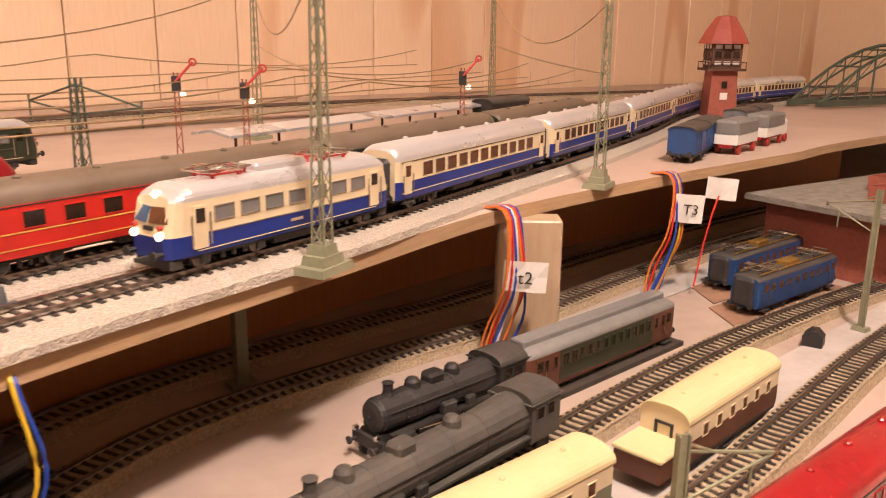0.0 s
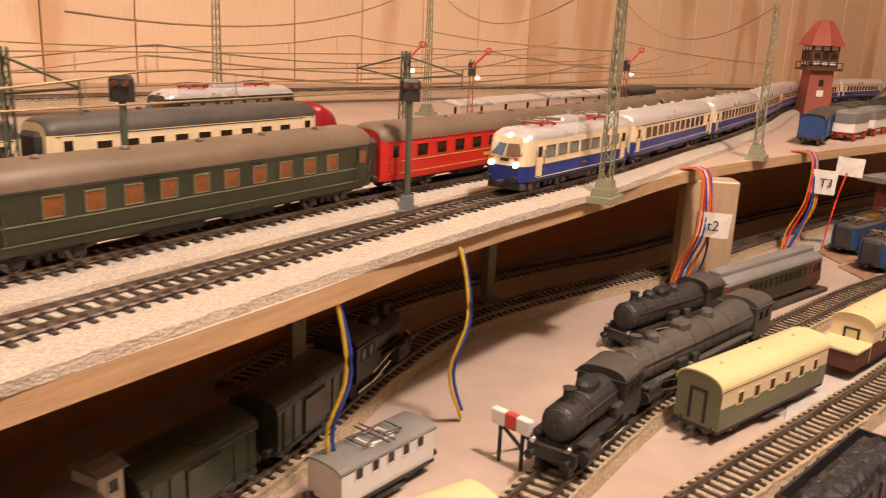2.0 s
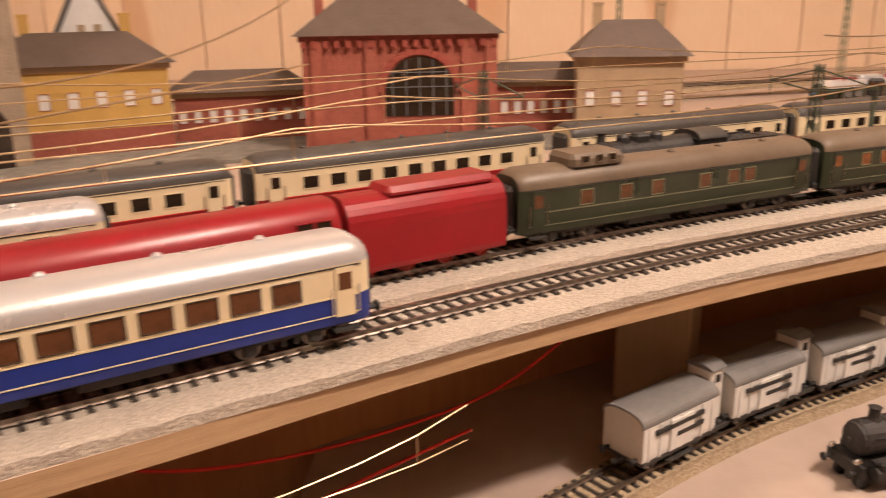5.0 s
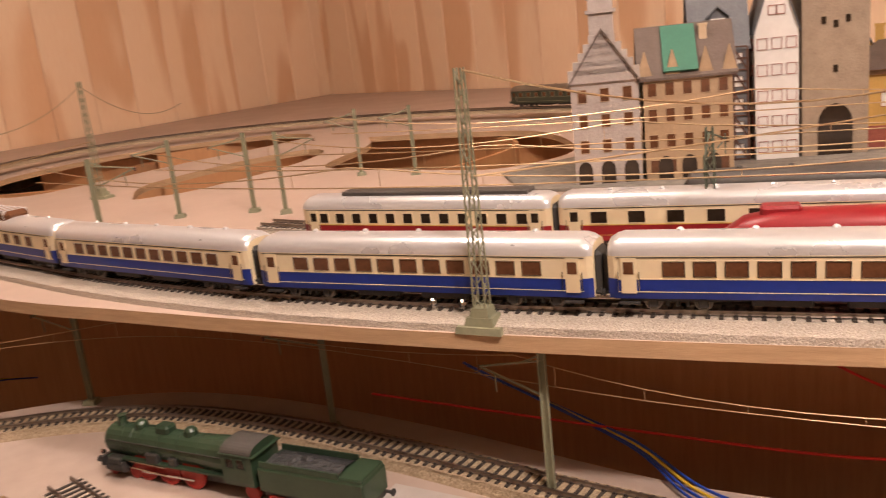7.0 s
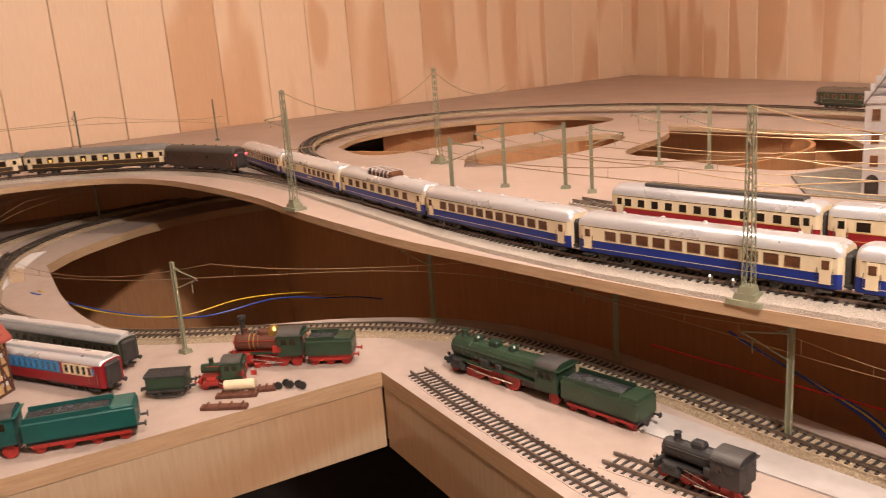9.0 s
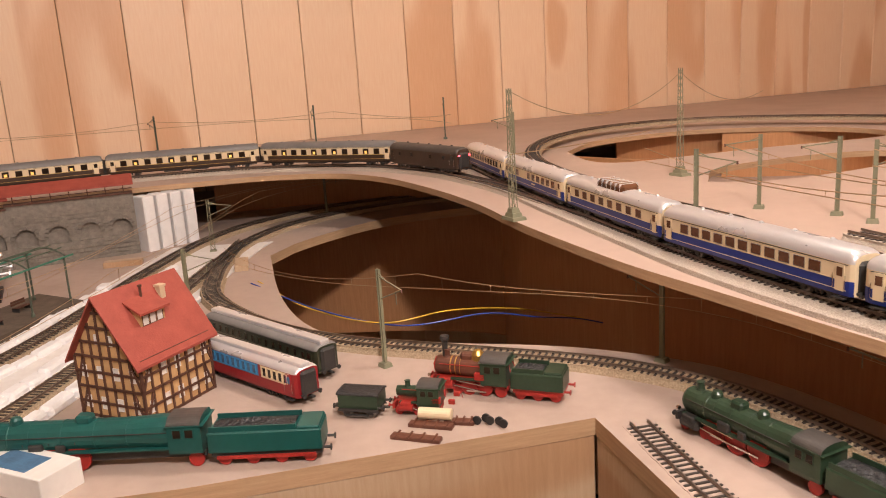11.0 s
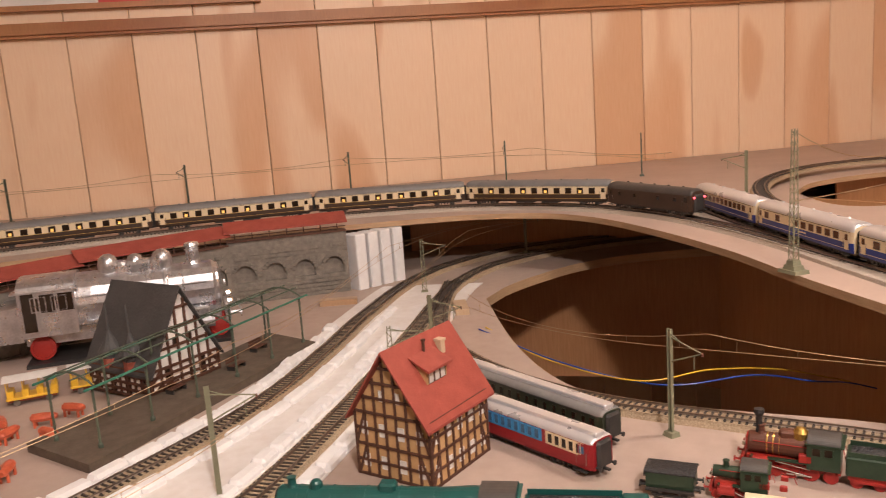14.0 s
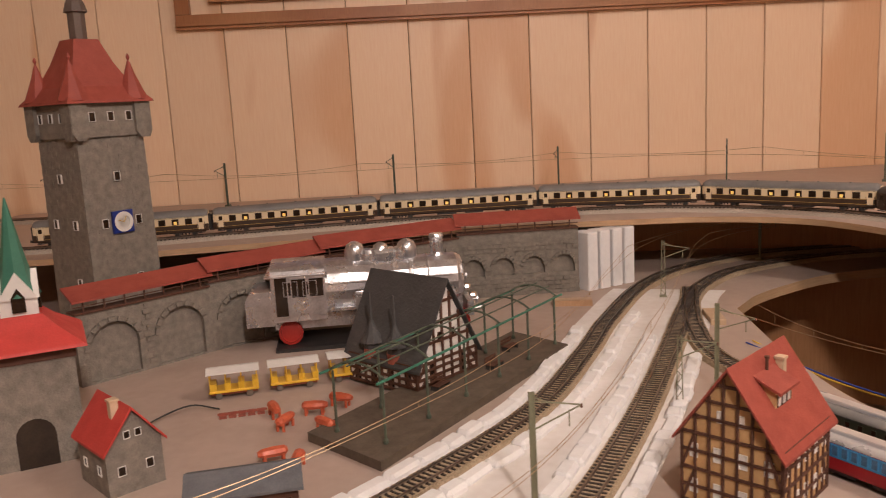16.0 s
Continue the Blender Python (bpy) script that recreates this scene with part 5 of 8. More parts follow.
def railbus(label, low, L, bonnet=0.0):
    c = four_wheeler(label, L, 0.032, "cream", "paleroof", 0.0455, 0.037, wins=rake(6, -L / 2 + 0.012, L / 2 - 0.008), pane="glass_br", braces=False, name="railbus", category="railbus", group="cream railbuses", low=low, zband=0.0255, end_low=not bonnet)
    for x in rake(3, -L / 2, L / 2):
        bm = bmesh.new()
        lathe(bm, [(0.0016, 0.045), (0.0016, 0.047), (0.0005, 0.0477)], 8, at=(x, 0, 0))
        part("roof_vent", bm, "paleroof", c)
    bm = bmesh.new()
    x = -L / 2 - 0.0004
    for b in ((-0.006, -0.0045, 0.013, 0.034), (0.0045, 0.006, 0.013, 0.034), (-0.006, 0.006, 0.033, 0.0345)):
        box(bm, x - 0.0008, x + 0.0008, b[0], b[1], b[2], b[3])
    part("end_door", bm, "under", c, "black framed end door")
    if bonnet:
        bm = bmesh.new()
        bbox(bm, -L / 2 - bonnet, -L / 2, -0.0155, 0.0155, 0.0105, 0.024, 0.001)
        part("bonnet", bm, low, c)
        bm = bmesh.new()
        bbox(bm, -L / 2 - bonnet - 0.001, -L / 2, -0.0165, 0.0165, 0.024, 0.0262, 0.0008)
        part("bonnet_cover", bm, "paleroof", c)
    return c


place(railbus("olive grey and cream railbus with pale yellow roof", "olive", 0.135), 0.668, 0.652, 4)
place(railbus("chocolate brown and cream railcar with a low bonnet", "brown", 0.125, 0.03), 0.865, 0.668, 8)
place(railbus("olive grey and cream railbus with pale yellow roof", "olive", 0.115), 0.342, 0.610, 2)
# red diesel set at the front
rd = coach("bright red diesel railcar with rounded nose", L=0.25, low="diesel", up="diesel", roof="diesel", stripe="cream", doors="diesel", rim="wine", wins=rake(9, -0.08, 0.11), wd=0.009, ht=0.007, group="")
bm = bmesh.new()
secs = []
for x, kk, tp in ((0.0, 1.0, 0.046), (-0.010, 0.97, 0.0445), (-0.019, 0.88, 0.040), (-0.025, 0.70, 0.033), (-0.028, 0.45, 0.026)):
    secs.append([(-0.125 + x, y * kk, 0.009 + (z - 0.009) * (tp - 0.009) / 0.0375) for y, z in body_profile(0.033, 0.009, 0.0215, 0.0355, 0.0465)])
loft(bm, secs)
nose = part("nose", bm, "diesel", rd, "rounded red nose", None, True)
for q in (-1, 0, 1):
    bm = bmesh.new()
    box(bm, -0.0008, 0.0008, -0.004, 0.004, -0.004, 0.004)
    part("windscreen", bm, "glass", nose, "", Matrix.Translation((-0.1508 + abs(q) * 0.0032, q * 0.0088, 0.0305)) @ Matrix.Rotation(q * -0.55, 4, "Z") @ Matrix.Rotation(0.62, 4, "Y"))
place(rd, 0.832, 0.562, 3.5, ZL + 0.004)
# wagons on the lower loop
s = s_of(LC, 0.035, None)
for lab, body, roof, cab in (("white refrigerator wagon with grey roof and brakeman's cabin", "white", "grey_roof", True), ("white brewery wagon with grey roof", "white", "grey_roof", True), ("white brewery wagon with grey roof and brakeman's cabin", "white", "grey_roof", True),
                             ("dark green goods wagon with green roof", "green", "green", False), ("dark green goods wagon with green roof", "green", "green", False)):
    c = four_wheeler(lab, 0.068 if cab else 0.072, 0.030, body, roof, 0.040, 0.033, cabin=cab, group="goods wagons on the lower loop")
    if body == "white":
        strip(c, "lettering_bar_upper", 0.06, 0.0305, 0.026, 0.0028, "under", 0.0009, -0.024, 0.02)
        strip(c, "lettering_bar_lower", 0.06, 0.0305, 0.0195, 0.0028, "under", 0.0009, -0.005, 0.02)
    c.matrix_world = on_track(LC, s, 0.07, ZLT)
    s += 0.088
b4 = steam_loco("black tank locomotive heading the goods wagons", "black", "under", "under", L=0.085, tender=0, r=0.0105, driver=0.0075, n=3, domes=2)
b4.matrix_world = on_track(LC, s, 0.085, ZLT, True)
b5 = steam_loco("black tank locomotive on the lower board", "black", "under", "under", L=0.09, tender=0, r=0.011, driver=0.008, n=3, domes=2)
place(b5, 0.215, 0.578, 12)
tram = four_wheeler("small white rail motor car with grey roof", 0.085, 0.03, "white", "grey_roof", 0.036, 0.032, wins=rake(5, -0.035, 0.035), braces=False, name="rail_motor_car", category="railcar")
place(tram, 0.398, 0.702, 15, ZL, 0.84)
pantograph(tram, 0.0, 0.0345, 0.004, "white")
# buffer stop
bs = thing("buffer_stop", "white and red buffer stop on a short track end", "buffer stop", pose(0.478, 0.682, ZL, 0, 0, 12))
bm = bmesh.new()
for k, (x0, x1) in enumerate(((-0.014, -0.004), (-0.004, 0.004), (0.004, 0.014))):
    bbox(bm, -0.0025, 0.0025, x0, x1, 0.024, 0.033, 0.0008, 1 if k == 1 else 0)
part("buffer_beam", bm, ["white", "roofbright"], bs)
for q in (-1, 1):
    bm = bmesh.new()
    rod(bm, (0, q * 0.008, 0), (0, q * 0.008, 0.024), 0.0012)
    rod(bm, (0.022, q * 0.008, 0.0), (0.002, q * 0.008, 0.022), 0.0012)
    part("strut", bm, "under", bs)
# blue electric locomotives by the red building
for x, y, r in ((1.185, 0.805, 2), (1.235, 0.868, 4)):
    c = coach("old blue electric locomotive with dark cluttered roof", L=0.155, w=0.031, zt=0.039, low="midblue", up="midblue", roof="dark_roof", stripe=None, doors="midblue", rim="chrome", wins=rake(8, -0.06, 0.06), wd=0.006, ht=0.006, name="electric_locomotive", group="blue locomotives by the red building", vents=False)
    for q in (-0.05, 0.05):
        pantograph(c, q, 0.039, 0.004, "dark_roof")
    bm = bmesh.new()
    for q in (-1, 1):
        rod(bm, (-0.07, q * 0.010, 0.0405), (0.07, q * 0.010, 0.0405), 0.0007, 5)
    bbox(bm, -0.012, 0.012, -0.006, 0.006, 0.0385, 0.0435, 0.001)
    part("roof_conduit", bm, "brass", c)
    place(c, x, y, r)
    bm = bmesh.new()
    slab(bm, [[(x - 0.12, y - 0.03), (x + 0.09, y - 0.028), (x + 0.1, y + 0.024), (x - 0.085, y + 0.028)]], ZL, ZL + 0.0012)
    tagged(part("cardboard_sheet", bm, surf("brown_card", (0.34, 0.19, 0.12), rough=0.8)), "brown cardboard sheet under a locomotive", "cardboard", "cardboard sheets")
# red goods building with a terrace
gb = thing("goods_building", "brick-red goods shed with a flat grey terrace", "building", pose(1.31, 0.86, ZL, 0, 0, -4))
bm = bmesh.new()
box(bm, 0, 0.5, -0.16, 0.05, 0, 0.075)
part("wall", bm, "brick", gb)
bm = bmesh.new()
box(bm, -0.03, 0.5, -0.20, 0.06, 0.0755, 0.0800)
tc = part("terrace", bm, "stone", gb)
for k in range(13):
    bm = bmesh.new()
    bbox(bm, -0.03, 0.5, -0.2 + k * 0.02, -0.1808 + k * 0.02, 0.0801, 0.0822, 0.0004)
    part("terrace_board", bm, "stone", tc)
for x, y in ((0.08, -0.06), (0.15, -0.02), (0.2, -0.1)):
    bm = bmesh.new()
    box(bm, x - 0.035, x + 0.035, y - 0.015, y + 0.015, 0.083, 0.086)
    for b in ((x - 0.035, x + 0.035, y - 0.016, y - 0.014), (x - 0.035, x + 0.035, y + 0.014, y + 0.016), (x - 0.036, x - 0.034, y - 0.015, y + 0.015), (x + 0.034, x + 0.036, y - 0.015, y + 0.015)):
        box(bm, *b, 0.083, 0.100)
    part("loading_pen", bm, "brick", gb, "low red walled loading pen")
for x in (0.0, 0.12):
    bm = bmesh.new()
    rod(bm, (x, -0.19, 0), (x, -0.19, 0.076), 0.003)
    rod(bm, (x, -0.19, 0.05), (x + 0.025, -0.19, 0.076), 0.002)
    part("terrace_post", bm, "timber", gb)

# ---- deck vehicles at the far right ----
for k, (x, y) in enumerate(((1.205, 0.948), (1.285, 0.985))):
    c = four_wheeler("blue four-wheeled carriage with dark roof", 0.075, 0.030, "midblue", "dark_roof", 0.040, 0.034, wins=(-0.02, 0.0, 0.02), braces=True, name="carriage", category="railway coach", group="blue carriages on the deck")
    place(c, x, y, 24, ZD)
for k, (x, y) in enumerate(((1.50, 1.075), (1.58, 1.10))):
    c = four_wheeler("dark slate-grey covered wagon", 0.07, 0.030, "slate", "dark_roof", 0.036, 0.032, group="covered wagons on the deck")
    place(c, x, y, 18, ZD)
for k, (x, y) in enumerate(((1.315, 0.958), (1.42, 0.985))):
    c = thing("lorry", "grey tarpaulin covered lorry with cream sides and red chassis", "lorry", pose(x, y, ZD, 0, 0, 14), "model lorries")
    bm = bmesh.new()
    bbox(bm, -0.042, 0.030, -0.014, 0.014, 0.012, 0.024, 0.001)
    part("load_bed", bm, "white", c)
    bm = bmesh.new()
    bbox(bm, -0.0425, 0.0305, -0.0145, 0.0145, 0.0242, 0.040, 0.003)
    part("tarpaulin", bm, "grey_roof", c)
    bm = bmesh.new()
    box(bm, -0.042, 0.045, -0.008, 0.008, 0.008, 0.012)
    part("chassis", bm, "red_wheel", c)
    if k:
        bm = bmesh.new()
        bbox(bm, 0.033, 0.052, -0.012, 0.012, 0.010, 0.030, 0.003)
        part("driver_cab", bm, "white", c)
    for xx in (-0.03, 0.02) + ((0.042,) if k else ()):
        for q in (-1, 1):
            bm = bmesh.new()
            lathe(bm, [(0.003, -0.002), (0.0055, -0.0018), (0.0055, 0.0018), (0.003, 0.002)], 12, "Y", (xx, q * 0.012, 0.0055))
            part("wheel", bm, "red_wheel", c)

# more stock standing in the station
b6 = steam_loco("black steam locomotive with coal tender in the station", "black", "under", "red_wheel", L=0.125, tender=0.07, r=0.0115)
b6.matrix_world = on_track(T3, s_of(T3, 0.165, None), 0.125, ZT, True)
e2 = electric_loco("dark green electric locomotive at the back of the station", low="green", up="green", roof="silver", lamps=False)
place(e2, 0.50, 1.165, 22, ZD + 0.012)
e3 = four_wheeler("black locomotive with silver roof gear behind the platform", 0.1, 0.03, "black", "dark_roof", 0.04, 0.034, braces=False, name="locomotive", category="locomotive")
place(e3, 1.18, 1.235, 18, ZD + 0.012)

# ---- vehicles on the lower left board ----
gc = coach("dark olive old coach with pale clerestory roof", L=0.235, zt=0.042, low="green", up="green", roof="grey_roof", stripe="olive", doors="green", rim="green", pane="glass", wins=rake(14, -0.1, 0.1), wd=0.005, ht=0.008, group="")
bm = bmesh.new()
bbox(bm, -0.115, 0.115, -0.0065, 0.0065, 0.0405, 0.0455, 0.001)
part("clerestory", bm, "silver", gc, "raised pale clerestory along the roof")
place(gc, -0.93, -0.283, 44)
bc = coach("red coach with sky-blue window panels and grey roof", L=0.20, zt=0.041, low="wine", up="wine", roof="silver", stripe=None, doors="wine", rim="skyblue", pane="glass_bl", wins=(), group="")
strip(bc, "blue_panel", 0.2, 0.0325, 0.0215, 0.0135, "skyblue", 0.00015, -0.09, 0.035)
strip(bc, "cream_panel", 0.2, 0.0325, 0.0215, 0.0135, "cream", 0.00015, 0.04, 0.09)
side_windows(bc, rake(12, -0.085, 0.033), 0.0285, 0.0058, 0.0095, 0.0333, "glass_bl", "skyblue")
side_windows(bc, rake(5, 0.042, 0.088), 0.0285, 0.0055, 0.0095, 0.0333, "glass", "cream")
bm = bmesh.new()
bbox(bm, -0.098, 0.098, -0.0065, 0.0065, 0.0395, 0.0445, 0.001)
part("clerestory", bm, "silver", bc, "raised pale clerestory along the roof")
place(bc, -0.848, -0.288, 46)
tl = steam_loco("teal green express steam locomotive with red-framed tender", "teal", "under", "red_wheel", L=0.195, tender=0.094, r=0.0130, driver=0.011, n=3, domes=2)
place(tl, -0.670, -0.402, 86, ZL, 1.1)
re = steam_loco("old-fashioned red and brass steam locomotive with green tender", "brown", "red_wheel", "red_wheel", L=0.085, tender=0.055, r=0.010, driver=0.0085, n=2, domes=2, cab="green2", band="brass")
bm = bmesh.new()
lathe(bm, [(0.003, 0.035), (0.003, 0.054), (0.0052, 0.058), (0.0046, 0.061)], 12, at=(-0.0285, 0, 0))
part("tall_chimney", bm, "black", re, "tall flared black chimney")
bm = bmesh.new()
lathe(bm, [(0.0075, 0.036), (0.007, 0.043), (0.004, 0.047), (0.001, 0.048)], 14, at=(0.008, 0, 0))
part("brass_dome", bm, "brass", re, "polished brass dome")
place(re, -0.776, -0.043, 67)
lt = four_wheeler("small green and red tender with coal", 0.042, 0.026, "green2", "coal", 0.027, 0.0245, braces=False, name="tender", category="tender")
place(lt, -0.741, -0.158, 72)
lo = steam_loco("tiny early steam engine in green and red", "green2", "red_wheel", "red_wheel", L=0.06, tender=0, r=0.0065, driver=0.0065, n=1, domes=1)
place(lo, -0.733, -0.100, 72, ZL, 0.8)
bm = bmesh.new()
lathe(bm, [(0.003, -0.017), (0.0058, -0.0165), (0.0058, 0.0165), (0.003, 0.017)], 16, "X")
bl = part("spare_boiler", bm, "cream")
bl.matrix_world = pose(-0.705, -0.085, ZL + 0.0098, 0, 0, 72)
tagged(bl, "loose cream cylinder lying on wooden blocks", "model part")
for x, y, r, l in ((-0.697, -0.09, 70, 0.045), (-0.70, -0.062, 75, 0.03), (-0.672, -0.105, 68, 0.05)):
    bm = bmesh.new()
    bbox(bm, -l / 2, l / 2, -0.005, 0.005, 0, 0.0038, 0.0008)
    for q in rake(4, -l / 2, l / 2):
        rod(bm, (q, -0.007, 0.004), (q, 0.007, 0.004), 0.0012, 6)
    tagged(part("wagon_frame", bm, "brown", None, "", pose(x, y, ZL, 0, 0, r)), "loose brown wagon frame lying on the board", "model part", "loose model parts")
bm = bmesh.new()
for k in range(5):
    lathe(bm, [(0.002, -0.0012), (0.0045, -0.001), (0.0045, 0.001), (0.002, 0.0012)], 10, "Y", (k * 0.007 - 0.012, (k % 2) * 0.006, 0.0045 + 0.001 * (k % 3)))
tagged(part("spare_wheels", bm, "black", None, "", pose(-0.688, -0.035, ZL, 0, 0, 60)), "small heap of loose black wheels", "model part", kind="stuff")
gl = steam_loco("dark green express steam locomotive with red wheels and coal tender", "green2", "under", "red_wheel", L=0.155, tender=0.088, r=0.0125, driver=0.0118, n=3)
gl.matrix_world = pose(-0.59, 0.183, ZL, 0, 0, 25)
bt = steam_loco("small black tank locomotive on a short siding", "black", "under", "red_wheel", L=0.085, tender=0, r=0.0095, driver=0.007, n=3, domes=3)
place(bt, -0.33, 0.238, 25, ZL + 0.005, 0.85)
bed_and_rails("display_siding", smooth_line([(-0.668, 0.106), (-0.60, 0.116), (-0.509, 0.133), (-0.342, 0.172)], 0.006), ZL - 0.0075, "board", bed_w=0.036)
bed_and_rails("short_siding", smooth_line([(-0.405, 0.196), (-0.33, 0.234), (-0.25, 0.275)], 0.006), ZL - 0.0075, "board", bed_w=0.036)
tagged(bpy.data.objects["display_siding"], "loose length of model track lying on the board")

# ---- open coal wagon on the front yard track ----
cw = thing("coal_wagon", "sooty black open wagon heaped with coal", "goods wagon")
bm = bmesh.new()
for q in (-1, 1):
    box(bm, -0.056, 0.056, q * 0.0150 - 0.0007, q * 0.0150 + 0.0007, 0.0095, 0.0275)
    box(bm, q * 0.0553 - 0.0007, q * 0.0553 + 0.0007, -0.0143, 0.0143, 0.0095, 0.0275)
box(bm, -0.0546, 0.0546, -0.0143, 0.0143, 0.0095, 0.0115)
part("body", bm, "black", cw)
for q in (-1, 1):
    for x in rake(7, -0.053, 0.053):
        bm = bmesh.new()
        box(bm, x - 0.0008, x + 0.0008, q * 0.0163 - 0.0007, q * 0.0163 + 0.0007, 0.0095, 0.0272)
        part("stanchion", bm, "black", cw)
rnd = random.Random(77)
bm = bmesh.new()
grid = [[bm.verts.new((x, y, 0.0225 + (0.0065 if 0 < i < 22 and 0 < j < 7 else 0) * (1 - (y / 0.018) ** 2) + rnd.uniform(-0.0012, 0.0012))) for j, y in enumerate(rake(8, -0.0142, 0.0142))] for i, x in enumerate(rake(23, -0.0545, 0.0545))]
for a, b in zip(grid, grid[1:]):
    for j in range(len(a) - 1):
        bm.faces.new((a[j], b[j], b[j + 1], a[j + 1]))
part("coal", bm, "coal", cw, "heap of glossy black coal")
bm = bmesh.new()
box(bm, -0.056, 0.056, -0.0118, 0.0118, 0.0075, 0.0094)
part("underframe", bm, "under", cw)
for x in (-0.034, 0.034):
    wheelset(cw, x, 0.0055)
place(cw, 0.598, 0.548, 9)


# ---- masts, signals, wires ----
def lattice_mast(label, x, y, z, h, mat="mast", w0=0.0085, w1=0.0045, base=True, name="lattice_mast", deg=0.0, group="lattice masts"):
    """A square tapered lattice mast on a stepped concrete foot."""
    c = thing(name, label, "catenary mast", pose(x, y, z, 0, 0, deg), group)
    bm = bmesh.new()
    zb = 0.014 if base else 0.0
    n = max(4, int((h - zb) / 0.011))
    cor = lambda k, zz: Vector((((1, 1), (-1, 1), (-1, -1), (1, -1))[k][0] * (w0 + (w1 - w0) * zz / h) / 2, ((1, 1), (-1, 1), (-1, -1), (1, -1))[k][1] * (w0 + (w1 - w0) * zz / h) / 2, zz))
    for k in range(4):
        rod(bm, cor(k, zb * 0.5), cor(k, h), 0.0007, 4)
    for i in range(n):
        z0, z1 = zb + (h - zb) * i / n, zb + (h - zb) * (i + 1) / n
        for k in range(4):
            a, b = (k, (k + 1) % 4) if i % 2 else ((k + 1) % 4, k)
            rod(bm, cor(a, z0), cor(b, z1), 0.0004, 4)
    part("lattice", bm, mat, c)
    if base:
        bm = bmesh.new()
        box(bm, -0.016, 0.016, -0.011, 0.011, 0, 0.0045, 0, 0.001)
        box(bm, -0.010, 0.010, -0.008, 0.008, 0.0045, 0.010, 0, 0.001)
        box(bm, -0.0065, 0.0065, -0.0065, 0.0065, 0.010, 0.016, 0, 0.001)
        part("foot", bm, mat, c)
    return c


for x, y, z, h in ((-0.387, 0.322, ZD, 0.166), (0.646, 0.783, ZD, 0.175), (0.985, 0.882, ZD, 0.162), (-1.07, 0.045, ZD, 0.178), (-1.352, 0.371, ZD, 0.182), (0.885, 1.368, ZD, 0.20), (0.56, 1.345, ZD, 0.20), (1.27, 1.36, ZD, 0.20), (0.23, 1.35, ZD, 0.19)):
    lattice_mast("tall olive-green lattice catenary mast on a stepped foot", x, y, z, h, deg=25)


def arm_mast(label, x, y, z, h, deg, lattice=False, mat="mast", group="bracket masts", arm=0.045):
    """A catenary mast with a bracket arm, stay and wire clamp that reach over the track."""
    c = thing("bracket_mast", label, "catenary mast", pose(x, y, z, 0, 0, deg), group)
    bm = bmesh.new()
    if lattice:
        for sx in (-1, 1):
            rod(bm, (sx * 0.004, 0, 0.006), (sx * 0.0022, 0, h), 0.0007, 4)
        for i in range(10):
            rod(bm, ((-1) ** i * 0.0035, 0, 0.006 + (h - 0.006) * i / 10), (-(-1) ** i * 0.0035 * (1 - i / 25), 0, 0.006 + (h - 0.006) * (i + 1) / 10), 0.0005, 4)
    else:
        box(bm, -0.0022, 0.0022, -0.0004, 0.0004, 0.004, h)
        for sx in (-1, 1):
            box(bm, sx * 0.0022 - 0.0004, sx * 0.0022 + 0.0004, -0.0018, 0.0018, 0.004, h)
    part("post", bm, mat, c)
    bm = bmesh.new()
    box(bm, -0.007, 0.007, -0.006, 0.006, 0, 0.005, 0, 0.001)
    part("foot", bm, mat, c)
    bm = bmesh.new()
    rod(bm, (0, 0, h * 0.93), (arm, 0, h * 0.86), 0.0008, 5)
    rod(bm, (0, 0, h * 0.70), (arm, 0, h * 0.86), 0.0008, 5)
    rod(bm, (arm * 0.75, 0, h * 0.83), (arm * 0.75, 0, h * 0.70), 0.0006, 5)
    rod(bm, (-0.001, 0, h * 0.97), (arm * 0.4, 0, h * 0.895), 0.0006, 5)
    part("bracket", bm, mat, c)
    bm = bmesh.new()
    lathe(bm, [(0.0006, 0), (0.0014, 0.001), (0.0008, 0.002), (0.0014, 0.003), (0.0006, 0.004)], 8, at=(arm, 0, h * 0.86 - 0.003))
    part("insulator", bm, "brown", c)
    return c


for x, y, z, h, r, la in ((-0.362, 0.346, ZL, 0.108, 205, False), (-0.868, -0.138, ZL, 0.118, 35, False), (-0.82, 0.175, ZL, 0.108, 220, False), (-0.574, 0.303, ZL, 0.108, 250, False), (-1.56, -0.492, ZL, 0.105, 95, True), (-1.091, -0.418, ZL, 0.11, 75, False),
                          (-1.017, -0.462, ZL, 0.09, 110, True), (-0.735, -0.585, ZL, 0.118, 115, False), (-1.91, -0.30, ZL, 0.105, 60, False), (0.681, 0.562, ZL, 0.103, -20, False), (1.155, 0.712, ZL, 0.13, 90, False)):
    arm_mast("olive-green catenary mast with bracket arm over the lower track", x, y, z, h, r, la)
for x, y, h, r in ((-1.03, 0.372, 0.10, 240), (-0.955, 0.44, 0.10, 230), (-0.90, 0.455, 0.10, 60), (-1.05, 0.665, 0.10, 240), (-0.96, 0.70, 0.10, 230), (-0.885, 0.235, 0.105, 60), (-1.59, 0.115, 0.11, 240)):
    arm_mast("olive-green catenary mast with bracket arm on the deck", x, y, ZD, h, r)
PM = [(-1.87, -2.05), (-2.0, -1.62), (-2.12, -1.19), (-2.22, -0.77), (-2.28, -0.35), (-2.26, 0.01)]
for x, y in PM:
    arm_mast("dark bracket mast along the pine wall", x, y, ZD, 0.115, -5, mat="mast_dark", group="masts along the wall")
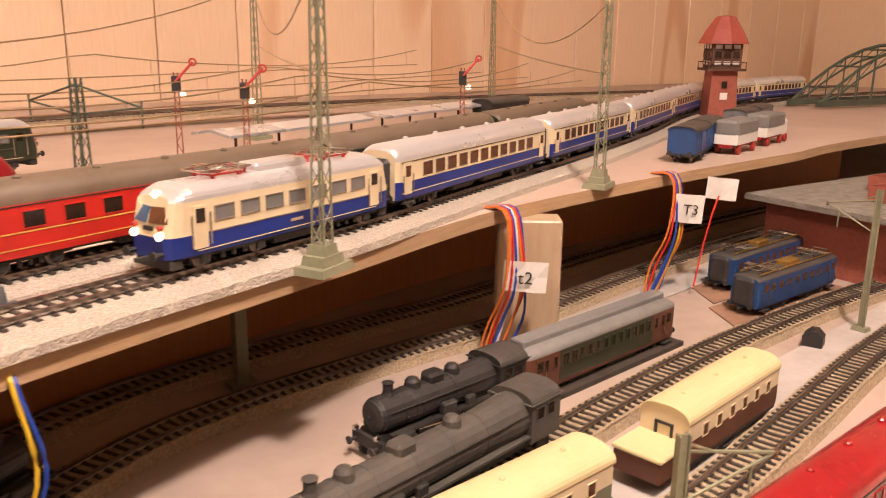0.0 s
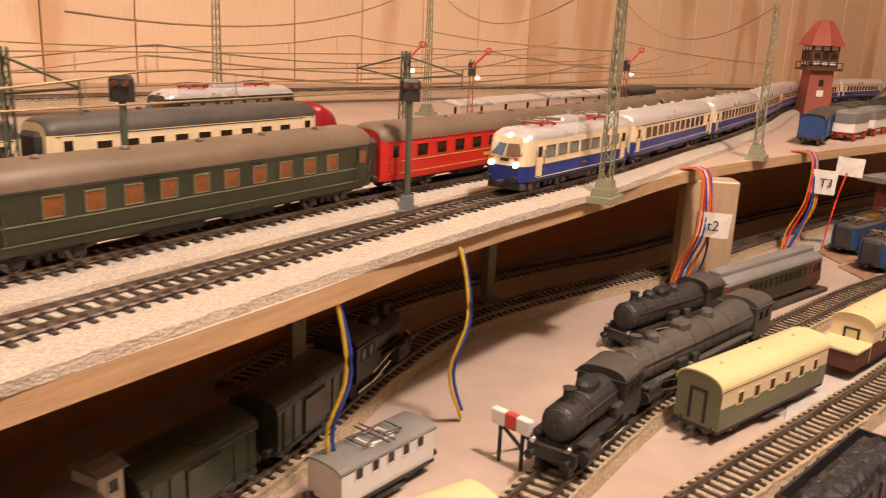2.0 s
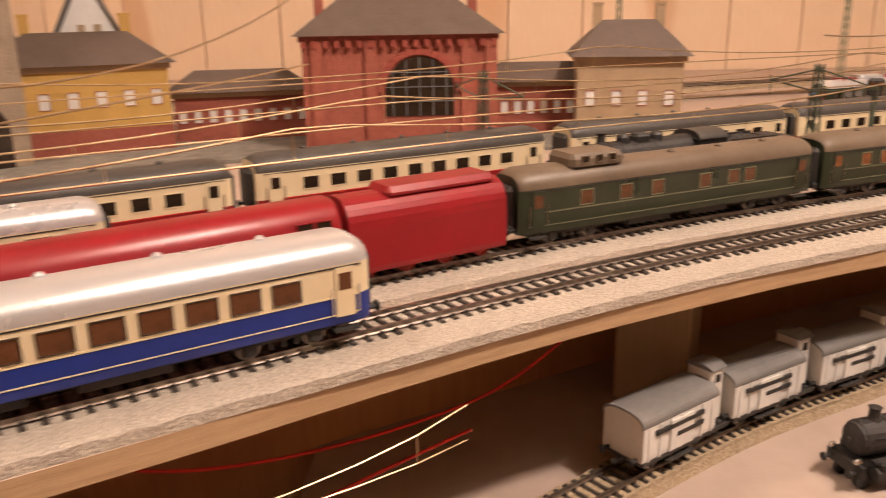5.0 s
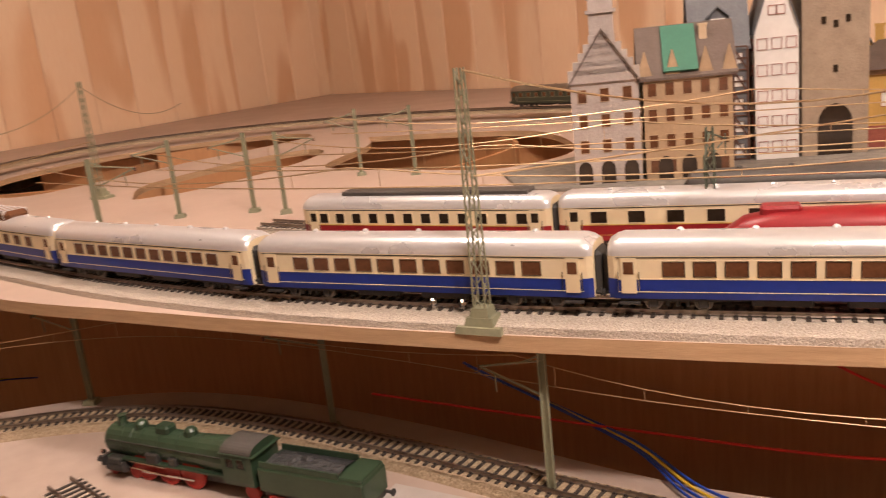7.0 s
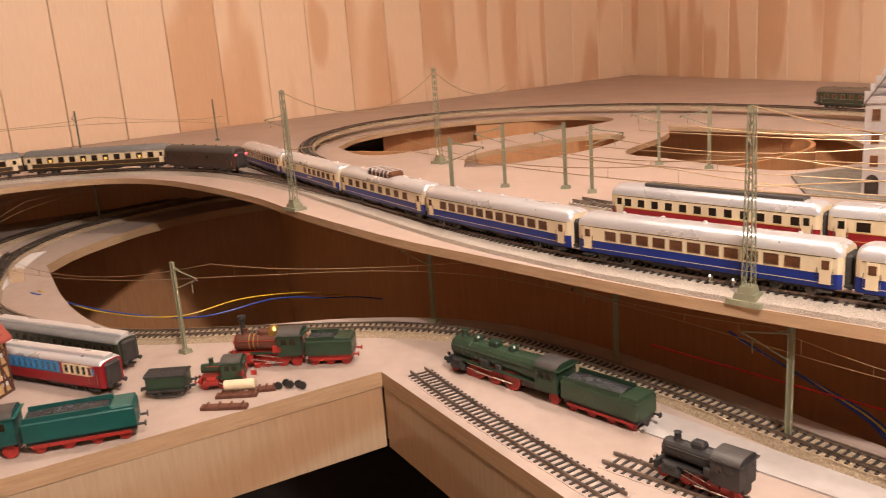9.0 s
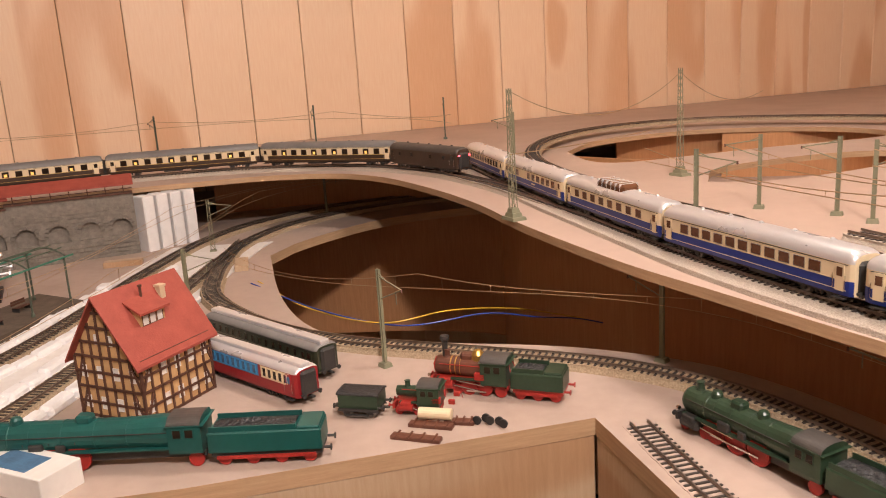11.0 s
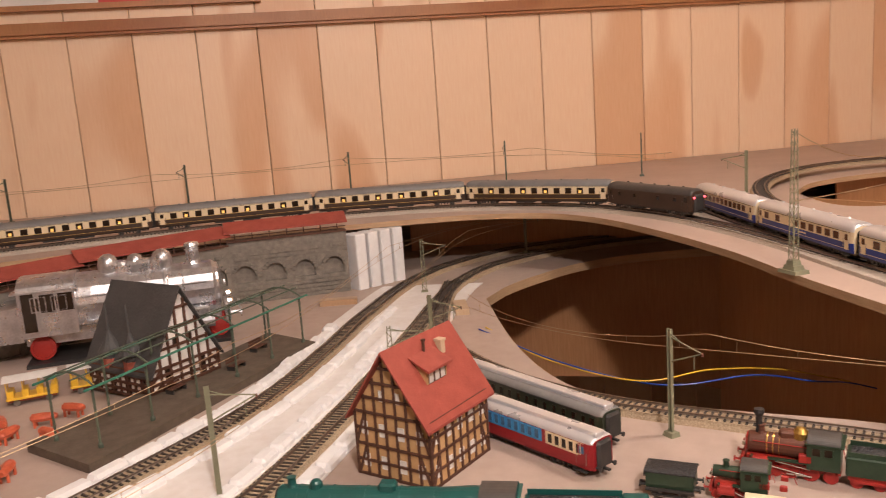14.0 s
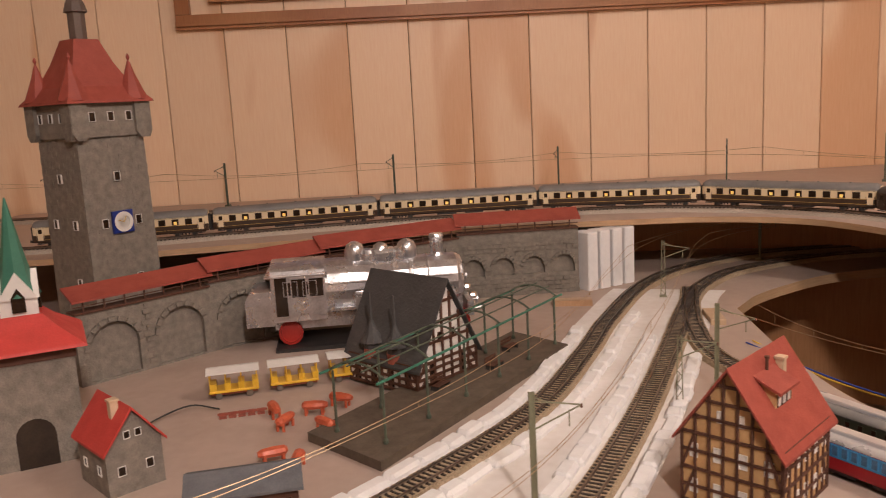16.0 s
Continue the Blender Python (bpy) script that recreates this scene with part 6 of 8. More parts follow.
for x, y in ((0.25, 0.805), (-0.02, 0.80), (-0.35, 0.52), (0.56, 0.93)):
    c = lattice_mast("dark green lattice mast with cross arms between tracks", x, y, ZD, 0.102, "mast_dark", base=False, deg=25)
    for q in (-1, 1):
        bm = bmesh.new()
        rod(bm, (0, 0, 0.098), (0.004, q * 0.05, 0.086), 0.0007, 5)
        rod(bm, (0, 0, 0.080), (0.004, q * 0.05, 0.086), 0.0007, 5)
        rod(bm, (0.004, q * 0.05, 0.090), (0.004, q * 0.05, 0.074), 0.0006, 5)
        part("cross_arm", bm, "mast_dark", c)


def semaphore(x, y, z, h, deg):
    c = thing("semaphore_signal", "red and black semaphore signal with lit lamp", "railway signal", pose(x, y, z, 0, 0, deg), "semaphore signals")
    bm = bmesh.new()
    for sx in (-1, 1):
        rod(bm, (sx * 0.003, 0, 0), (sx * 0.0016, 0, h), 0.0006, 4)
    for i in range(9):
        rod(bm, ((-1) ** i * 0.0025, 0, h * i / 9), (-(-1) ** i * 0.0025, 0, h * (i + 1) / 9), 0.0004, 4)
    part("post", bm, "brick", c)
    bm = bmesh.new()
    bbox(bm, -0.004, 0.004, -0.002, 0.002, h * 0.82, h * 0.97, 0.001)
    part("signal_box", bm, "black", c)
    bm = bmesh.new()
    a, b = Vector((0, -0.003, h * 0.92)), Vector((0.016, -0.003, h * 1.10))
    rod(bm, a, b, 0.0013, 6)
    d = b - a
    q = Matrix.Translation(b) @ Matrix.Rotation(math.pi / 2, 4, "X")
    for k in range(14):
        t0, t1 = k * 0.4488, (k + 1) * 0.4488
        rod(bm, b + Vector((0.003 * math.cos(t0), 0, 0.003 * math.sin(t0))), b + Vector((0.003 * math.cos(t1), 0, 0.003 * math.sin(t1))), 0.0009, 5)
    part("semaphore_arm", bm, "roofbright", c, "red arm with a ring end")
    bm = bmesh.new()
    lathe(bm, [(0.0022, -0.0016), (0.0026, 0), (0.0022, 0.0016)], 10, "Y", (0.006, -0.003, h * 0.80))
    part("lamp", bm, "lamp_w", c, "lit white signal lamp")


for x, y, h in ((0.699, 1.140, 0.095), (0.731, 1.064, 0.092), (0.984, 1.078, 0.098)):
    semaphore(x, y, ZD, h, -30)
for x, y, dz in ((0.31, 0.825, 0), (0.483, 0.806, 0)):
    c = thing("light_signal", "black two-lamp colour light signal on a post", "railway signal", pose(x, y, ZD, 0, 0, -30), "light signals")
    bm = bmesh.new()
    rod(bm, (0, 0, 0.008), (0, 0, 0.076), 0.002, 8)
    part("post", bm, "mast_dark", c)
    bm = bmesh.new()
    box(bm, -0.009, 0.009, -0.009, 0.009, 0, 0.004, 0, 0.001)
    box(bm, -0.005, 0.005, -0.005, 0.005, 0.004, 0.013, 0, 0.001)
    part("foot", bm, "slate", c)
    bm = bmesh.new()
    bbox(bm, -0.0065, 0.0065, -0.003, 0.003, 0.074, 0.088, 0.002)
    hd = part("signal_head", bm, "black", c)
    for q in (-1, 1):
        bm = bmesh.new()
        lathe(bm, [(0.0015, -0.0045), (0.002, -0.0035), (0.002, -0.0025)], 8, "Y", (q * 0.003, 0, 0.0835))
        part("lens", bm, "glass_br", hd)


def wire_run(line, z0, z1, spans, mat="wire", name="overhead_wire", label="thin bronze overhead wire with droppers", r=0.00055):
    """Contact wire, sagging messenger wire above it, droppers between."""
    c = thing(name, label, "overhead wire", group="overhead wires")
    n = len(line)
    low = [Vector((p.x, p.y, z0)) for p in line]
    hi = []
    for i, p in enumerate(line):
        u = (i / (n - 1) * spans) % 1.0
        hi.append(Vector((p.x, p.y, z0 + (z1 - z0) * (0.22 + 0.78 * (2 * u - 1) ** 2))))
    bm = bmesh.new()
    tube(bm, low, r, 4)
    part("contact_wire", bm, mat, c)
    bm = bmesh.new()
    tube(bm, hi, r, 4)
    part("messenger_wire", bm, mat, c)
    k = max(2, n // (spans * 5))
    for i in range(k // 2, n, k):
        if (hi[i] - low[i]).length > 0.002:
            bm = bmesh.new()
            rod(bm, low[i], hi[i], 0.0003, 4)
            part("dropper", bm, mat, c)


step = lambda l, k=5: l[::k]
wire_run(step(T2), ZD + 0.078, ZD + 0.095, 5)
wire_run(step(T3), ZD + 0.080, ZD + 0.098, 5)
wire_run(step(T4), ZD + 0.084, ZD + 0.102, 5)
wire_run(step(offset(T4, -0.10)), ZD + 0.092, ZD + 0.112, 4)
wire_run([p for p in step(T1) if p.y < 0.0 and p.x < -1.5], ZD + 0.088, ZD + 0.106, 5)
wire_run([p for p in step(LC) if -1.15 < p.x < -0.05], ZL + 0.082, ZL + 0.10, 4, r=0.0004)
wire_run([p for p in step(LA)], ZL + 0.082, ZL + 0.098, 4, r=0.0004)
wire_run([p for p in step(LB)], ZL + 0.082, ZL + 0.098, 4, r=0.0004)


def span(a, b, sag=0.02, r=0.0007, mat="wire", name="span_wire", label="sagging span wire between two masts", pts=14, droppers=0, low=None):
    a, b = Vector(a), Vector(b)
    ln = [a.lerp(b, i / pts) - Vector((0, 0, sag * 4 * (i / pts) * (1 - i / pts))) for i in range(pts + 1)]
    bm = bmesh.new()
    tube(bm, ln, r, 4)
    ob = tagged(part(name, bm, mat), label, "wire", "span wires")
    return ob


span((0.646, 0.783, ZD + 0.17), (0.885, 1.368, ZD + 0.19), 0.05)
span((0.985, 0.882, ZD + 0.16), (1.27, 1.36, ZD + 0.19), 0.05)
span((0.985, 0.882, ZD + 0.10), (1.27, 1.36, ZD + 0.12), 0.004)
span((0.646, 0.783, ZD + 0.11), (0.885, 1.368, ZD + 0.12), 0.004)
span((0.885, 1.368, ZD + 0.19), (0.30, 0.9, ZD + 0.12), 0.03)
span((-0.387, 0.322, ZD + 0.165), (-0.16, 0.86, ZD + 0.165), 0.05)
span((-0.387, 0.322, ZD + 0.10), (-0.16, 0.86, ZD + 0.105), 0.004)
span((-1.07, 0.045, ZD + 0.175), (-1.352, 0.371, ZD + 0.175), 0.05)
span((-1.352, 0.371, ZD + 0.175), (-1.60, 0.62, ZD + 0.12), 0.03)
span((-1.07, 0.045, ZD + 0.09), (-1.352, 0.371, ZD + 0.09), 0.004)


def cable(pts, mat, r=0.0009, label="thin insulated layout cable", group="layout cables"):
    bm = bmesh.new()
    tube(bm, smooth_line(pts, 0.008), r, 6)
    return tagged(part("cable", bm, mat), label, "cable", group)


for x, y in ((0.476, 0.738), (0.371, 0.700)):
    cable([(x, y + 0.01, ZD + 0.001), (x, y - 0.004, ZD - 0.01), (x + 0.005, y - 0.006, ZD - 0.05), (x - 0.004, y - 0.002, ZD - 0.085), (x + 0.012, y + 0.004, ZL + 0.001)], "wyel", 0.0011, "thin yellow cable hanging from the deck edge")
    cable([(x + 0.002, y + 0.01, ZD + 0.001), (x + 0.002, y - 0.003, ZD - 0.012), (x + 0.009, y - 0.004, ZD - 0.05), (x + 0.0, y - 0.001, ZD - 0.085), (x + 0.015, y + 0.005, ZL + 0.001)], "wblue", 0.0011, "thin blue cable hanging from the deck edge")
rnd = random.Random(11)
for bx, by, cols in ((0.842, 0.846, ("wora", "wora", "wred", "wblue", "tape", "wora", "wred", "wblue")), (1.092, 0.884, ("wora", "wred", "wblue", "wblue", "wyel", "wora", "wblue"))):
    for k, m_ in enumerate(cols):
        o = (k - 3.5) * 0.0032
        cable([(bx + o * 0.5, by + 0.02, ZD + 0.001), (bx + o * 0.6, by - 0.002, ZD + 0.003), (bx + o * 0.6, by - 0.010, ZD - 0.012), (bx + o, by - 0.012 + rnd.uniform(-0.003, 0.003), ZD - 0.055), (bx + o * 1.5, by + rnd.uniform(-0.004, 0.004), ZD - 0.09), (bx + o * 1.1 - 0.012, by + 0.004, ZL + 0.001)], m_, 0.0011)
for x, y, z, w_, h_, rz, txt in ((0.846, 0.827, ZD - 0.048, 0.034, 0.024, -37, "t2"), (1.097, 0.864, ZD - 0.03, 0.030, 0.028, -38, "T3"), (1.147, 0.862, ZD - 0.015, 0.030, 0.022, -50, "")):
    c = thing("cable_tag", "white masking tape tag wrapped round cables", "label", pose(x, y, z, 0, 4, rz), "tape tags")
    bm = bmesh.new()
    g_ = [[bm.verts.new((i * w_ / 4 - w_ / 2, 0.0012 * math.sin(i * 1.7 + j), j * h_ / 2 - h_ / 2)) for j in range(3)] for i in range(5)]
    bk = [[bm.verts.new(v.co + Vector((0, 0.001, 0))) for v in r_] for r_ in g_]
    for i in range(4):
        for j in range(2):
            bm.faces.new((g_[i][j], g_[i + 1][j], g_[i + 1][j + 1], g_[i][j + 1]))
            bm.faces.new((bk[i][j], bk[i][j + 1], bk[i + 1][j + 1], bk[i + 1][j]))
    part("tape", bm, "tape", c)
    if txt:
        cu = bpy.data.curves.new("tag_text", "FONT")
        cu.body, cu.size, cu.extrude = txt, 0.014, 0.0001
        cu.materials.append(M["under"])
        t_ = new("tag_text", cu)
        t_.parent = c
        t_.matrix_local = Matrix.Translation((-0.006, -0.0022, -0.005)) @ Matrix.Rotation(math.pi / 2, 4, "X")
span((1.147, 0.864, ZD - 0.02), (1.122, 0.868, ZL + 0.01), -0.012, 0.0011, "wred", "cable", "single red cable with a tape flag")
cable([(-1.30, -0.36, ZL + 0.002), (-1.2, -0.27, ZL - 0.02), (-1.08, -0.15, ZL - 0.015), (-1.10, -0.05, ZL - 0.01), (-1.15, 0.05, ZL - 0.03), (-1.22, 0.14, ZL - 0.07), (-1.25, 0.187, ZL - 0.09)], "wyel", 0.0011, "loose yellow cable over the opening")
cable([(-1.29, -0.37, ZL + 0.002), (-1.17, -0.25, ZL - 0.015), (-1.07, -0.12, ZL - 0.018), (-1.08, 0.0, ZL - 0.012), (-1.10, 0.08, ZL - 0.03), (-1.17, 0.15, ZL - 0.06), (-1.19, 0.205, ZL - 0.08)], "wblue", 0.0011, "loose blue cable over the opening")
cable([(-0.33, 0.50, ZD - 0.02), (-0.2, 0.52, ZL + 0.055), (-0.05, 0.60, ZL + 0.045), (0.04, 0.63, ZD - 0.03)], "wred", 0.001, "red cable sagging under the deck")
cable([(-0.55, 0.33, ZL + 0.03), (-0.35, 0.43, ZL + 0.02), (-0.2, 0.48, ZL + 0.03), (-0.05, 0.56, ZL + 0.05)], "wred", 0.001, "red cable sagging under the deck")
for k, m_ in enumerate(("wblue", "wblue", "wyel", "wblue")):
    cable([(-0.5, 0.39 + k * 0.004, ZL + 0.05 - k * 0.004), (-0.36, 0.42, ZL + 0.012 + k * 0.002), (-0.26, 0.40 + k * 0.006, ZL + 0.003), (-0.1, 0.47 + k * 0.008, ZL + 0.003)], m_, 0.001, "bundle of coloured cables lying under the deck")

# posts under the deck
for x, y, w_, d_, r, z1, lab in ((0.880, 0.861, 0.052, 0.030, -38, ZD - 0.0112, "pale raw pine post under the deck edge"), (0.098, 0.70, 0.052, 0.05, -28, ZD - 0.0112, "square pine post under the deck")):
    bm = bmesh.new()
    bbox(bm, -w_ / 2, w_ / 2, -d_ / 2, d_ / 2, 0, z1 - ZL, 0.0015)
    ob = part("support_post", bm, "beam", None, "", pose(x, y, ZL, 0, 0, r))
    tagged(ob, lab, "post", "deck posts")
for x, y in ((0.655, 0.925), (0.40, 0.80)):
    bm = bmesh.new()
    box(bm, -0.0045, 0.0045, -0.0045, 0.0045, 0, ZD - 0.0112 - ZL)
    box(bm, -0.010, 0.010, -0.008, 0.008, 0, 0.005)
    tagged(part("support_post", bm, "mast", None, "", pose(x, y, ZL)), "slim olive post under the deck", "post", "deck posts")
for k, x in enumerate((-0.411, -0.431)):
    bm = bmesh.new()
    lathe(bm, [(0.001, -0.002), (0.0045, -0.0016), (0.0048, 0), (0.0045, 0.0016), (0.001, 0.002)], 14, "Y")
    rod(bm, (0, 0, 0), (0, 0.006, 0), 0.001)
    tagged(part("spare_wheelset", bm, "chrome", None, "", pose(x, 0.3245 - k * 0.009, ZD + 0.0125, 0, 0, -20)), "small shiny wheel lying on the ballast", "wheel", "loose wheels")


# ---- buildings ----
def windows_on(parent, xs, zs, y, wd, ht, pane="glass", rim="white", face="front", depth=0.0):
    me = window_mesh(wd, ht, 1, pane, rim)
    rot = {"front": math.pi, "back": 0.0, "right": -math.pi / 2, "left": math.pi / 2}[face]
    for x in xs:
        for z in zs:
            p = {"front": (x, -y, z), "back": (x, y, z), "right": (y, x, z), "left": (-y, x, z)}[face]
            ob = again("window", me, parent, Matrix.Translation(p) @ Matrix.Rotation(rot, 4, "Z") @ Matrix.Diagonal((1, 2.2, 1, 1)))


def gable_house(label, m, w, d, h, rh, wall, roof, cols=3, rows=2, ridge="x", wd=0.008, ht=0.011, pane="glass", rim="white", timber=None, over=0.006, steps=False, chimney=True, name="house", dormer=False, group="", side_cols=2, gable_mat=None, beam_t=0.0016):
    """A gabled house, centred, front at -y: walls with gables, overhanging roof slabs, windows, beams, chimney."""
    c = thing(name, label, "building", m, group)
    bm = bmesh.new()
    if ridge == "x":
        sec = [(-d / 2, 0), (d / 2, 0), (d / 2, h), (0, h + rh), (-d / 2, h)]
        loft(bm, [[(x, y, z) for y, z in sec] for x in (-w / 2, w / 2)])
    else:
        sec = [(-w / 2, 0), (w / 2, 0), (w / 2, h), (0, h + rh), (-w / 2, h)]
        loft(bm, [[(x, y, z) for x, z in sec] for y in (-d / 2, d / 2)])
    part("wall", bm, wall, c)
    hw, ln = (d / 2, w) if ridge == "x" else (w / 2, d)
    sl = math.hypot(hw, rh)
    for q in (-1, 1):
        bm = bmesh.new()
        e = over / sl
        a = (q * hw * (1 + e), h - rh * e)
        pts = [(0, h + rh + 0.0006), a, (a[0], a[1] + 0.0028), (0, h + rh + 0.0036)]
        loft(bm, [[((t, u, v) if ridge == "x" else (u, t, v)) for u, v in pts] for t in (-ln / 2 - over, ln / 2 + over)])
        part("roof_slope", bm, roof, c)
    fs = [h * (r + 0.5) / rows for r in range(rows)]
    windows_on(c, rake(cols, -w / 2, w / 2), fs, d / 2, wd, ht, pane, rim)
    windows_on(c, rake(side_cols, -d / 2, d / 2), fs, w / 2, wd, ht, pane, rim, "right")
    windows_on(c, rake(side_cols, -d / 2, d / 2), fs, w / 2, wd, ht, pane, rim, "left")
    gz = [h + rh * 0.3]
    if ridge == "x":
        windows_on(c, (-d * 0.1, d * 0.1), gz, w / 2, wd * 0.8, ht * 0.8, pane, rim, "right")
        windows_on(c, (-d * 0.1, d * 0.1), gz, w / 2, wd * 0.8, ht * 0.8, pane, rim, "left")
    else:
        windows_on(c, (-w * 0.1, w * 0.1), gz, d / 2, wd * 0.8, ht * 0.8, pane, rim, "front")
    if timber:
        t = beam_t
        def beams(face, L, top):
            half = d / 2 if face in ("front",) else w / 2
            def put(a, b):
                bm = bmesh.new()
                f = {"front": lambda u, v: (u, -half - 0.0006, v), "right": lambda u, v: (half + 0.0006, u, v), "left": lambda u, v: (-half - 0.0006, u, v)}[face]
                pa, pb = Vector(f(*a)), Vector(f(*b))
                dirv = (pb - pa).normalized()
                nrm = {"front": Vector((0, -1, 0)), "right": Vector((1, 0, 0)), "left": Vector((-1, 0, 0))}[face]
                sd = dirv.cross(nrm)
                v = [bm.verts.new(p + sd * t * s1 + nrm * 0.0012 * s2) for p in (pa, pb) for s1, s2 in ((-1, -1), (1, -1), (1, 1), (-1, 1))]
                for qd in ((0, 1, 2, 3), (7, 6, 5, 4), (0, 4, 5, 1), (1, 5, 6, 2), (2, 6, 7, 3), (3, 7, 4, 0)):
                    bm.faces.new([v[i] for i in qd])
                part("beam", bm, timber, c)
            for r in range(rows + 1):
                put((-L / 2, h * r / rows + (0.0016 if r == 0 else 0)), (L / 2, h * r / rows + (0.0016 if r == 0 else 0)))
            n = max(3, int(L / 0.0135))
            for i in range(n + 1):
                put((-L / 2 + L * i / n, 0), (-L / 2 + L * i / n, h))
            for r in range(rows):
                z0, z1 = h * r / rows, h * (r + 1) / rows
                put((-L / 2, z0), (-L / 2 + L / n, z1))
                put((L / 2, z0), (L / 2 - L / n, z1))
                put((-L / 2, z0 + (z1 - z0) * 0.5), (L / 2, z0 + (z1 - z0) * 0.5))
            if top:
                for k in (0.25, 0.5, 0.75):
                    ww = L * (1 - k) / 2
                    put((-ww, h + rh * k), (ww, h + rh * k))
                for i in range(1, n):
                    u = -L / 2 + L * i / n
                    put((u, h), (u, h + rh * (1 - abs(u) / (L / 2))))
        beams("front", w, ridge == "y")
        beams("right", d, ridge == "x")
        beams("left", d, ridge == "x")
    if steps:
        for yy in ((-d / 2,) if ridge == "y" else ()):
            for k in range(6):
                ww = w / 2 * (1 - k / 6)
                bm = bmesh.new()
                box(bm, -ww - 0.002, ww + 0.002, yy - 0.003, yy + 0.003, h + rh * k / 6, h + rh * (k + 1) / 6 + 0.006)
                part("gable_step", bm, gable_mat or wall, c)
    if chimney:
        bm = bmesh.new()
        cx, cy = (w * 0.22, -d * 0.14) if ridge == "x" else (w * 0.14, d * 0.1)
        cz = h + rh * 0.55
        box(bm, cx - 0.004, cx + 0.004, cy - 0.004, cy + 0.004, cz - 0.004, cz + 0.022)
        box(bm, cx - 0.005, cx + 0.005, cy - 0.005, cy + 0.005, cz + 0.022, cz + 0.0245)
        part("chimney", bm, "plaster", c)
    if dormer:
        bm = bmesh.new()
        y0 = -d / 2 * 0.75
        zz = h + rh * 0.25
        sec = [(-0.010, zz), (0.010, zz), (0.010, zz + 0.014), (0, zz + 0.023), (-0.010, zz + 0.014)]
        loft(bm, [[(x, y, z) for x, z in sec] for y in (y0, y0 + 0.03)])
        dm = part("dormer", bm, wall, c)
        bm = bmesh.new()
        box(bm, -0.008, 0.008, y0 - 0.0012, y0, zz + 0.003, zz + 0.012)
        part("dormer_window", bm, "white", dm)
        for q in (-1, 1):
            bm = bmesh.new()
            loft(bm, [[(0, y, zz + 0.0245), (q * 0.013, y, zz + 0.0125), (q * 0.013, y, zz + 0.0145), (0, y, zz + 0.0265)] for y in (y0 - 0.004, y0 + 0.032)])
            part("dormer_roof", bm, roof, dm)
    return c


# half-timbered house by the lower tracks
th = gable_house("half-timbered house with brown beams and red tiled roof", pose(-0.818, -0.395, ZL, 0, 0, 152) @ Matrix.Diagonal((0.91, 0.91, 1.0, 1)), 0.112, 0.10, 0.068, 0.064, "ochre", "roofred", 5, 2, "x", 0.0075, 0.0125, "white", "white", "timber", 0.010, side_cols=4, beam_t=0.0013, name="timbered_house")
# its shed dormer: cheeks, window band, sloping roof
bm = bmesh.new()
y0, z0 = -0.031, 0.0920
loft(bm, [[(x, y0, z0 - 0.004), (x, y0, z0 + 0.018), (x, y0 + 0.021, z0 + 0.026), (x, y0 + 0.021, z0 + 0.020)] for x in (-0.028, 0.010)])
dm = part("dormer", bm, "ochre", th)
for x in (-0.020, -0.009, 0.002):
    again("dormer_window", window_mesh(0.0085, 0.010, 1, "white", "timber"), dm, Matrix.Translation((x, y0 - 0.0003, z0 + 0.009)) @ Matrix.Rotation(math.pi, 4, "Z"))
bm = bmesh.new()
loft(bm, [[(x, y0 - 0.006, z0 + 0.0165), (x, y0 + 0.026, z0 + 0.0305), (x, y0 + 0.026, z0 + 0.0325), (x, y0 - 0.006, z0 + 0.0190)] for x in (-0.032, 0.014)])
part("dormer_roof", bm, "roofred", dm)
bm = bmesh.new()
rod(bm, (-0.004, -0.012, 0.112), (-0.004, -0.012, 0.132), 0.0016, 8)
rod(bm, (-0.004, -0.012, 0.132), (-0.004, -0.012, 0.134), 0.0026, 8)
part("flue_pipe", bm, "timber", th)

# the town behind the station; fronts turned to the room
TOWN = 52
def town(x, y, deg=-TOWN + 90 - 2):
    return pose(x, y, ZD + 0.004, 0, 0, deg)


bm = bmesh.new()
slab(bm, [[(-0.82, 0.74), (-0.70, 0.66), (-0.42, 0.80), (-0.30, 0.98), (0.28, 1.04), (0.30, 1.25), (-0.75, 1.25)]], ZD + 0.0005, ZD + 0.004)
tagged(part("town_square", bm, "stone"), "paved grey base plate under the town", "pavement", kind="structure")
h1 = gable_house("pale pinkish stone town hall with stepped gable and arcade", town(-0.652, 0.762, 40), 0.075, 0.09, 0.115, 0.055, "pinkstone", "roofbrown", 3, 4, "y", 0.009, 0.014, "glass_br", "sand", steps=True, chimney=False, name="town_hall")
bm = bmesh.new()
box(bm, -0.014, 0.014, -0.014, 0.014, 0.10, 0.205)
box(bm, -0.017, 0.017, -0.017, 0.017, 0.190, 0.194)
lathe(bm, [(0.016, 0.205), (0.010, 0.22), (0.004, 0.25), (0.0005, 0.27)], 8)
part("bell_turret", bm, "pinkstone", h1)
h2 = gable_house("sandstone town hall wing with brown roof and green copper patch", town(-0.585, 0.822, 40), 0.095, 0.09, 0.115, 0.05, "sand", "roofbrown", 5, 4, "x", 0.009, 0.014, "glass_br", "sand", chimney=True, name="town_hall_wing")
bm = bmesh.new()
loft(bm, [[(x, -0.046, 0.118), (x, -0.006, 0.165), (x, -0.006, 0.168), (x, -0.05, 0.120)] for x in (-0.025, 0.012)])
part("copper_roof", bm, "copper", h2, "weathered green copper roof panel")
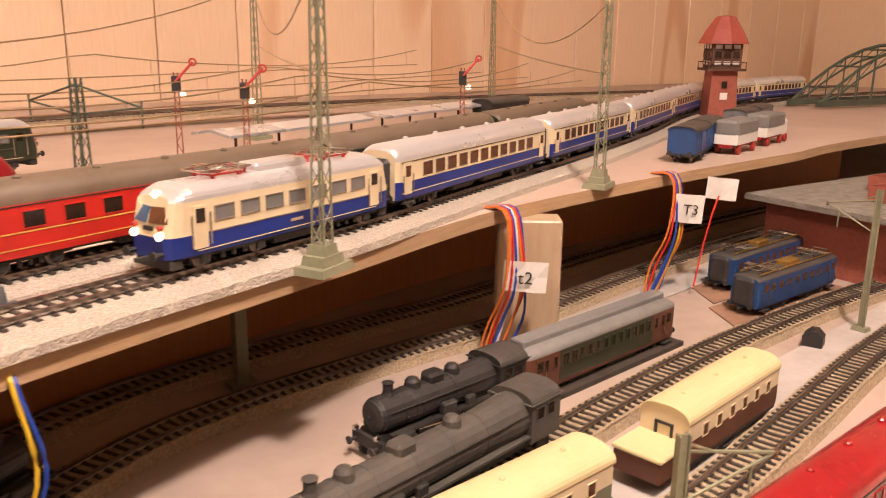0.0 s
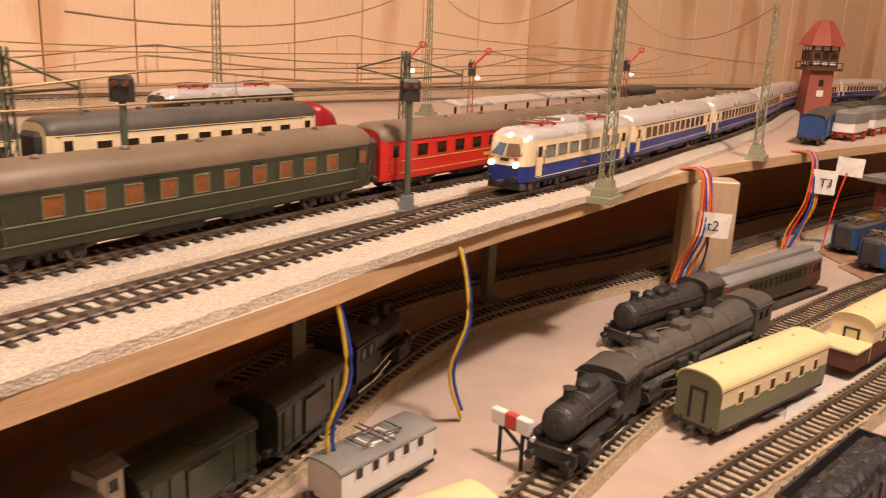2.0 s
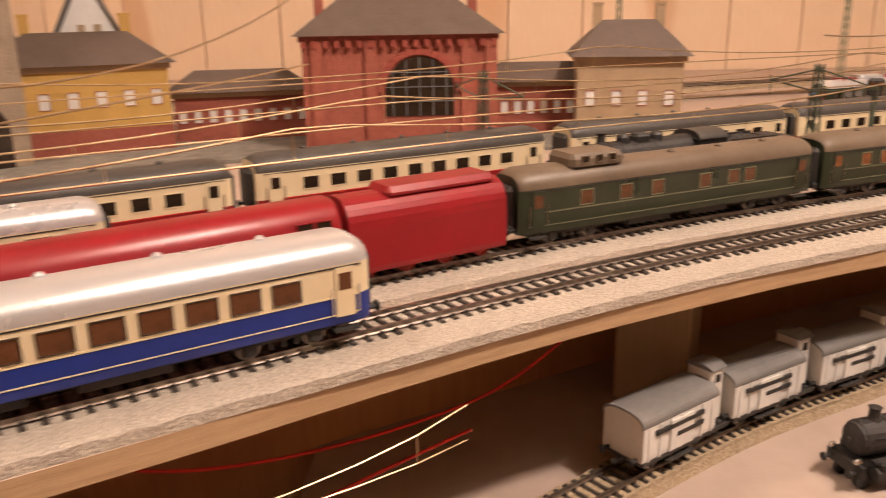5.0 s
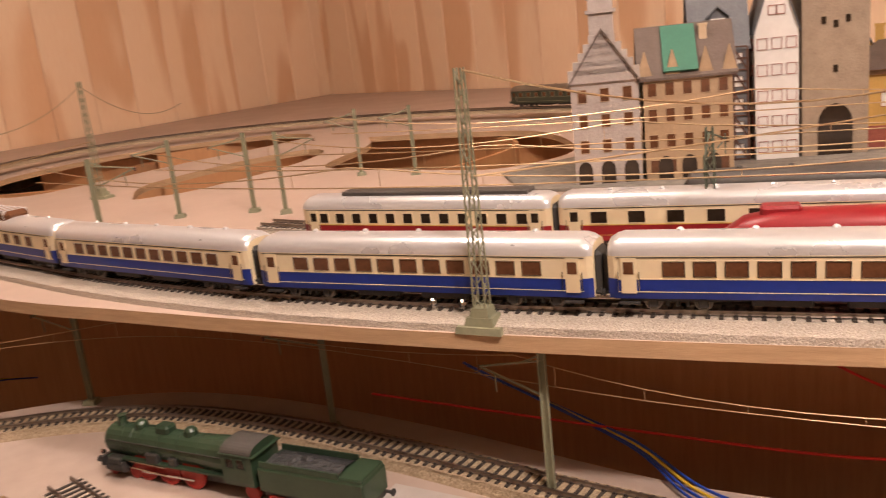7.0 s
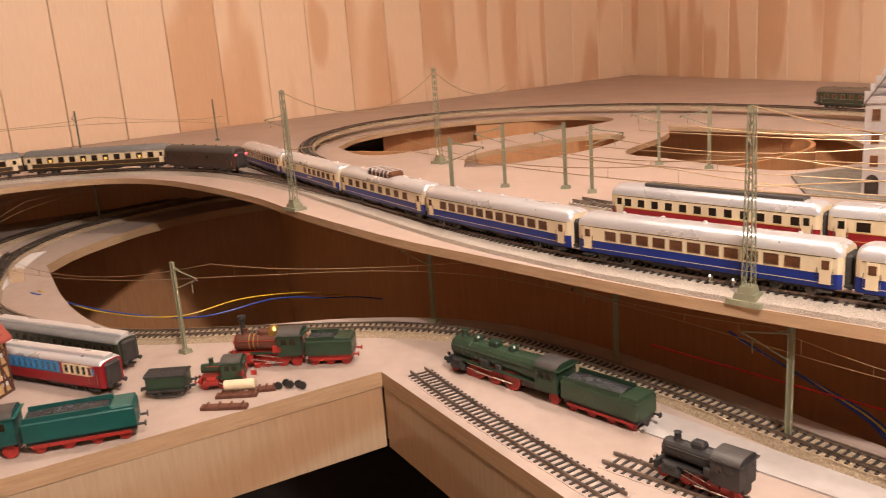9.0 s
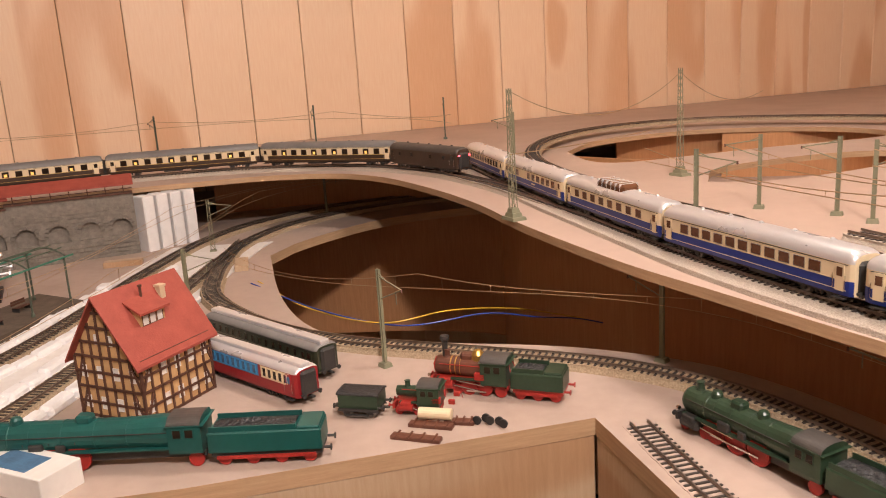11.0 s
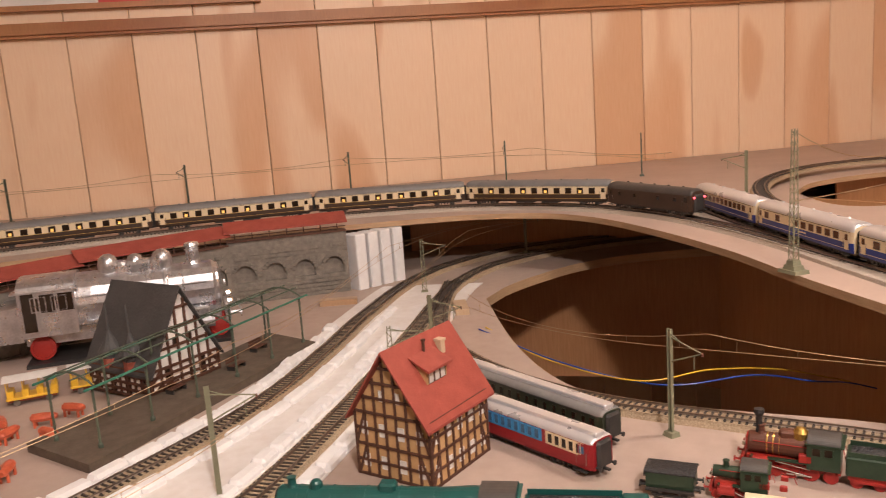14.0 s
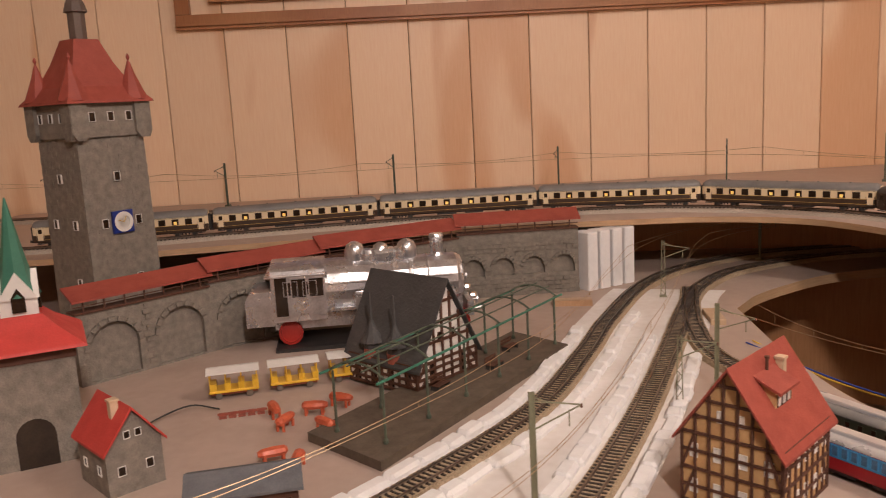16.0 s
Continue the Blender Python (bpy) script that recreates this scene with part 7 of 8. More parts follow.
for q in (-0.045, -0.015, 0.02, 0.045):
    bm = bmesh.new()
    loft(bm, [[(q - 0.008, -0.0465, 0.115), (q + 0.008, -0.0465, 0.115), (q + 0.008, -0.044, 0.115), (q - 0.008, -0.044, 0.115)], [(q - 0.0006, -0.0465, 0.143), (q + 0.0006, -0.0465, 0.143), (q + 0.0006, -0.044, 0.143), (q - 0.0006, -0.044, 0.143)]])
    part("pinnacle_gable", bm, "sand", h2)
# arcade openings are dark plates; the shade inside is put into their colour
for hh in (h1, h2):
    for q in (-0.026, 0.0, 0.026):
        bm = bmesh.new()
        pts = [(q - 0.008, 0.0), (q + 0.008, 0.0)] + [(q + 0.008 * math.cos(a * math.pi / 8), 0.016 + 0.010 * math.sin(a * math.pi / 8)) for a in range(9)]
        loft(bm, [[(x, yy, z) for x, z in pts] for yy in (-0.0462, -0.0452)])
        part("arcade_shade_plate", bm, "glass", hh, "dark plate for the shade in a pointed arcade opening")
gable_house("tall slate-blue town house with white shutters", town(-0.60, 0.91, 40), 0.062, 0.07, 0.135, 0.09, "slate", "slate", 3, 5, "x", 0.010, 0.012, "white", "roofbrown", "timber", 0.004, beam_t=0.0008, dormer=True, name="town_house", group="tall town houses")
gable_house("tall white half-timbered town house with red bands", town(-0.547, 0.944, 40), 0.048, 0.07, 0.150, 0.075, "white", "slate", 3, 5, "y", 0.010, 0.012, "white", "brick", None, 0.004, chimney=False, name="town_house", group="tall town houses")
gt = thing("gate_tower", "square grey-brown stone gate tower with pointed arch", "tower", town(-0.498, 0.985, 40))
bm = bmesh.new()
box(bm, -0.036, 0.036, -0.034, 0.034, 0, 0.30)
part("shaft", bm, "tanstone", gt)
# gateway and loopholes: dark plates on the solid shaft, coloured as inner shade
bm = bmesh.new()
pts = [(-0.019, 0.0), (0.019, 0.0)] + [(0.019 * math.cos(a * math.pi / 8), 0.036 + 0.024 * math.sin(a * math.pi / 8)) for a in range(9)]
loft(bm, [[(x, yy, z) for x, z in pts] for yy in (-0.0352, -0.030)])
part("archway_shade_plate", bm, "glass", gt, "dark plate for the shade in the arched gateway")
for x, z in ((-0.013, 0.155), (0, 0.15), (0.013, 0.155), (0, 0.10)):
    bm = bmesh.new()
    box(bm, x - 0.0025, x + 0.0025, -0.0352, -0.033, z - 0.004, z + 0.004)
    part("loophole_shade_plate", bm, "glass", gt)
gable_house("small yellow half-timbered turret house with blue roof", town(-0.52, 1.10, 30), 0.05, 0.05, 0.10, 0.05, "yellow", "slate", 3, 3, "y", 0.008, 0.010, "glass", "white", "timber", chimney=False, name="town_house")
gable_house("pale blue gabled town house with white boards", town(-0.44, 1.15, 25), 0.085, 0.06, 0.10, 0.085, "white", "slate", 4, 3, "y", 0.010, 0.013, "sand", "white", None, chimney=False, name="town_house")


def hip_house(label, m, w, d, h, rh, wall, roof, cols, rows, wd=0.010, ht=0.016, name="station_building", pane="white", rim="brick", chimneys=((0.3, 0), (-0.3, 0)), cornice="sand", base=None, flat=0.25):
    """A hipped-roof building with cornice, windows on all seen sides and chimneys."""
    c = thing(name, label, "building", m)
    bm = bmesh.new()
    box(bm, -w / 2, w / 2, -d / 2, d / 2, 0, h)
    part("wall", bm, wall, c)
    if base:
        bm = bmesh.new()
        box(bm, -w / 2 - 0.0012, w / 2 + 0.0012, -d / 2 - 0.0012, d / 2 + 0.0012, 0, h * 0.28)
        part("plinth", bm, base, c)
    bm = bmesh.new()
    box(bm, -w / 2 - 0.003, w / 2 + 0.003, -d / 2 - 0.003, d / 2 + 0.003, h - 0.006, h)
    part("cornice", bm, cornice, c)
    bm = bmesh.new()
    o = 0.009
    rx = max(0.002, w / 2 - d / 2 * (1 - flat))
    v = [bm.verts.new(p) for p in ((-w / 2 - o, -d / 2 - o, h), (w / 2 + o, -d / 2 - o, h), (w / 2 + o, d / 2 + o, h), (-w / 2 - o, d / 2 + o, h), (-rx, -d * 0.08, h + rh), (rx, -d * 0.08, h + rh), (rx, d * 0.08, h + rh), (-rx, d * 0.08, h + rh))]
    for q in ((0, 3, 2, 1), (4, 5, 6, 7), (0, 1, 5, 4), (1, 2, 6, 5), (2, 3, 7, 6), (3, 0, 4, 7)):
        bm.faces.new([v[i] for i in q])
    part("roof", bm, roof, c)
    zs = [h * (0.30 + 0.7 * (r + 0.45) / rows) if base else h * (r + 0.5) / rows for r in range(rows)]
    windows_on(c, rake(cols, -w / 2, w / 2), zs, d / 2, wd, ht, pane, rim)
    windows_on(c, rake(2, -d / 2, d / 2), zs, w / 2, wd, ht, pane, rim, "left")
    windows_on(c, rake(2, -d / 2, d / 2), zs, w / 2, wd, ht, pane, rim, "right")
    for fx, fy in chimneys:
        bm = bmesh.new()
        box(bm, fx * w - 0.005, fx * w + 0.005, fy * d - 0.004, fy * d + 0.004, h + rh * 0.4, h + rh + 0.016)
        box(bm, fx * w - 0.006, fx * w + 0.006, fy * d - 0.005, fy * d + 0.005, h + rh + 0.016, h + rh + 0.019)
        part("chimney", bm, wall, c)
    return c


hip_house("yellow brick station wing with red base and grey-brown roof", town(-0.425, 1.075, 24), 0.165, 0.085, 0.092, 0.032, "yellow", "roofbrown", 6, 1, base="brick")
hip_house("low long red and white station wing", town(-0.27, 1.15, 10), 0.15, 0.06, 0.055, 0.022, "brick", "roofbrown", 9, 1, 0.008, 0.014, chimneys=())
bk = hip_house("red brick station hall with a great arched window", town(-0.085, 1.075, 2), 0.20, 0.10, 0.118, 0.036, "brick", "roofbrown", 2, 1, 0.001, 0.001, cornice="roofred", chimneys=((0.42, 0.2), (-0.42, 0.2)))
bm = bmesh.new()
r0 = 0.036
pts = [(-r0, 0.035), (r0, 0.035)] + [(r0 * math.cos(a * math.pi / 14), 0.060 + r0 * math.sin(a * math.pi / 14)) for a in range(15)]
loft(bm, [[(x + 0.02, yy, z) for x, z in pts] for yy in (-0.0512, -0.045)])
aw = part("arched_window", bm, "glass", bk, "dark arched window with iron glazing bars")
for k in range(5):
    bm = bmesh.new()
    x = 0.02 + (k - 2) * 0.014
    zt_ = 0.060 + math.sqrt(max(0, r0 ** 2 - (x - 0.02) ** 2))
    box(bm, x - 0.0006, x + 0.0006, -0.0522, -0.0505, 0.035, zt_)
    part("glazing_bar", bm, "slate", aw)
for z in (0.05, 0.065, 0.08):
    bm = bmesh.new()
    ww = math.sqrt(max(0.0001, r0 ** 2 - max(0, z - 0.06) ** 2))
    box(bm, 0.02 - ww, 0.02 + ww, -0.0522, -0.0505, z - 0.0005, z + 0.0005)
    part("glazing_bar", bm, "slate", aw)
for k in range(15):
    a = (k + 0.5) * math.pi / 15
    bm = bmesh.new()
    box(bm, -0.004, 0.004, -0.0016, 0.0016, -0.0032, 0.0032)
    part("arch_stone", bm, "roofred", bk, "", Matrix.Translation((0.02 + (r0 + 0.005) * math.cos(a), -0.0515, 0.060 + (r0 + 0.005) * math.sin(a))) @ Matrix.Rotation(-(a - math.pi / 2), 4, "Y"))
for x in (-0.085, -0.03, 0.07, 0.095):
    bm = bmesh.new()
    box(bm, x - 0.006, x + 0.006, -0.054, -0.049, 0, 0.114)
    part("pilaster", bm, "brick", bk)
for k in range(18):
    bm = bmesh.new()
    x = -0.098 + k * 0.0115
    box(bm, x - 0.0025, x + 0.0025, -0.0555, -0.050, 0.106, 0.113)
    part("corbel", bm, "roofred", bk)
hip_house("low red brick station wing with white windows", town(0.10, 1.15, 0), 0.17, 0.06, 0.060, 0.02, "brick", "roofbrown", 11, 1, 0.008, 0.015, chimneys=())
hip_house("ochre plastered house with brown hipped roof", town(0.175, 1.10, -8), 0.115, 0.075, 0.090, 0.038, "sand", "roofbrown", 4, 1, 0.010, 0.016, "house")
# platform with pale roofs
pf = thing("platform_canopy", "long station platform with pale grey canopy roof", "platform", pose(0.92, 1.165, ZD, 0, 0, 21))
bm = bmesh.new()
bbox(bm, -0.23, 0.23, -0.022, 0.022, 0, 0.010, 0.001)
part("platform", bm, "asphalt", pf)
for k in range(8):
    bm = bmesh.new()
    rod(bm, (-0.2 + k * 0.057, 0, 0.010), (-0.2 + k * 0.057, 0, 0.044), 0.0014)
    part("post", bm, "timber", pf)
for x0, x1 in ((-0.23, -0.02), (0.0, 0.23)):
    bm = bmesh.new()
    loft(bm, [[(x, -0.024, 0.042), (x, 0, 0.046), (x, 0.024, 0.042), (x, 0.024, 0.0445), (x, 0, 0.0485), (x, -0.024, 0.0445)] for x in (x0, x1)])
    part("roof", bm, "silver", pf)

# signal tower
tw = thing("signal_tower", "red brick signal tower with timber cabin and tiled roof", "signal box", pose(1.645, 1.213, ZD, 0, 0, -38))
bm = bmesh.new()
loft(bm, [[(x, y, z) for x, y in ((-w_, -w_), (w_, -w_), (w_, w_), (-w_, w_))] for w_, z in ((0.024, 0), (0.0205, 0.082))])
part("shaft", bm, "brick", tw)
bm = bmesh.new()
box(bm, -0.031, 0.031, -0.031, 0.031, 0.082, 0.086)
for q in (-1, 1):
    for sx in (-1, 1):
        box(bm, sx * 0.030 - 0.0006, sx * 0.030 + 0.0006, q * 0.030 - 0.0006, q * 0.030 + 0.0006, 0.086, 0.096)
    box(bm, -0.031, 0.031, q * 0.030 - 0.0006, q * 0.030 + 0.0006, 0.095, 0.0965)
    box(bm, q * 0.030 - 0.0006, q * 0.030 + 0.0006, -0.031, 0.031, 0.095, 0.0965)
part("gallery", bm, "timber", tw)
bm = bmesh.new()
box(bm, -0.024, 0.024, -0.024, 0.024, 0.086, 0.126)
cb = part("cabin", bm, "timber", tw)
for face in ("front", "right", "left", "back"):
    windows_on(cb, rake(3, -0.022, 0.022), (0.108,), 0.0245, 0.011, 0.010, "glass", "timber", face)
    windows_on(cb, rake(3, -0.022, 0.022), (0.0945, 0.1205), 0.0245, 0.0115, 0.0065, "white", "timber", face)
bm = bmesh.new()
lathe(bm, [(0.042, 0.125), (0.041, 0.128), (0.030, 0.148), (0.016, 0.168), (0.004, 0.170)], 8)
part("roof", bm, "roofred", tw)
windows_on(tw, (0.0,), (0.06,), 0.0222, 0.008, 0.010, "glass", "timber")
bm = bmesh.new()
box(bm, -0.006, 0.006, -0.0238, -0.0225, 0.036, 0.047)
part("sign_plate", bm, "white", tw)
# arched truss bridge
br = thing("truss_bridge", "grey steel arched truss railway bridge", "bridge", pose(2.36, 1.235, ZD, 0, 0, -8))
for q in (-1, 1):
    bm = bmesh.new()
    y = q * 0.034
    n = 12
    arch = [(-0.32 + 0.64 * i / n, 0.012 + 0.115 * (1 - (2 * i / n - 1) ** 2)) for i in range(n + 1)]
    for (xa, za), (xb, zb_) in zip(arch, arch[1:]):
        rod(bm, (xa, y, za), (xb, y, zb_), 0.0035, 4)
        rod(bm, (xa, y, max(0.012, za - 0.022)), (xb, y, max(0.012, zb_ - 0.022)), 0.0025, 4)
        rod(bm, (xa, y, 0.012), (xa, y, za), 0.0018, 4)
        rod(bm, (xa, y, max(0.012, za - 0.022)), (xb, y, zb_), 0.0013, 4)
    box(bm, -0.33, 0.33, y - 0.003, y + 0.003, 0.004, 0.016)
    part("truss_side", bm, "mast_dark", br)
for k in range(9):
    bm = bmesh.new()
    x = -0.2 + k * 0.05
    z = 0.012 + 0.115 * (1 - (x / 0.32) ** 2)
    rod(bm, (x, -0.034, z), (x, 0.034, z), 0.0018, 4)
    part("cross_brace", bm, "mast_dark", br)

# ---- the old town on the lower left board ----
WALLP = [(-0.985, -1.275), (-1.17, -1.175), (-1.335, -1.055), (-1.53, -0.865), (-1.612, -0.650)]
for k, (a, b) in enumerate(zip(WALLP[1:], WALLP)):
    a, b = Vector((*a, 0)), Vector((*b, 0))
    d = b - a
    L = d.length
    m = Matrix.Translation((a.x, a.y, ZL)) @ Matrix.Rotation(math.atan2(d.y, d.x), 4, "Z")
    c = thing("town_wall", "grey stone town wall with blind arches and red covered walk", "wall", m, "town wall sections")
    bm = bmesh.new()
    hgt = 0.104 + 0.006 * k
    box(bm, 0, L, -0.016, 0.0, 0, hgt)
    part("masonry", bm, "stone", c)
    n = 4 if k in (2, 3) else 2
    arches = []
    for i in range(n):
        x = L * (i + 0.5) / n
        r0 = L / n * 0.36
        top, foot = (0.056, 0.040) if n == 4 else (0.048, 0.003)
        arches.append((x, r0, top, foot))
    loops = [[(0, 0), (L, 0), (L, hgt), (0, hgt)]]
    for x, r0, top, foot in arches:
        loops.append([(x - r0, foot), (x + r0, foot)] + [(x + r0 * math.cos(q * math.pi / 10), top + r0 * math.sin(q * math.pi / 10)) for q in range(11)])
    bm = bmesh.new()
    slab(bm, loops, 0, 0.007)
    part("arcaded_face", bm, "stone", c, "", Matrix.Translation((0, 0.007, 0)) @ Matrix.Rotation(math.pi / 2, 4, "X"))
    for x, r0, top, foot in arches:
        for j in range(9):
            aa = (j + 0.5) * math.pi / 9
            bm = bmesh.new()
            box(bm, -0.0034, 0.0034, 0.005, 0.0105, -r0 * 0.15, r0 * 0.15)
            part("arch_stone", bm, "stone", c, "", Matrix.Translation((x + r0 * 1.06 * math.cos(aa), 0.0, top + r0 * 1.06 * math.sin(aa))) @ Matrix.Rotation(-aa, 4, "Y"))
    rnd = random.Random(k)
    bm = bmesh.new()
    for i in range(int(L / 0.013)):
        for j in range(12):
            x = i * 0.013 + (0.0065 if j % 2 else 0) + rnd.uniform(-0.001, 0.001)
            z = j * 0.0085
            inside = any(abs(x + 0.006 - ax) < ar * 1.25 and z < at + ar * 1.25 and z > af - 0.008 for ax, ar, at, af in arches)
            if x + 0.012 < L and not inside and z + 0.008 < hgt:
                box(bm, x, x + rnd.uniform(0.009, 0.0122), 0.006, rnd.uniform(0.0078, 0.0100), z + 0.0005, z + 0.0073)
    tagged(part("masonry_relief", bm, "stone", c), kind="stuff")
    bm = bmesh.new()
    box(bm, 0, L, -0.016, 0.010, hgt, hgt + 0.003)
    for i in range(max(3, int(L / 0.03))):
        x = L * (i + 0.5) / max(3, int(L / 0.03))
        box(bm, x - 0.001, x + 0.001, 0.006, 0.008, hgt + 0.003, hgt + 0.020)
    box(bm, 0, L, 0.0065, 0.0075, hgt + 0.010, hgt + 0.0115)
    part("wall_walk", bm, "timber", c)
    bm = bmesh.new()
    loft(bm, [[(x, 0.016, hgt + 0.018), (x, -0.020, hgt + 0.034), (x, -0.020, hgt + 0.037), (x, 0.016, hgt + 0.021)] for x in (-0.003, L + 0.003)])
    part("walk_roof", bm, "roofred", c, "red tiled lean-to roof")
# white foam blocks closing the wall
for k in range(4):
    t = k / 4
    bm = bmesh.new()
    bbox(bm, -0.012, 0.0125, -0.02, 0.02, 0, 0.112, 0.002)
    tagged(part("foam_block", bm, "styro", None, "", pose(-1.625 - t * 0.09, -0.635 + t * 0.085, ZL, 0, 0, 137)), "white polystyrene block with dark joints", "foam block", "foam blocks by the wall")
# clock tower
ct = thing("clock_tower", "tall grey stone clock tower with red tiled roof and turrets", "tower", pose(-1.196, -1.375, ZL, 0, 0, 69) @ Matrix.Scale(1.04, 4))
bm = bmesh.new()
loft(bm, [[(x, y, z) for x, y in ((-w_, -w_), (w_, -w_), (w_, w_), (-w_, w_))] for w_, z in ((0.058, 0), (0.055, 0.33))])
box(bm, -0.060, 0.060, -0.060, 0.060, 0.33, 0.385)
part("shaft", bm, "stone", ct)
rnd = random.Random(3)
bm = bmesh.new()
for face in range(4):
    mm = Matrix.Rotation(face * math.pi / 2, 4, "Z")
    for j in range(36):
        for i in range(7):
            x = -0.055 + i * 0.0158 + (0.007 if j % 2 else 0)
            if x + 0.014 < 0.056:
                n0 = len(bm.verts)
                box(bm, x, x + rnd.uniform(0.010, 0.015), -0.0575 - rnd.uniform(0.0, 0.0015) + 0.003 * j / 36, -0.050, j * 0.0092, j * 0.0092 + 0.0082)
                bm.verts.ensure_lookup_table()
                bmesh.ops.transform(bm, matrix=mm, verts=bm.verts[n0:])
tagged(part("masonry_relief", bm, "stone", ct), kind="stuff")
for face in range(4):
    mm = Matrix.Rotation(face * math.pi / 2, 4, "Z")
    for x, z in ((0, 0.27), (0.02, 0.11), (-0.03, 0.36), (0.0, 0.36), (0.03, 0.36), (-0.028, 0.20), (0.028, 0.20)):
        ob = again("window", window_mesh(0.009, 0.013, 1, "glass", "white"), ct, mm @ Matrix.Translation((x, -0.0585 if z < 0.33 else -0.0605, z)) @ Matrix.Rotation(math.pi, 4, "Z") @ Matrix.Diagonal((1, 3, 1, 1)))
    for q in (-1, 1):
        bm = bmesh.new()
        loft(bm, [[(q * 0.052 + x, y, z) for x, y in ((-w_, -0.066), (w_, -0.066), (w_, -0.052), (-w_, -0.052))] for w_, z in ((0.006, 0.326), (0.013, 0.336), (0.013, 0.384))])
        part("corner_bay", bm, "stone", ct, "", mm)
    if face != 1:
        continue
    bm = bmesh.new()
    box(bm, -0.017, 0.017, -0.0615, -0.057, 0.183, 0.217)
    pl = part("clock_plate", bm, "blue", ct, "blue clock panel", mm)
    bm = bmesh.new()
    lathe(bm, [(0.0155, -0.0622), (0.0155, -0.0632), (0.010, -0.0632), (0.010, -0.0622)], 20, "Y", (0, 0, 0.2))
    part("clock_face", bm, "white", pl, "white clock ring")
    bm = bmesh.new()
    rod(bm, (0, -0.0636, 0.2), (0.004, -0.0636, 0.208), 0.0007, 4)
    rod(bm, (0, -0.0636, 0.2), (-0.009, -0.0636, 0.203), 0.0006, 4)
    part("clock_pointer", bm, "gold", pl)
bm = bmesh.new()
loft(bm, [[(x, y, z) for x, y in ((-w_, -w_), (w_, -w_), (w_, w_), (-w_, w_))] for w_, z in ((0.071, 0.380), (0.069, 0.384), (0.050, 0.405), (0.033, 0.440), (0.022, 0.470), (0.020, 0.476))])
part("roof", bm, "roofred", ct)
for sx, sy in ((-1, -1), (1, -1), (1, 1), (-1, 1)):
    bm = bmesh.new()
    lathe(bm, [(0.024, -0.010), (0.017, 0.006), (0.008, 0.028), (0.003, 0.044), (0.0012, 0.048), (0.003, 0.052), (0.001, 0.058)], 8, at=(sx * 0.048, sy * 0.048, 0.395))
    part("corner_turret", bm, "roofred", ct)
bm = bmesh.new()
lathe(bm, [(0.013, 0.472), (0.013, 0.515), (0.018, 0.517), (0.014, 0.530), (0.006, 0.545), (0.002, 0.56), (0.0012, 0.585)], 8)
part("lantern", bm, "roofbrown", ct)
# gate tower with steeple
gt2 = thing("town_gate", "grey stone town gate with red hipped roof and green steeple", "tower", pose(-0.785, -1.165, ZL, 0, 0, 42))
bm = bmesh.new()
box(bm, -0.048, 0.048, -0.048, 0.048, 0, 0.118)
part("shaft", bm, "stone", gt2)
# gateways are dark plates on the solid shaft, standing in for shade
for face in (0, 1):
    mm = Matrix.Rotation(face * math.pi / 2, 4, "Z")
    bm = bmesh.new()
    pts = [(-0.02, 0.0), (0.02, 0.0)] + [(0.02 * math.cos(a * math.pi / 10), 0.035 + 0.02 * math.sin(a * math.pi / 10)) for a in range(11)]
    loft(bm, [[(x, yy, z) for x, z in pts] for yy in (-0.0492, -0.04)])
    part("archway_shade_plate", bm, "glass", gt2, "dark plate for the shade in a gateway arch", mm)
bm = bmesh.new()
box(bm, -0.050, 0.050, -0.050, 0.050, 0.118, 0.130)
part("timber_storey", bm, "timber", gt2)
bm = bmesh.new()
loft(bm, [[(x, y, z) for x, y in ((-w_, -w_), (w_, -w_), (w_, w_), (-w_, w_))] for w_, z in ((0.062, 0.130), (0.060, 0.133), (0.034, 0.152), (0.022, 0.164))])
part("roof", bm, "roofbright", gt2)
bm = bmesh.new()
box(bm, -0.019, 0.019, -0.019, 0.019, 0.150, 0.186)
dt = part("dormer_turret", bm, "white", gt2)
for face in range(4):
    mm = Matrix.Rotation(face * math.pi / 2, 4, "Z")
    bm = bmesh.new()
    loft(bm, [[(x, y, z) for x, z in ((-0.020, 0.182), (0.020, 0.182), (0.0, 0.212))] for y in (-0.0215, -0.004)])
    part("turret_gable", bm, "white", dt, "", mm)
    bm = bmesh.new()
    loft(bm, [[(x, y, z) for x, z in ((-0.007, 0.168), (0.007, 0.168), (0.007, 0.184), (0.0, 0.195), (-0.007, 0.184))] for y in (-0.0222, -0.019)])
    part("turret_window", bm, "glass", dt, "", mm)
bm = bmesh.new()
lathe(bm, [(0.024, 0.184), (0.018, 0.20), (0.010, 0.240), (0.001, 0.292)], 8)
part("steeple", bm, "copper", gt2, "green copper steeple")
gable_house("small stone gatehouse with bright red roof", pose(-0.738, -1.018, ZL, 0, 0, 60), 0.072, 0.058, 0.050, 0.036, "stone", "roofbright", 2, 1, "x", 0.007, 0.009, "glass", "white", None, 0.006, name="gatehouse")
sh = gable_house("small grey wooden shed with flat slate roof", pose(-0.698, -0.852, ZL, 0, 0, 118), 0.095, 0.055, 0.032, 0.010, "timber", "slate", 4, 1, "x", 0.012, 0.012, "glass", "timber", None, 0.006, chimney=False, name="shed")
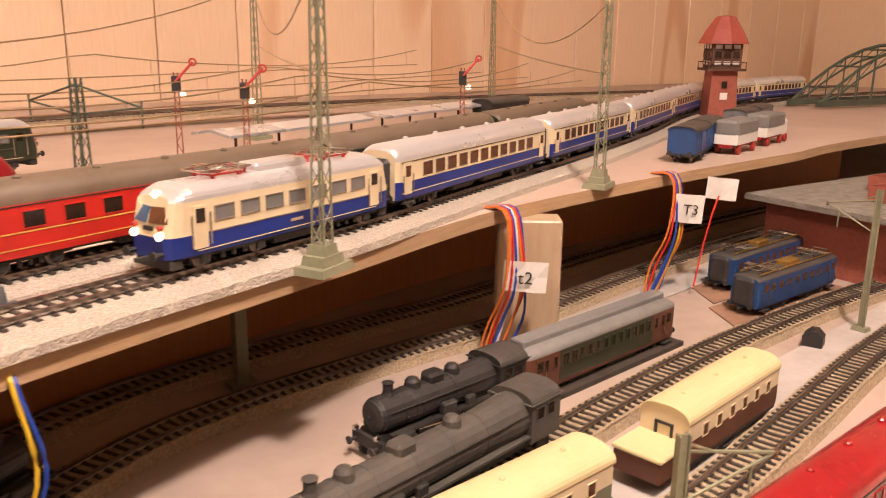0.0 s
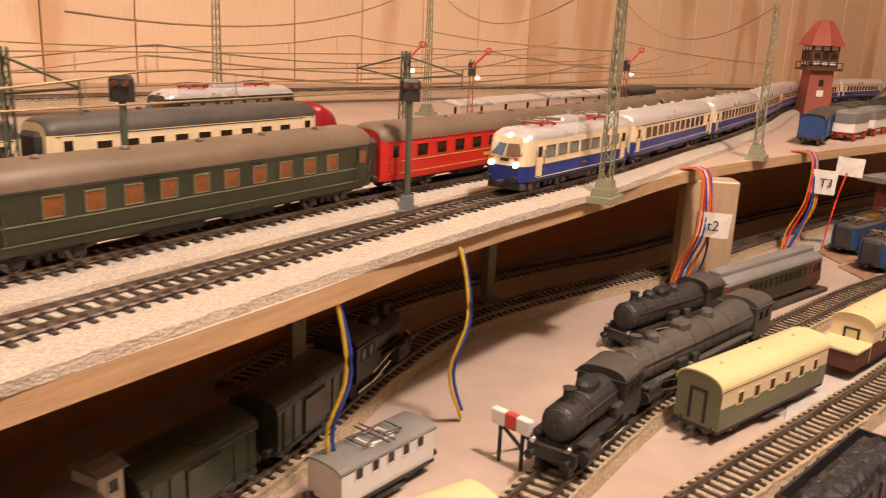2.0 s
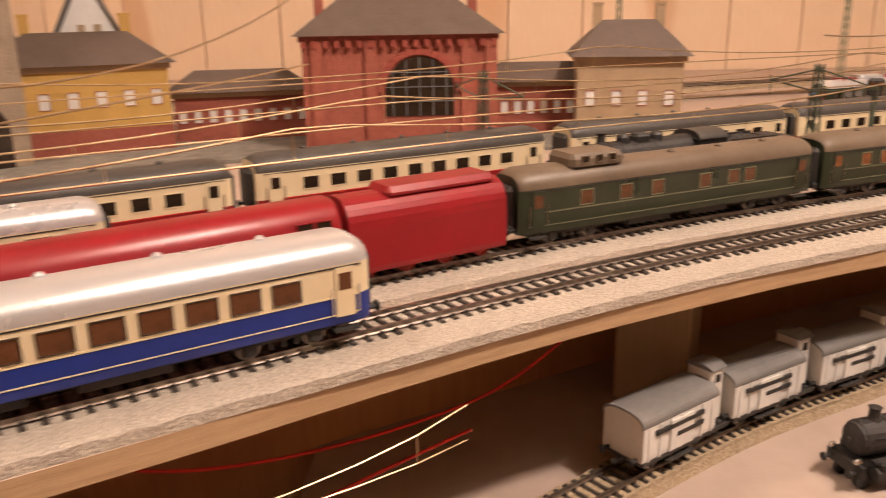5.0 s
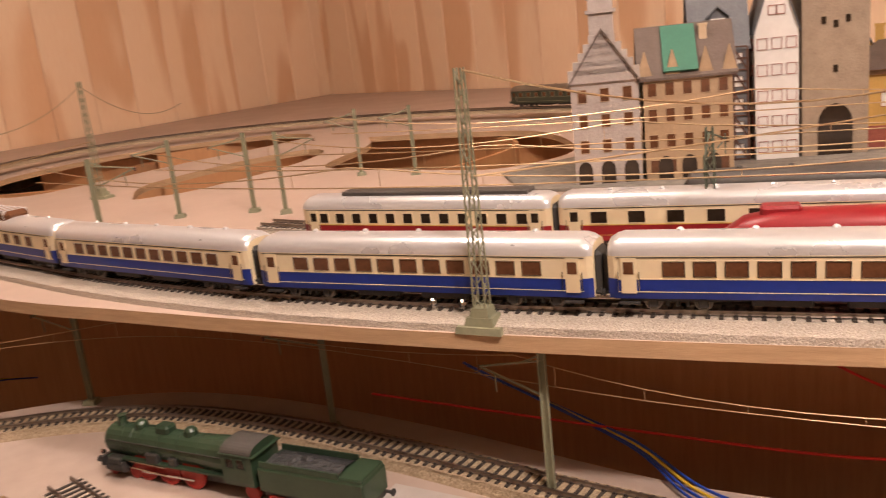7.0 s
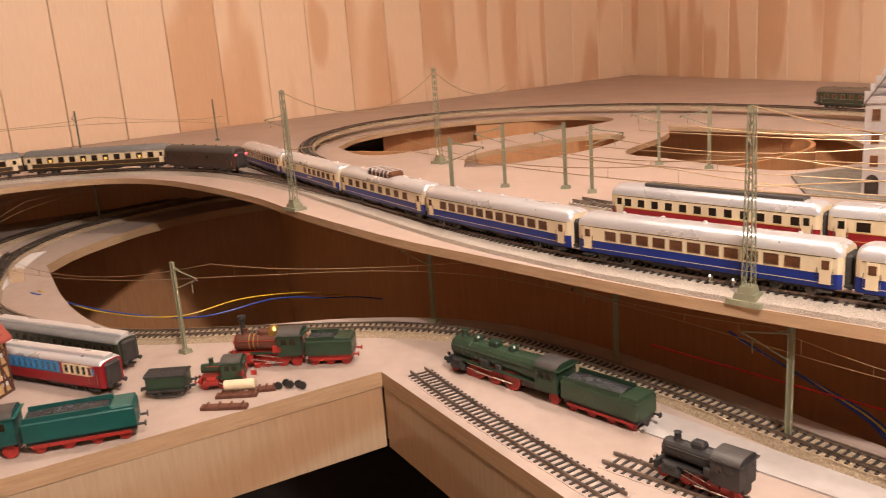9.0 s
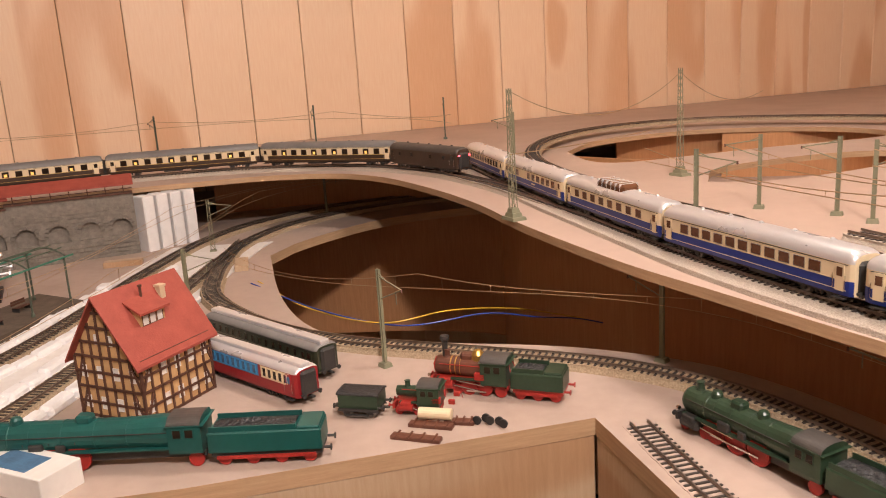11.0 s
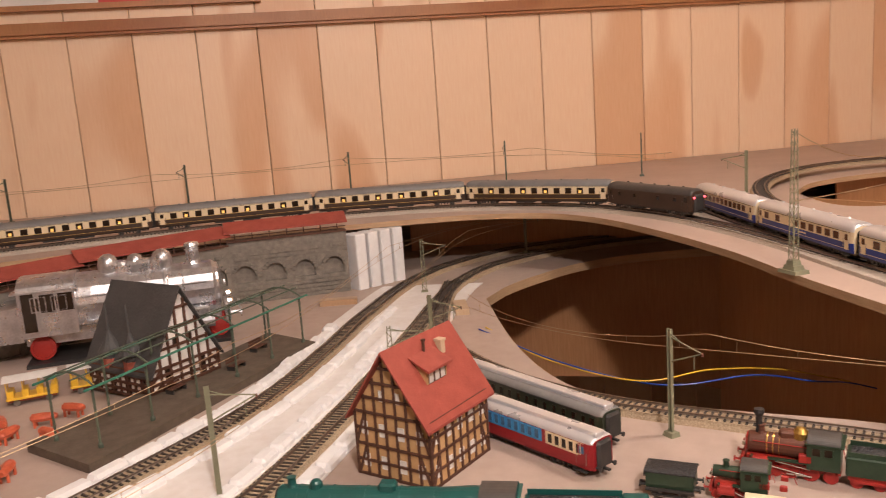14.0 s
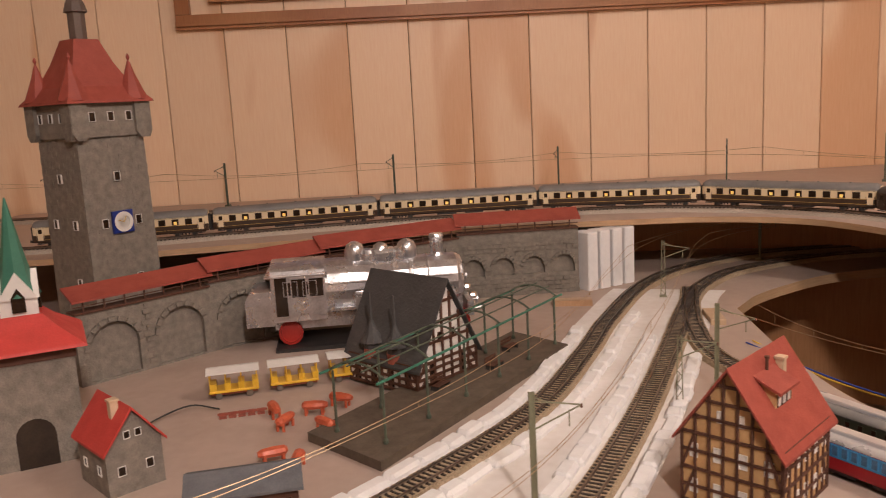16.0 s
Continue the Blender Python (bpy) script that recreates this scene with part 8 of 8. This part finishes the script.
# station platform, canopy and building
bm = bmesh.new()
slab(bm, [[(-0.80, -0.755), (-1.225, -0.620), (-1.285, -0.715), (-0.86, -0.865)]], ZL, ZL + 0.011, 0, 0)
tagged(part("station_platform", bm, "asphalt"), "dull brown-grey station platform with sharp edges", "platform", kind="structure")
cp = thing("platform_canopy", "green iron canopy frame without glazing over the platform", "canopy", pose(-1.045, -0.735, ZL + 0.011, 0, 0, 161.5))
for k in range(6):
    x = -0.2 + k * 0.08
    for q in (-1, 1):
        bm = bmesh.new()
        rod(bm, (x, q * 0.035, 0), (x, q * 0.035, 0.072), 0.0016, 6)
        lathe(bm, [(0.003, 0), (0.003, 0.004), (0.0018, 0.006)], 8, at=(x, q * 0.035, 0))
        part("column", bm, "mast_dark", cp)
    bm = bmesh.new()
    for u in range(8):
        y0, y1 = -0.04 + u * 0.01, -0.03 + u * 0.01
        f = lambda y: 0.072 + 0.014 * (1 - (y / 0.04) ** 2)
        rod(bm, (x, y0, f(y0)), (x, y1, f(y1)), 0.0014, 5)
    part("arch_rib", bm, "mast_dark", cp)
for y in (-0.04, -0.02, 0.0, 0.02, 0.04):
    bm = bmesh.new()
    z = 0.072 + 0.014 * (1 - (y / 0.04) ** 2)
    rod(bm, (-0.215, y, z), (0.215, y, z), 0.0016 if abs(y) > 0.03 else 0.001, 5)
    part("purlin", bm, "copper" if abs(y) > 0.03 else "mast_dark", cp)
for x, y in ((-0.03, 0.01), (0.07, -0.01), (0.15, 0.012)):
    c = thing("bench", "brown slatted platform bench", "bench", pose(-1.045, -0.735, ZL + 0.011, 0, 0, 161.5) @ Matrix.Translation((x, y, 0)), "platform benches")
    for i in range(3):
        bm = bmesh.new()
        box(bm, -0.014, 0.014, -0.006 + i * 0.004, -0.003 + i * 0.004, 0.006, 0.0068)
        part("seat_slat", bm, "timber", c)
    for i in range(2):
        bm = bmesh.new()
        box(bm, -0.014, 0.014, 0.0065, 0.0073, 0.009 + i * 0.004, 0.012 + i * 0.004)
        part("back_slat", bm, "timber", c)
    for q in (-1, 1):
        bm = bmesh.new()
        box(bm, q * 0.012 - 0.0008, q * 0.012 + 0.0008, -0.006, 0.007, 0, 0.006)
        part("leg", bm, "under", c)
sth = gable_house("half-timbered station house with tall steep slate roof", pose(-1.085, -0.812, ZL + 0.004, 0, 0, 64) @ Matrix.Scale(1.1, 4), 0.115, 0.105, 0.034, 0.092, "white", "dkslate", 4, 2, "x", 0.009, 0.012, "glass", "timber", "timber", 0.008, chimney=False, name="station_house")
for x in (-0.022, 0.018):
    bm = bmesh.new()
    lathe(bm, [(0.011, 0.0), (0.011, 0.022), (0.016, 0.024), (0.008, 0.036), (0.0022, 0.050), (0.001, 0.085)], 10, at=(x, -0.045, 0.028))
    part("stair_turret", bm, "dkslate", sth)
    bm = bmesh.new()
    lathe(bm, [(0.0115, 0.004), (0.0115, 0.016)], 10, at=(x, -0.045, 0.028))
    part("turret_glazing", bm, "brick", sth)
# the big silver locomotive
sv_ = steam_loco("large silver-plated display steam locomotive", "plated", "plated", "red_wheel", L=0.105, tender=0, r=0.0135, driver=0.007, n=2, domes=3, cab="plated")
sv_.matrix_world = pose(-1.27, -0.938, ZL + 0.006, 0, 0, 113 + 180) @ Matrix.Scale(2.95, 4)
bm = bmesh.new()
box(bm, -0.155, 0.155, -0.05, 0.05, 0, 0.006)
tagged(part("plinth_board", bm, "black", None, "", pose(-1.27, -0.938, ZL, 0, 0, 113)), "black board strip under the silver locomotive", "board")
cu = bpy.data.curves.new("museum_text", "FONT")
cu.body, cu.size, cu.extrude, cu.align_x = "Museum", 0.0072, 0.0002, "CENTER"
cu.materials.append(M["under"])
tx = new("museum_text", cu)
tx.parent = sv_
tx.matrix_local = Matrix.Translation((-0.012, 0.0162, 0.0215)) @ Matrix.Rotation(math.pi, 4, "Z") @ Matrix.Rotation(math.pi / 2, 4, "X")
for q in (-1, 1):
    bm = bmesh.new()
    bbox(bm, -0.026, 0.004, q * 0.0135 - 0.0022, q * 0.0135 + 0.0022, 0.0195, 0.029, 0.001)
    part("side_tank", bm, "chrome", sv_)
# two cab windows, and a dark pane for the shade in the doorway
for q in (-1, 1):
    for x, z, w_, h_ in ((0.0292, 0.0318, 0.0072, 0.0095), (0.0382, 0.0318, 0.0072, 0.0095), (0.0474, 0.0275, 0.0062, 0.0205)):
        again("cab_dark_pane", window_mesh(w_, h_, 1, "glass", "plated"), sv_, Matrix.Translation((x, q * 0.0159, z)) @ Matrix.Rotation(0 if q > 0 else math.pi, 4, "Z"))
bm = bmesh.new()
loft(bm, [[(x, y, z) for x, z in ((0.0522, 0.012), (0.0665, 0.012), (0.0665, 0.026), (0.0635, 0.0305), (0.0522, 0.0305))] for y in (-0.0142, 0.0142)])
part("coal_bunker", bm, "plated", sv_)
for x, r_, h_ in ((-0.020, 0.0055, 0.0125), (-0.006, 0.0046, 0.0115), (0.008, 0.0055, 0.0130)):
    bm = bmesh.new()
    lathe(bm, [(r_, 0.038), (r_, 0.0395 + h_ * 0.55), (r_ * 0.8, 0.0395 + h_ * 0.8), (r_ * 0.35, 0.0395 + h_ * 0.93), (0.0005, 0.0395 + h_ * 0.95)], 16, at=(x, 0, 0))
    part("steam_dome", bm, "plated", sv_, "rounded plated dome", None, True)
bm = bmesh.new()
lathe(bm, [(0.0038, 0.038), (0.0034, 0.050), (0.0042, 0.0515), (0.0036, 0.053)], 14, at=(-0.0365, 0, 0))
part("tall_chimney", bm, "plated", sv_)
# yellow open park wagons
for x, y in ((-0.985, -1.030), (-1.027, -0.963), (-1.07, -0.896)):
    c = thing("park_wagon", "yellow open park train wagon with white roof", "toy wagon", pose(x, y, ZL, 0, 0, 120), "yellow park wagons")
    bm = bmesh.new()
    bbox(bm, -0.032, 0.032, -0.014, 0.014, 0.010, 0.013, 0.001)
    for i in range(4):
        box(bm, -0.030 + i * 0.018, -0.022 + i * 0.018, -0.012, 0.012, 0.013, 0.022)
    part("bench_body", bm, "yel", c)
    for i in range(4):
        for q in (-1, 1):
            bm = bmesh.new()
            rod(bm, (-0.03 + i * 0.02, q * 0.013, 0.012), (-0.03 + i * 0.02, q * 0.013, 0.036), 0.0008, 5)
            part("roof_post", bm, "yel", c)
    bm = bmesh.new()
    loft(bm, [[(xx, -0.017, 0.036), (xx, 0, 0.0395), (xx, 0.017, 0.036), (xx, 0.017, 0.0375), (xx, 0, 0.041), (xx, -0.017, 0.0375)] for xx in (-0.034, 0.034)])
    part("roof", bm, "white", c)
    bm = bmesh.new()
    box(bm, -0.03, 0.03, -0.009, 0.009, 0.006, 0.010)
    part("chassis", bm, "brick", c)
    for q in (-0.02, 0.02):
        wheelset(c, q, 0.0045)
# plain toy figures of orange plastic
for k, (x, y) in enumerate(((-0.924, -0.94), (-0.938, -0.893), (-0.891, -0.909), (-0.889, -0.856), (-0.803, -0.878), (-0.793, -0.845), (-0.97, -0.872))):
    bm = bmesh.new()
    loft(bm, [[(x_, y_ * 0.007 * s_, 0.012 + z_ * 0.006 * s_) for y_, z_ in ((1, 0), (0.7, 0.7), (0, 1), (-0.7, 0.7), (-1, 0), (-0.7, -0.7), (0, -1), (0.7, -0.7))] for x_, s_ in ((-0.015, 0.4), (-0.012, 0.9), (0, 1), (0.012, 0.85), (0.017, 0.5))])
    for sx in (-1, 1):
        for q in (-1, 1):
            rod(bm, (sx * 0.010, q * 0.004, 0), (sx * 0.010, q * 0.004, 0.010), 0.0018, 6)
    tagged(part("toy_figure", bm, "orange", None, "", pose(x, y, ZL, 0, 0, 40 + k * 67)), "plain orange plastic toy figure", "toy", "orange toy figures")
bm = bmesh.new()
for i in range(5):
    box(bm, -0.028 + i * 0.0115, -0.019 + i * 0.0115, -0.009, 0.009, 0, 0.002)
box(bm, -0.03, 0.03, -0.001, 0.001, 0.002, 0.0045)
tagged(part("wooden_pallet", bm, "brick", None, "", pose(-0.925, -0.985, ZL, 0, 0, 120)), "reddish slatted pallet lying on the board", "pallet")
cable([(-0.93, -1.02, ZL + 0.003), (-0.92, -1.06, ZL + 0.008), (-0.85, -1.08, ZL + 0.004), (-0.80, -1.05, ZL + 0.003)], "under", 0.0011, "thin black cable on the board")
# small carton near the board's front
cx = thing("carton", "small white and blue cardboard carton", "box", pose(-0.640, -0.451, ZL, 0, 0, 62))
bm = bmesh.new()
bbox(bm, -0.045, 0.045, -0.022, 0.022, 0, 0.024, 0.0008)
part("box_body", bm, "white", cx)
bm = bmesh.new()
box(bm, -0.03, 0.02, -0.016, 0.012, 0.024, 0.0245)
part("printed_panel", bm, "glass_bl", cx, "pale blue printed panel")
# white foam strips and felt between the tracks
rnd = random.Random(8)
for ln_, off_, lo_, hi_, nm_ in ((LA, -0.033, -1.42, -0.6, 0), (LA, 0.034, -1.3, -0.6, 1), (LB, 0.036, -1.28, -0.6, 2), (LB, -0.036, -1.2, -0.75, 3)):
    line = offset(ln_, off_)
    k = 0
    while k < len(line) - 6:
        n_ = rnd.choice((5, 6, 8))
        p, q_ = line[k], line[min(k + n_, len(line) - 1)]
        if lo_ < p.x < hi_:
            bm = bmesh.new()
            l_ = (q_ - p).length * 1.0
            bbox(bm, 0, l_, -0.008 - rnd.uniform(0, 0.003), 0.008 + rnd.uniform(0, 0.003), 0, rnd.uniform(0.006, 0.0105), 0.0042)
            d_ = q_ - p
            tagged(part("foam_piece", bm, "styro", None, "", Matrix.Translation((p.x, p.y, ZL + 0.002)) @ Matrix.Rotation(math.atan2(d_.y, d_.x) + rnd.uniform(-0.06, 0.06), 4, "Z")), "white polystyrene strip piece beside the track", "foam piece", "foam strips by the tracks")
        k += n_
bm = bmesh.new()
a_, b_ = offset(LA, 0.048), offset(LB, -0.045)
out = [(p.x, p.y) for p in a_ if -1.62 < p.x < -0.5] + [(p.x, p.y) for p in b_[::-1] if -1.62 < p.x < -0.5]
slab(bm, [out], ZL + 0.0004, ZL + 0.0022)
tagged(part("felt_sheet", bm, "snow"), "uneven white felt sheet under the tracks", "felt", kind="structure")
for pts in ([(0.62, 0.60), (1.35, 0.70), (1.35, 0.745), (0.8, 0.70)], [(0.80, 0.84), (1.15, 0.885), (1.3, 0.905), (1.25, 0.93), (0.85, 0.875)], [(-0.44, 0.245), (-0.1, 0.40), (-0.1, 0.43), (-0.46, 0.285)]):
    bm = bmesh.new()
    slab(bm, [pts], ZL + 0.0004, ZL + 0.0016)
    tagged(part("felt_sheet", bm, "felt"), "torn greyish white felt patch on the board", "felt", kind="structure")
# small hut, loose timber
bm = bmesh.new()
loft(bm, [[(x, -0.011, 0), (x, 0.011, 0), (x, 0.011, 0.014), (x, 0.004, 0.021), (x, -0.004, 0.021), (x, -0.011, 0.014)] for x in (-0.010, 0.010)])
tagged(part("track_hut", bm, "black", None, "", pose(1.084, 0.718, ZL, 0, 0, 20) @ Matrix.Scale(0.75, 4)), "small black trackside box with sloped top", "hut")
for x, y, r in ((-1.50, -0.648, 100), (-1.42, -0.41, 10)):
    bm = bmesh.new()
    bbox(bm, -0.035, 0.035, -0.012, 0.012, 0, 0.010, 0.001)
    tagged(part("wood_offcut", bm, "beam", None, "", pose(x, y, ZL, 0, 0, r)), "orange-brown wooden offcut lying on the board", "wood block", "wood offcuts")

# moulding and picture on the pine wall
WM = pose(XW, YW, 0, 0, 0, WEST)
for nm, b in (("moulding_bottom", (-1.33, 2.6, -0.022, -0.001, 1.492, 1.530)), ("moulding_side", (-1.33, -1.292, -0.022, -0.001, 1.531, 2.39))):
    bm = bmesh.new()
    box(bm, *b)
    if nm == "moulding_bottom":
        box(bm, -1.33, 2.6, -0.030, -0.0225, 1.500, 1.512)
    tagged(part(nm, bm, "trim", None, "", WM), "varnished brown wooden moulding", "trim", kind="structure")
pc = thing("framed_picture", "framed picture with white and red strip in a dark frame", "picture", WM @ Matrix.Translation((-0.95, 0, 1.56)))
bm = bmesh.new()
box(bm, -0.29, 0.42, -0.024, -0.002, 0.0, 0.014)
box(bm, -0.29, -0.276, -0.024, -0.002, 0.014, 0.5)
box(bm, 0.406, 0.42, -0.024, -0.002, 0.014, 0.5)
part("picture_frame", bm, "trim", pc)
bm = bmesh.new()
box(bm, -0.276, 0.406, -0.014, -0.002, 0.014, 0.5, 0)
box(bm, -0.276, 0.0, -0.0145, -0.014, 0.014, 0.05, 1)
box(bm, 0.0, 0.406, -0.0145, -0.014, 0.014, 0.05, 2)
part("print", bm, ["blue", "white", "roofbright"], pc)
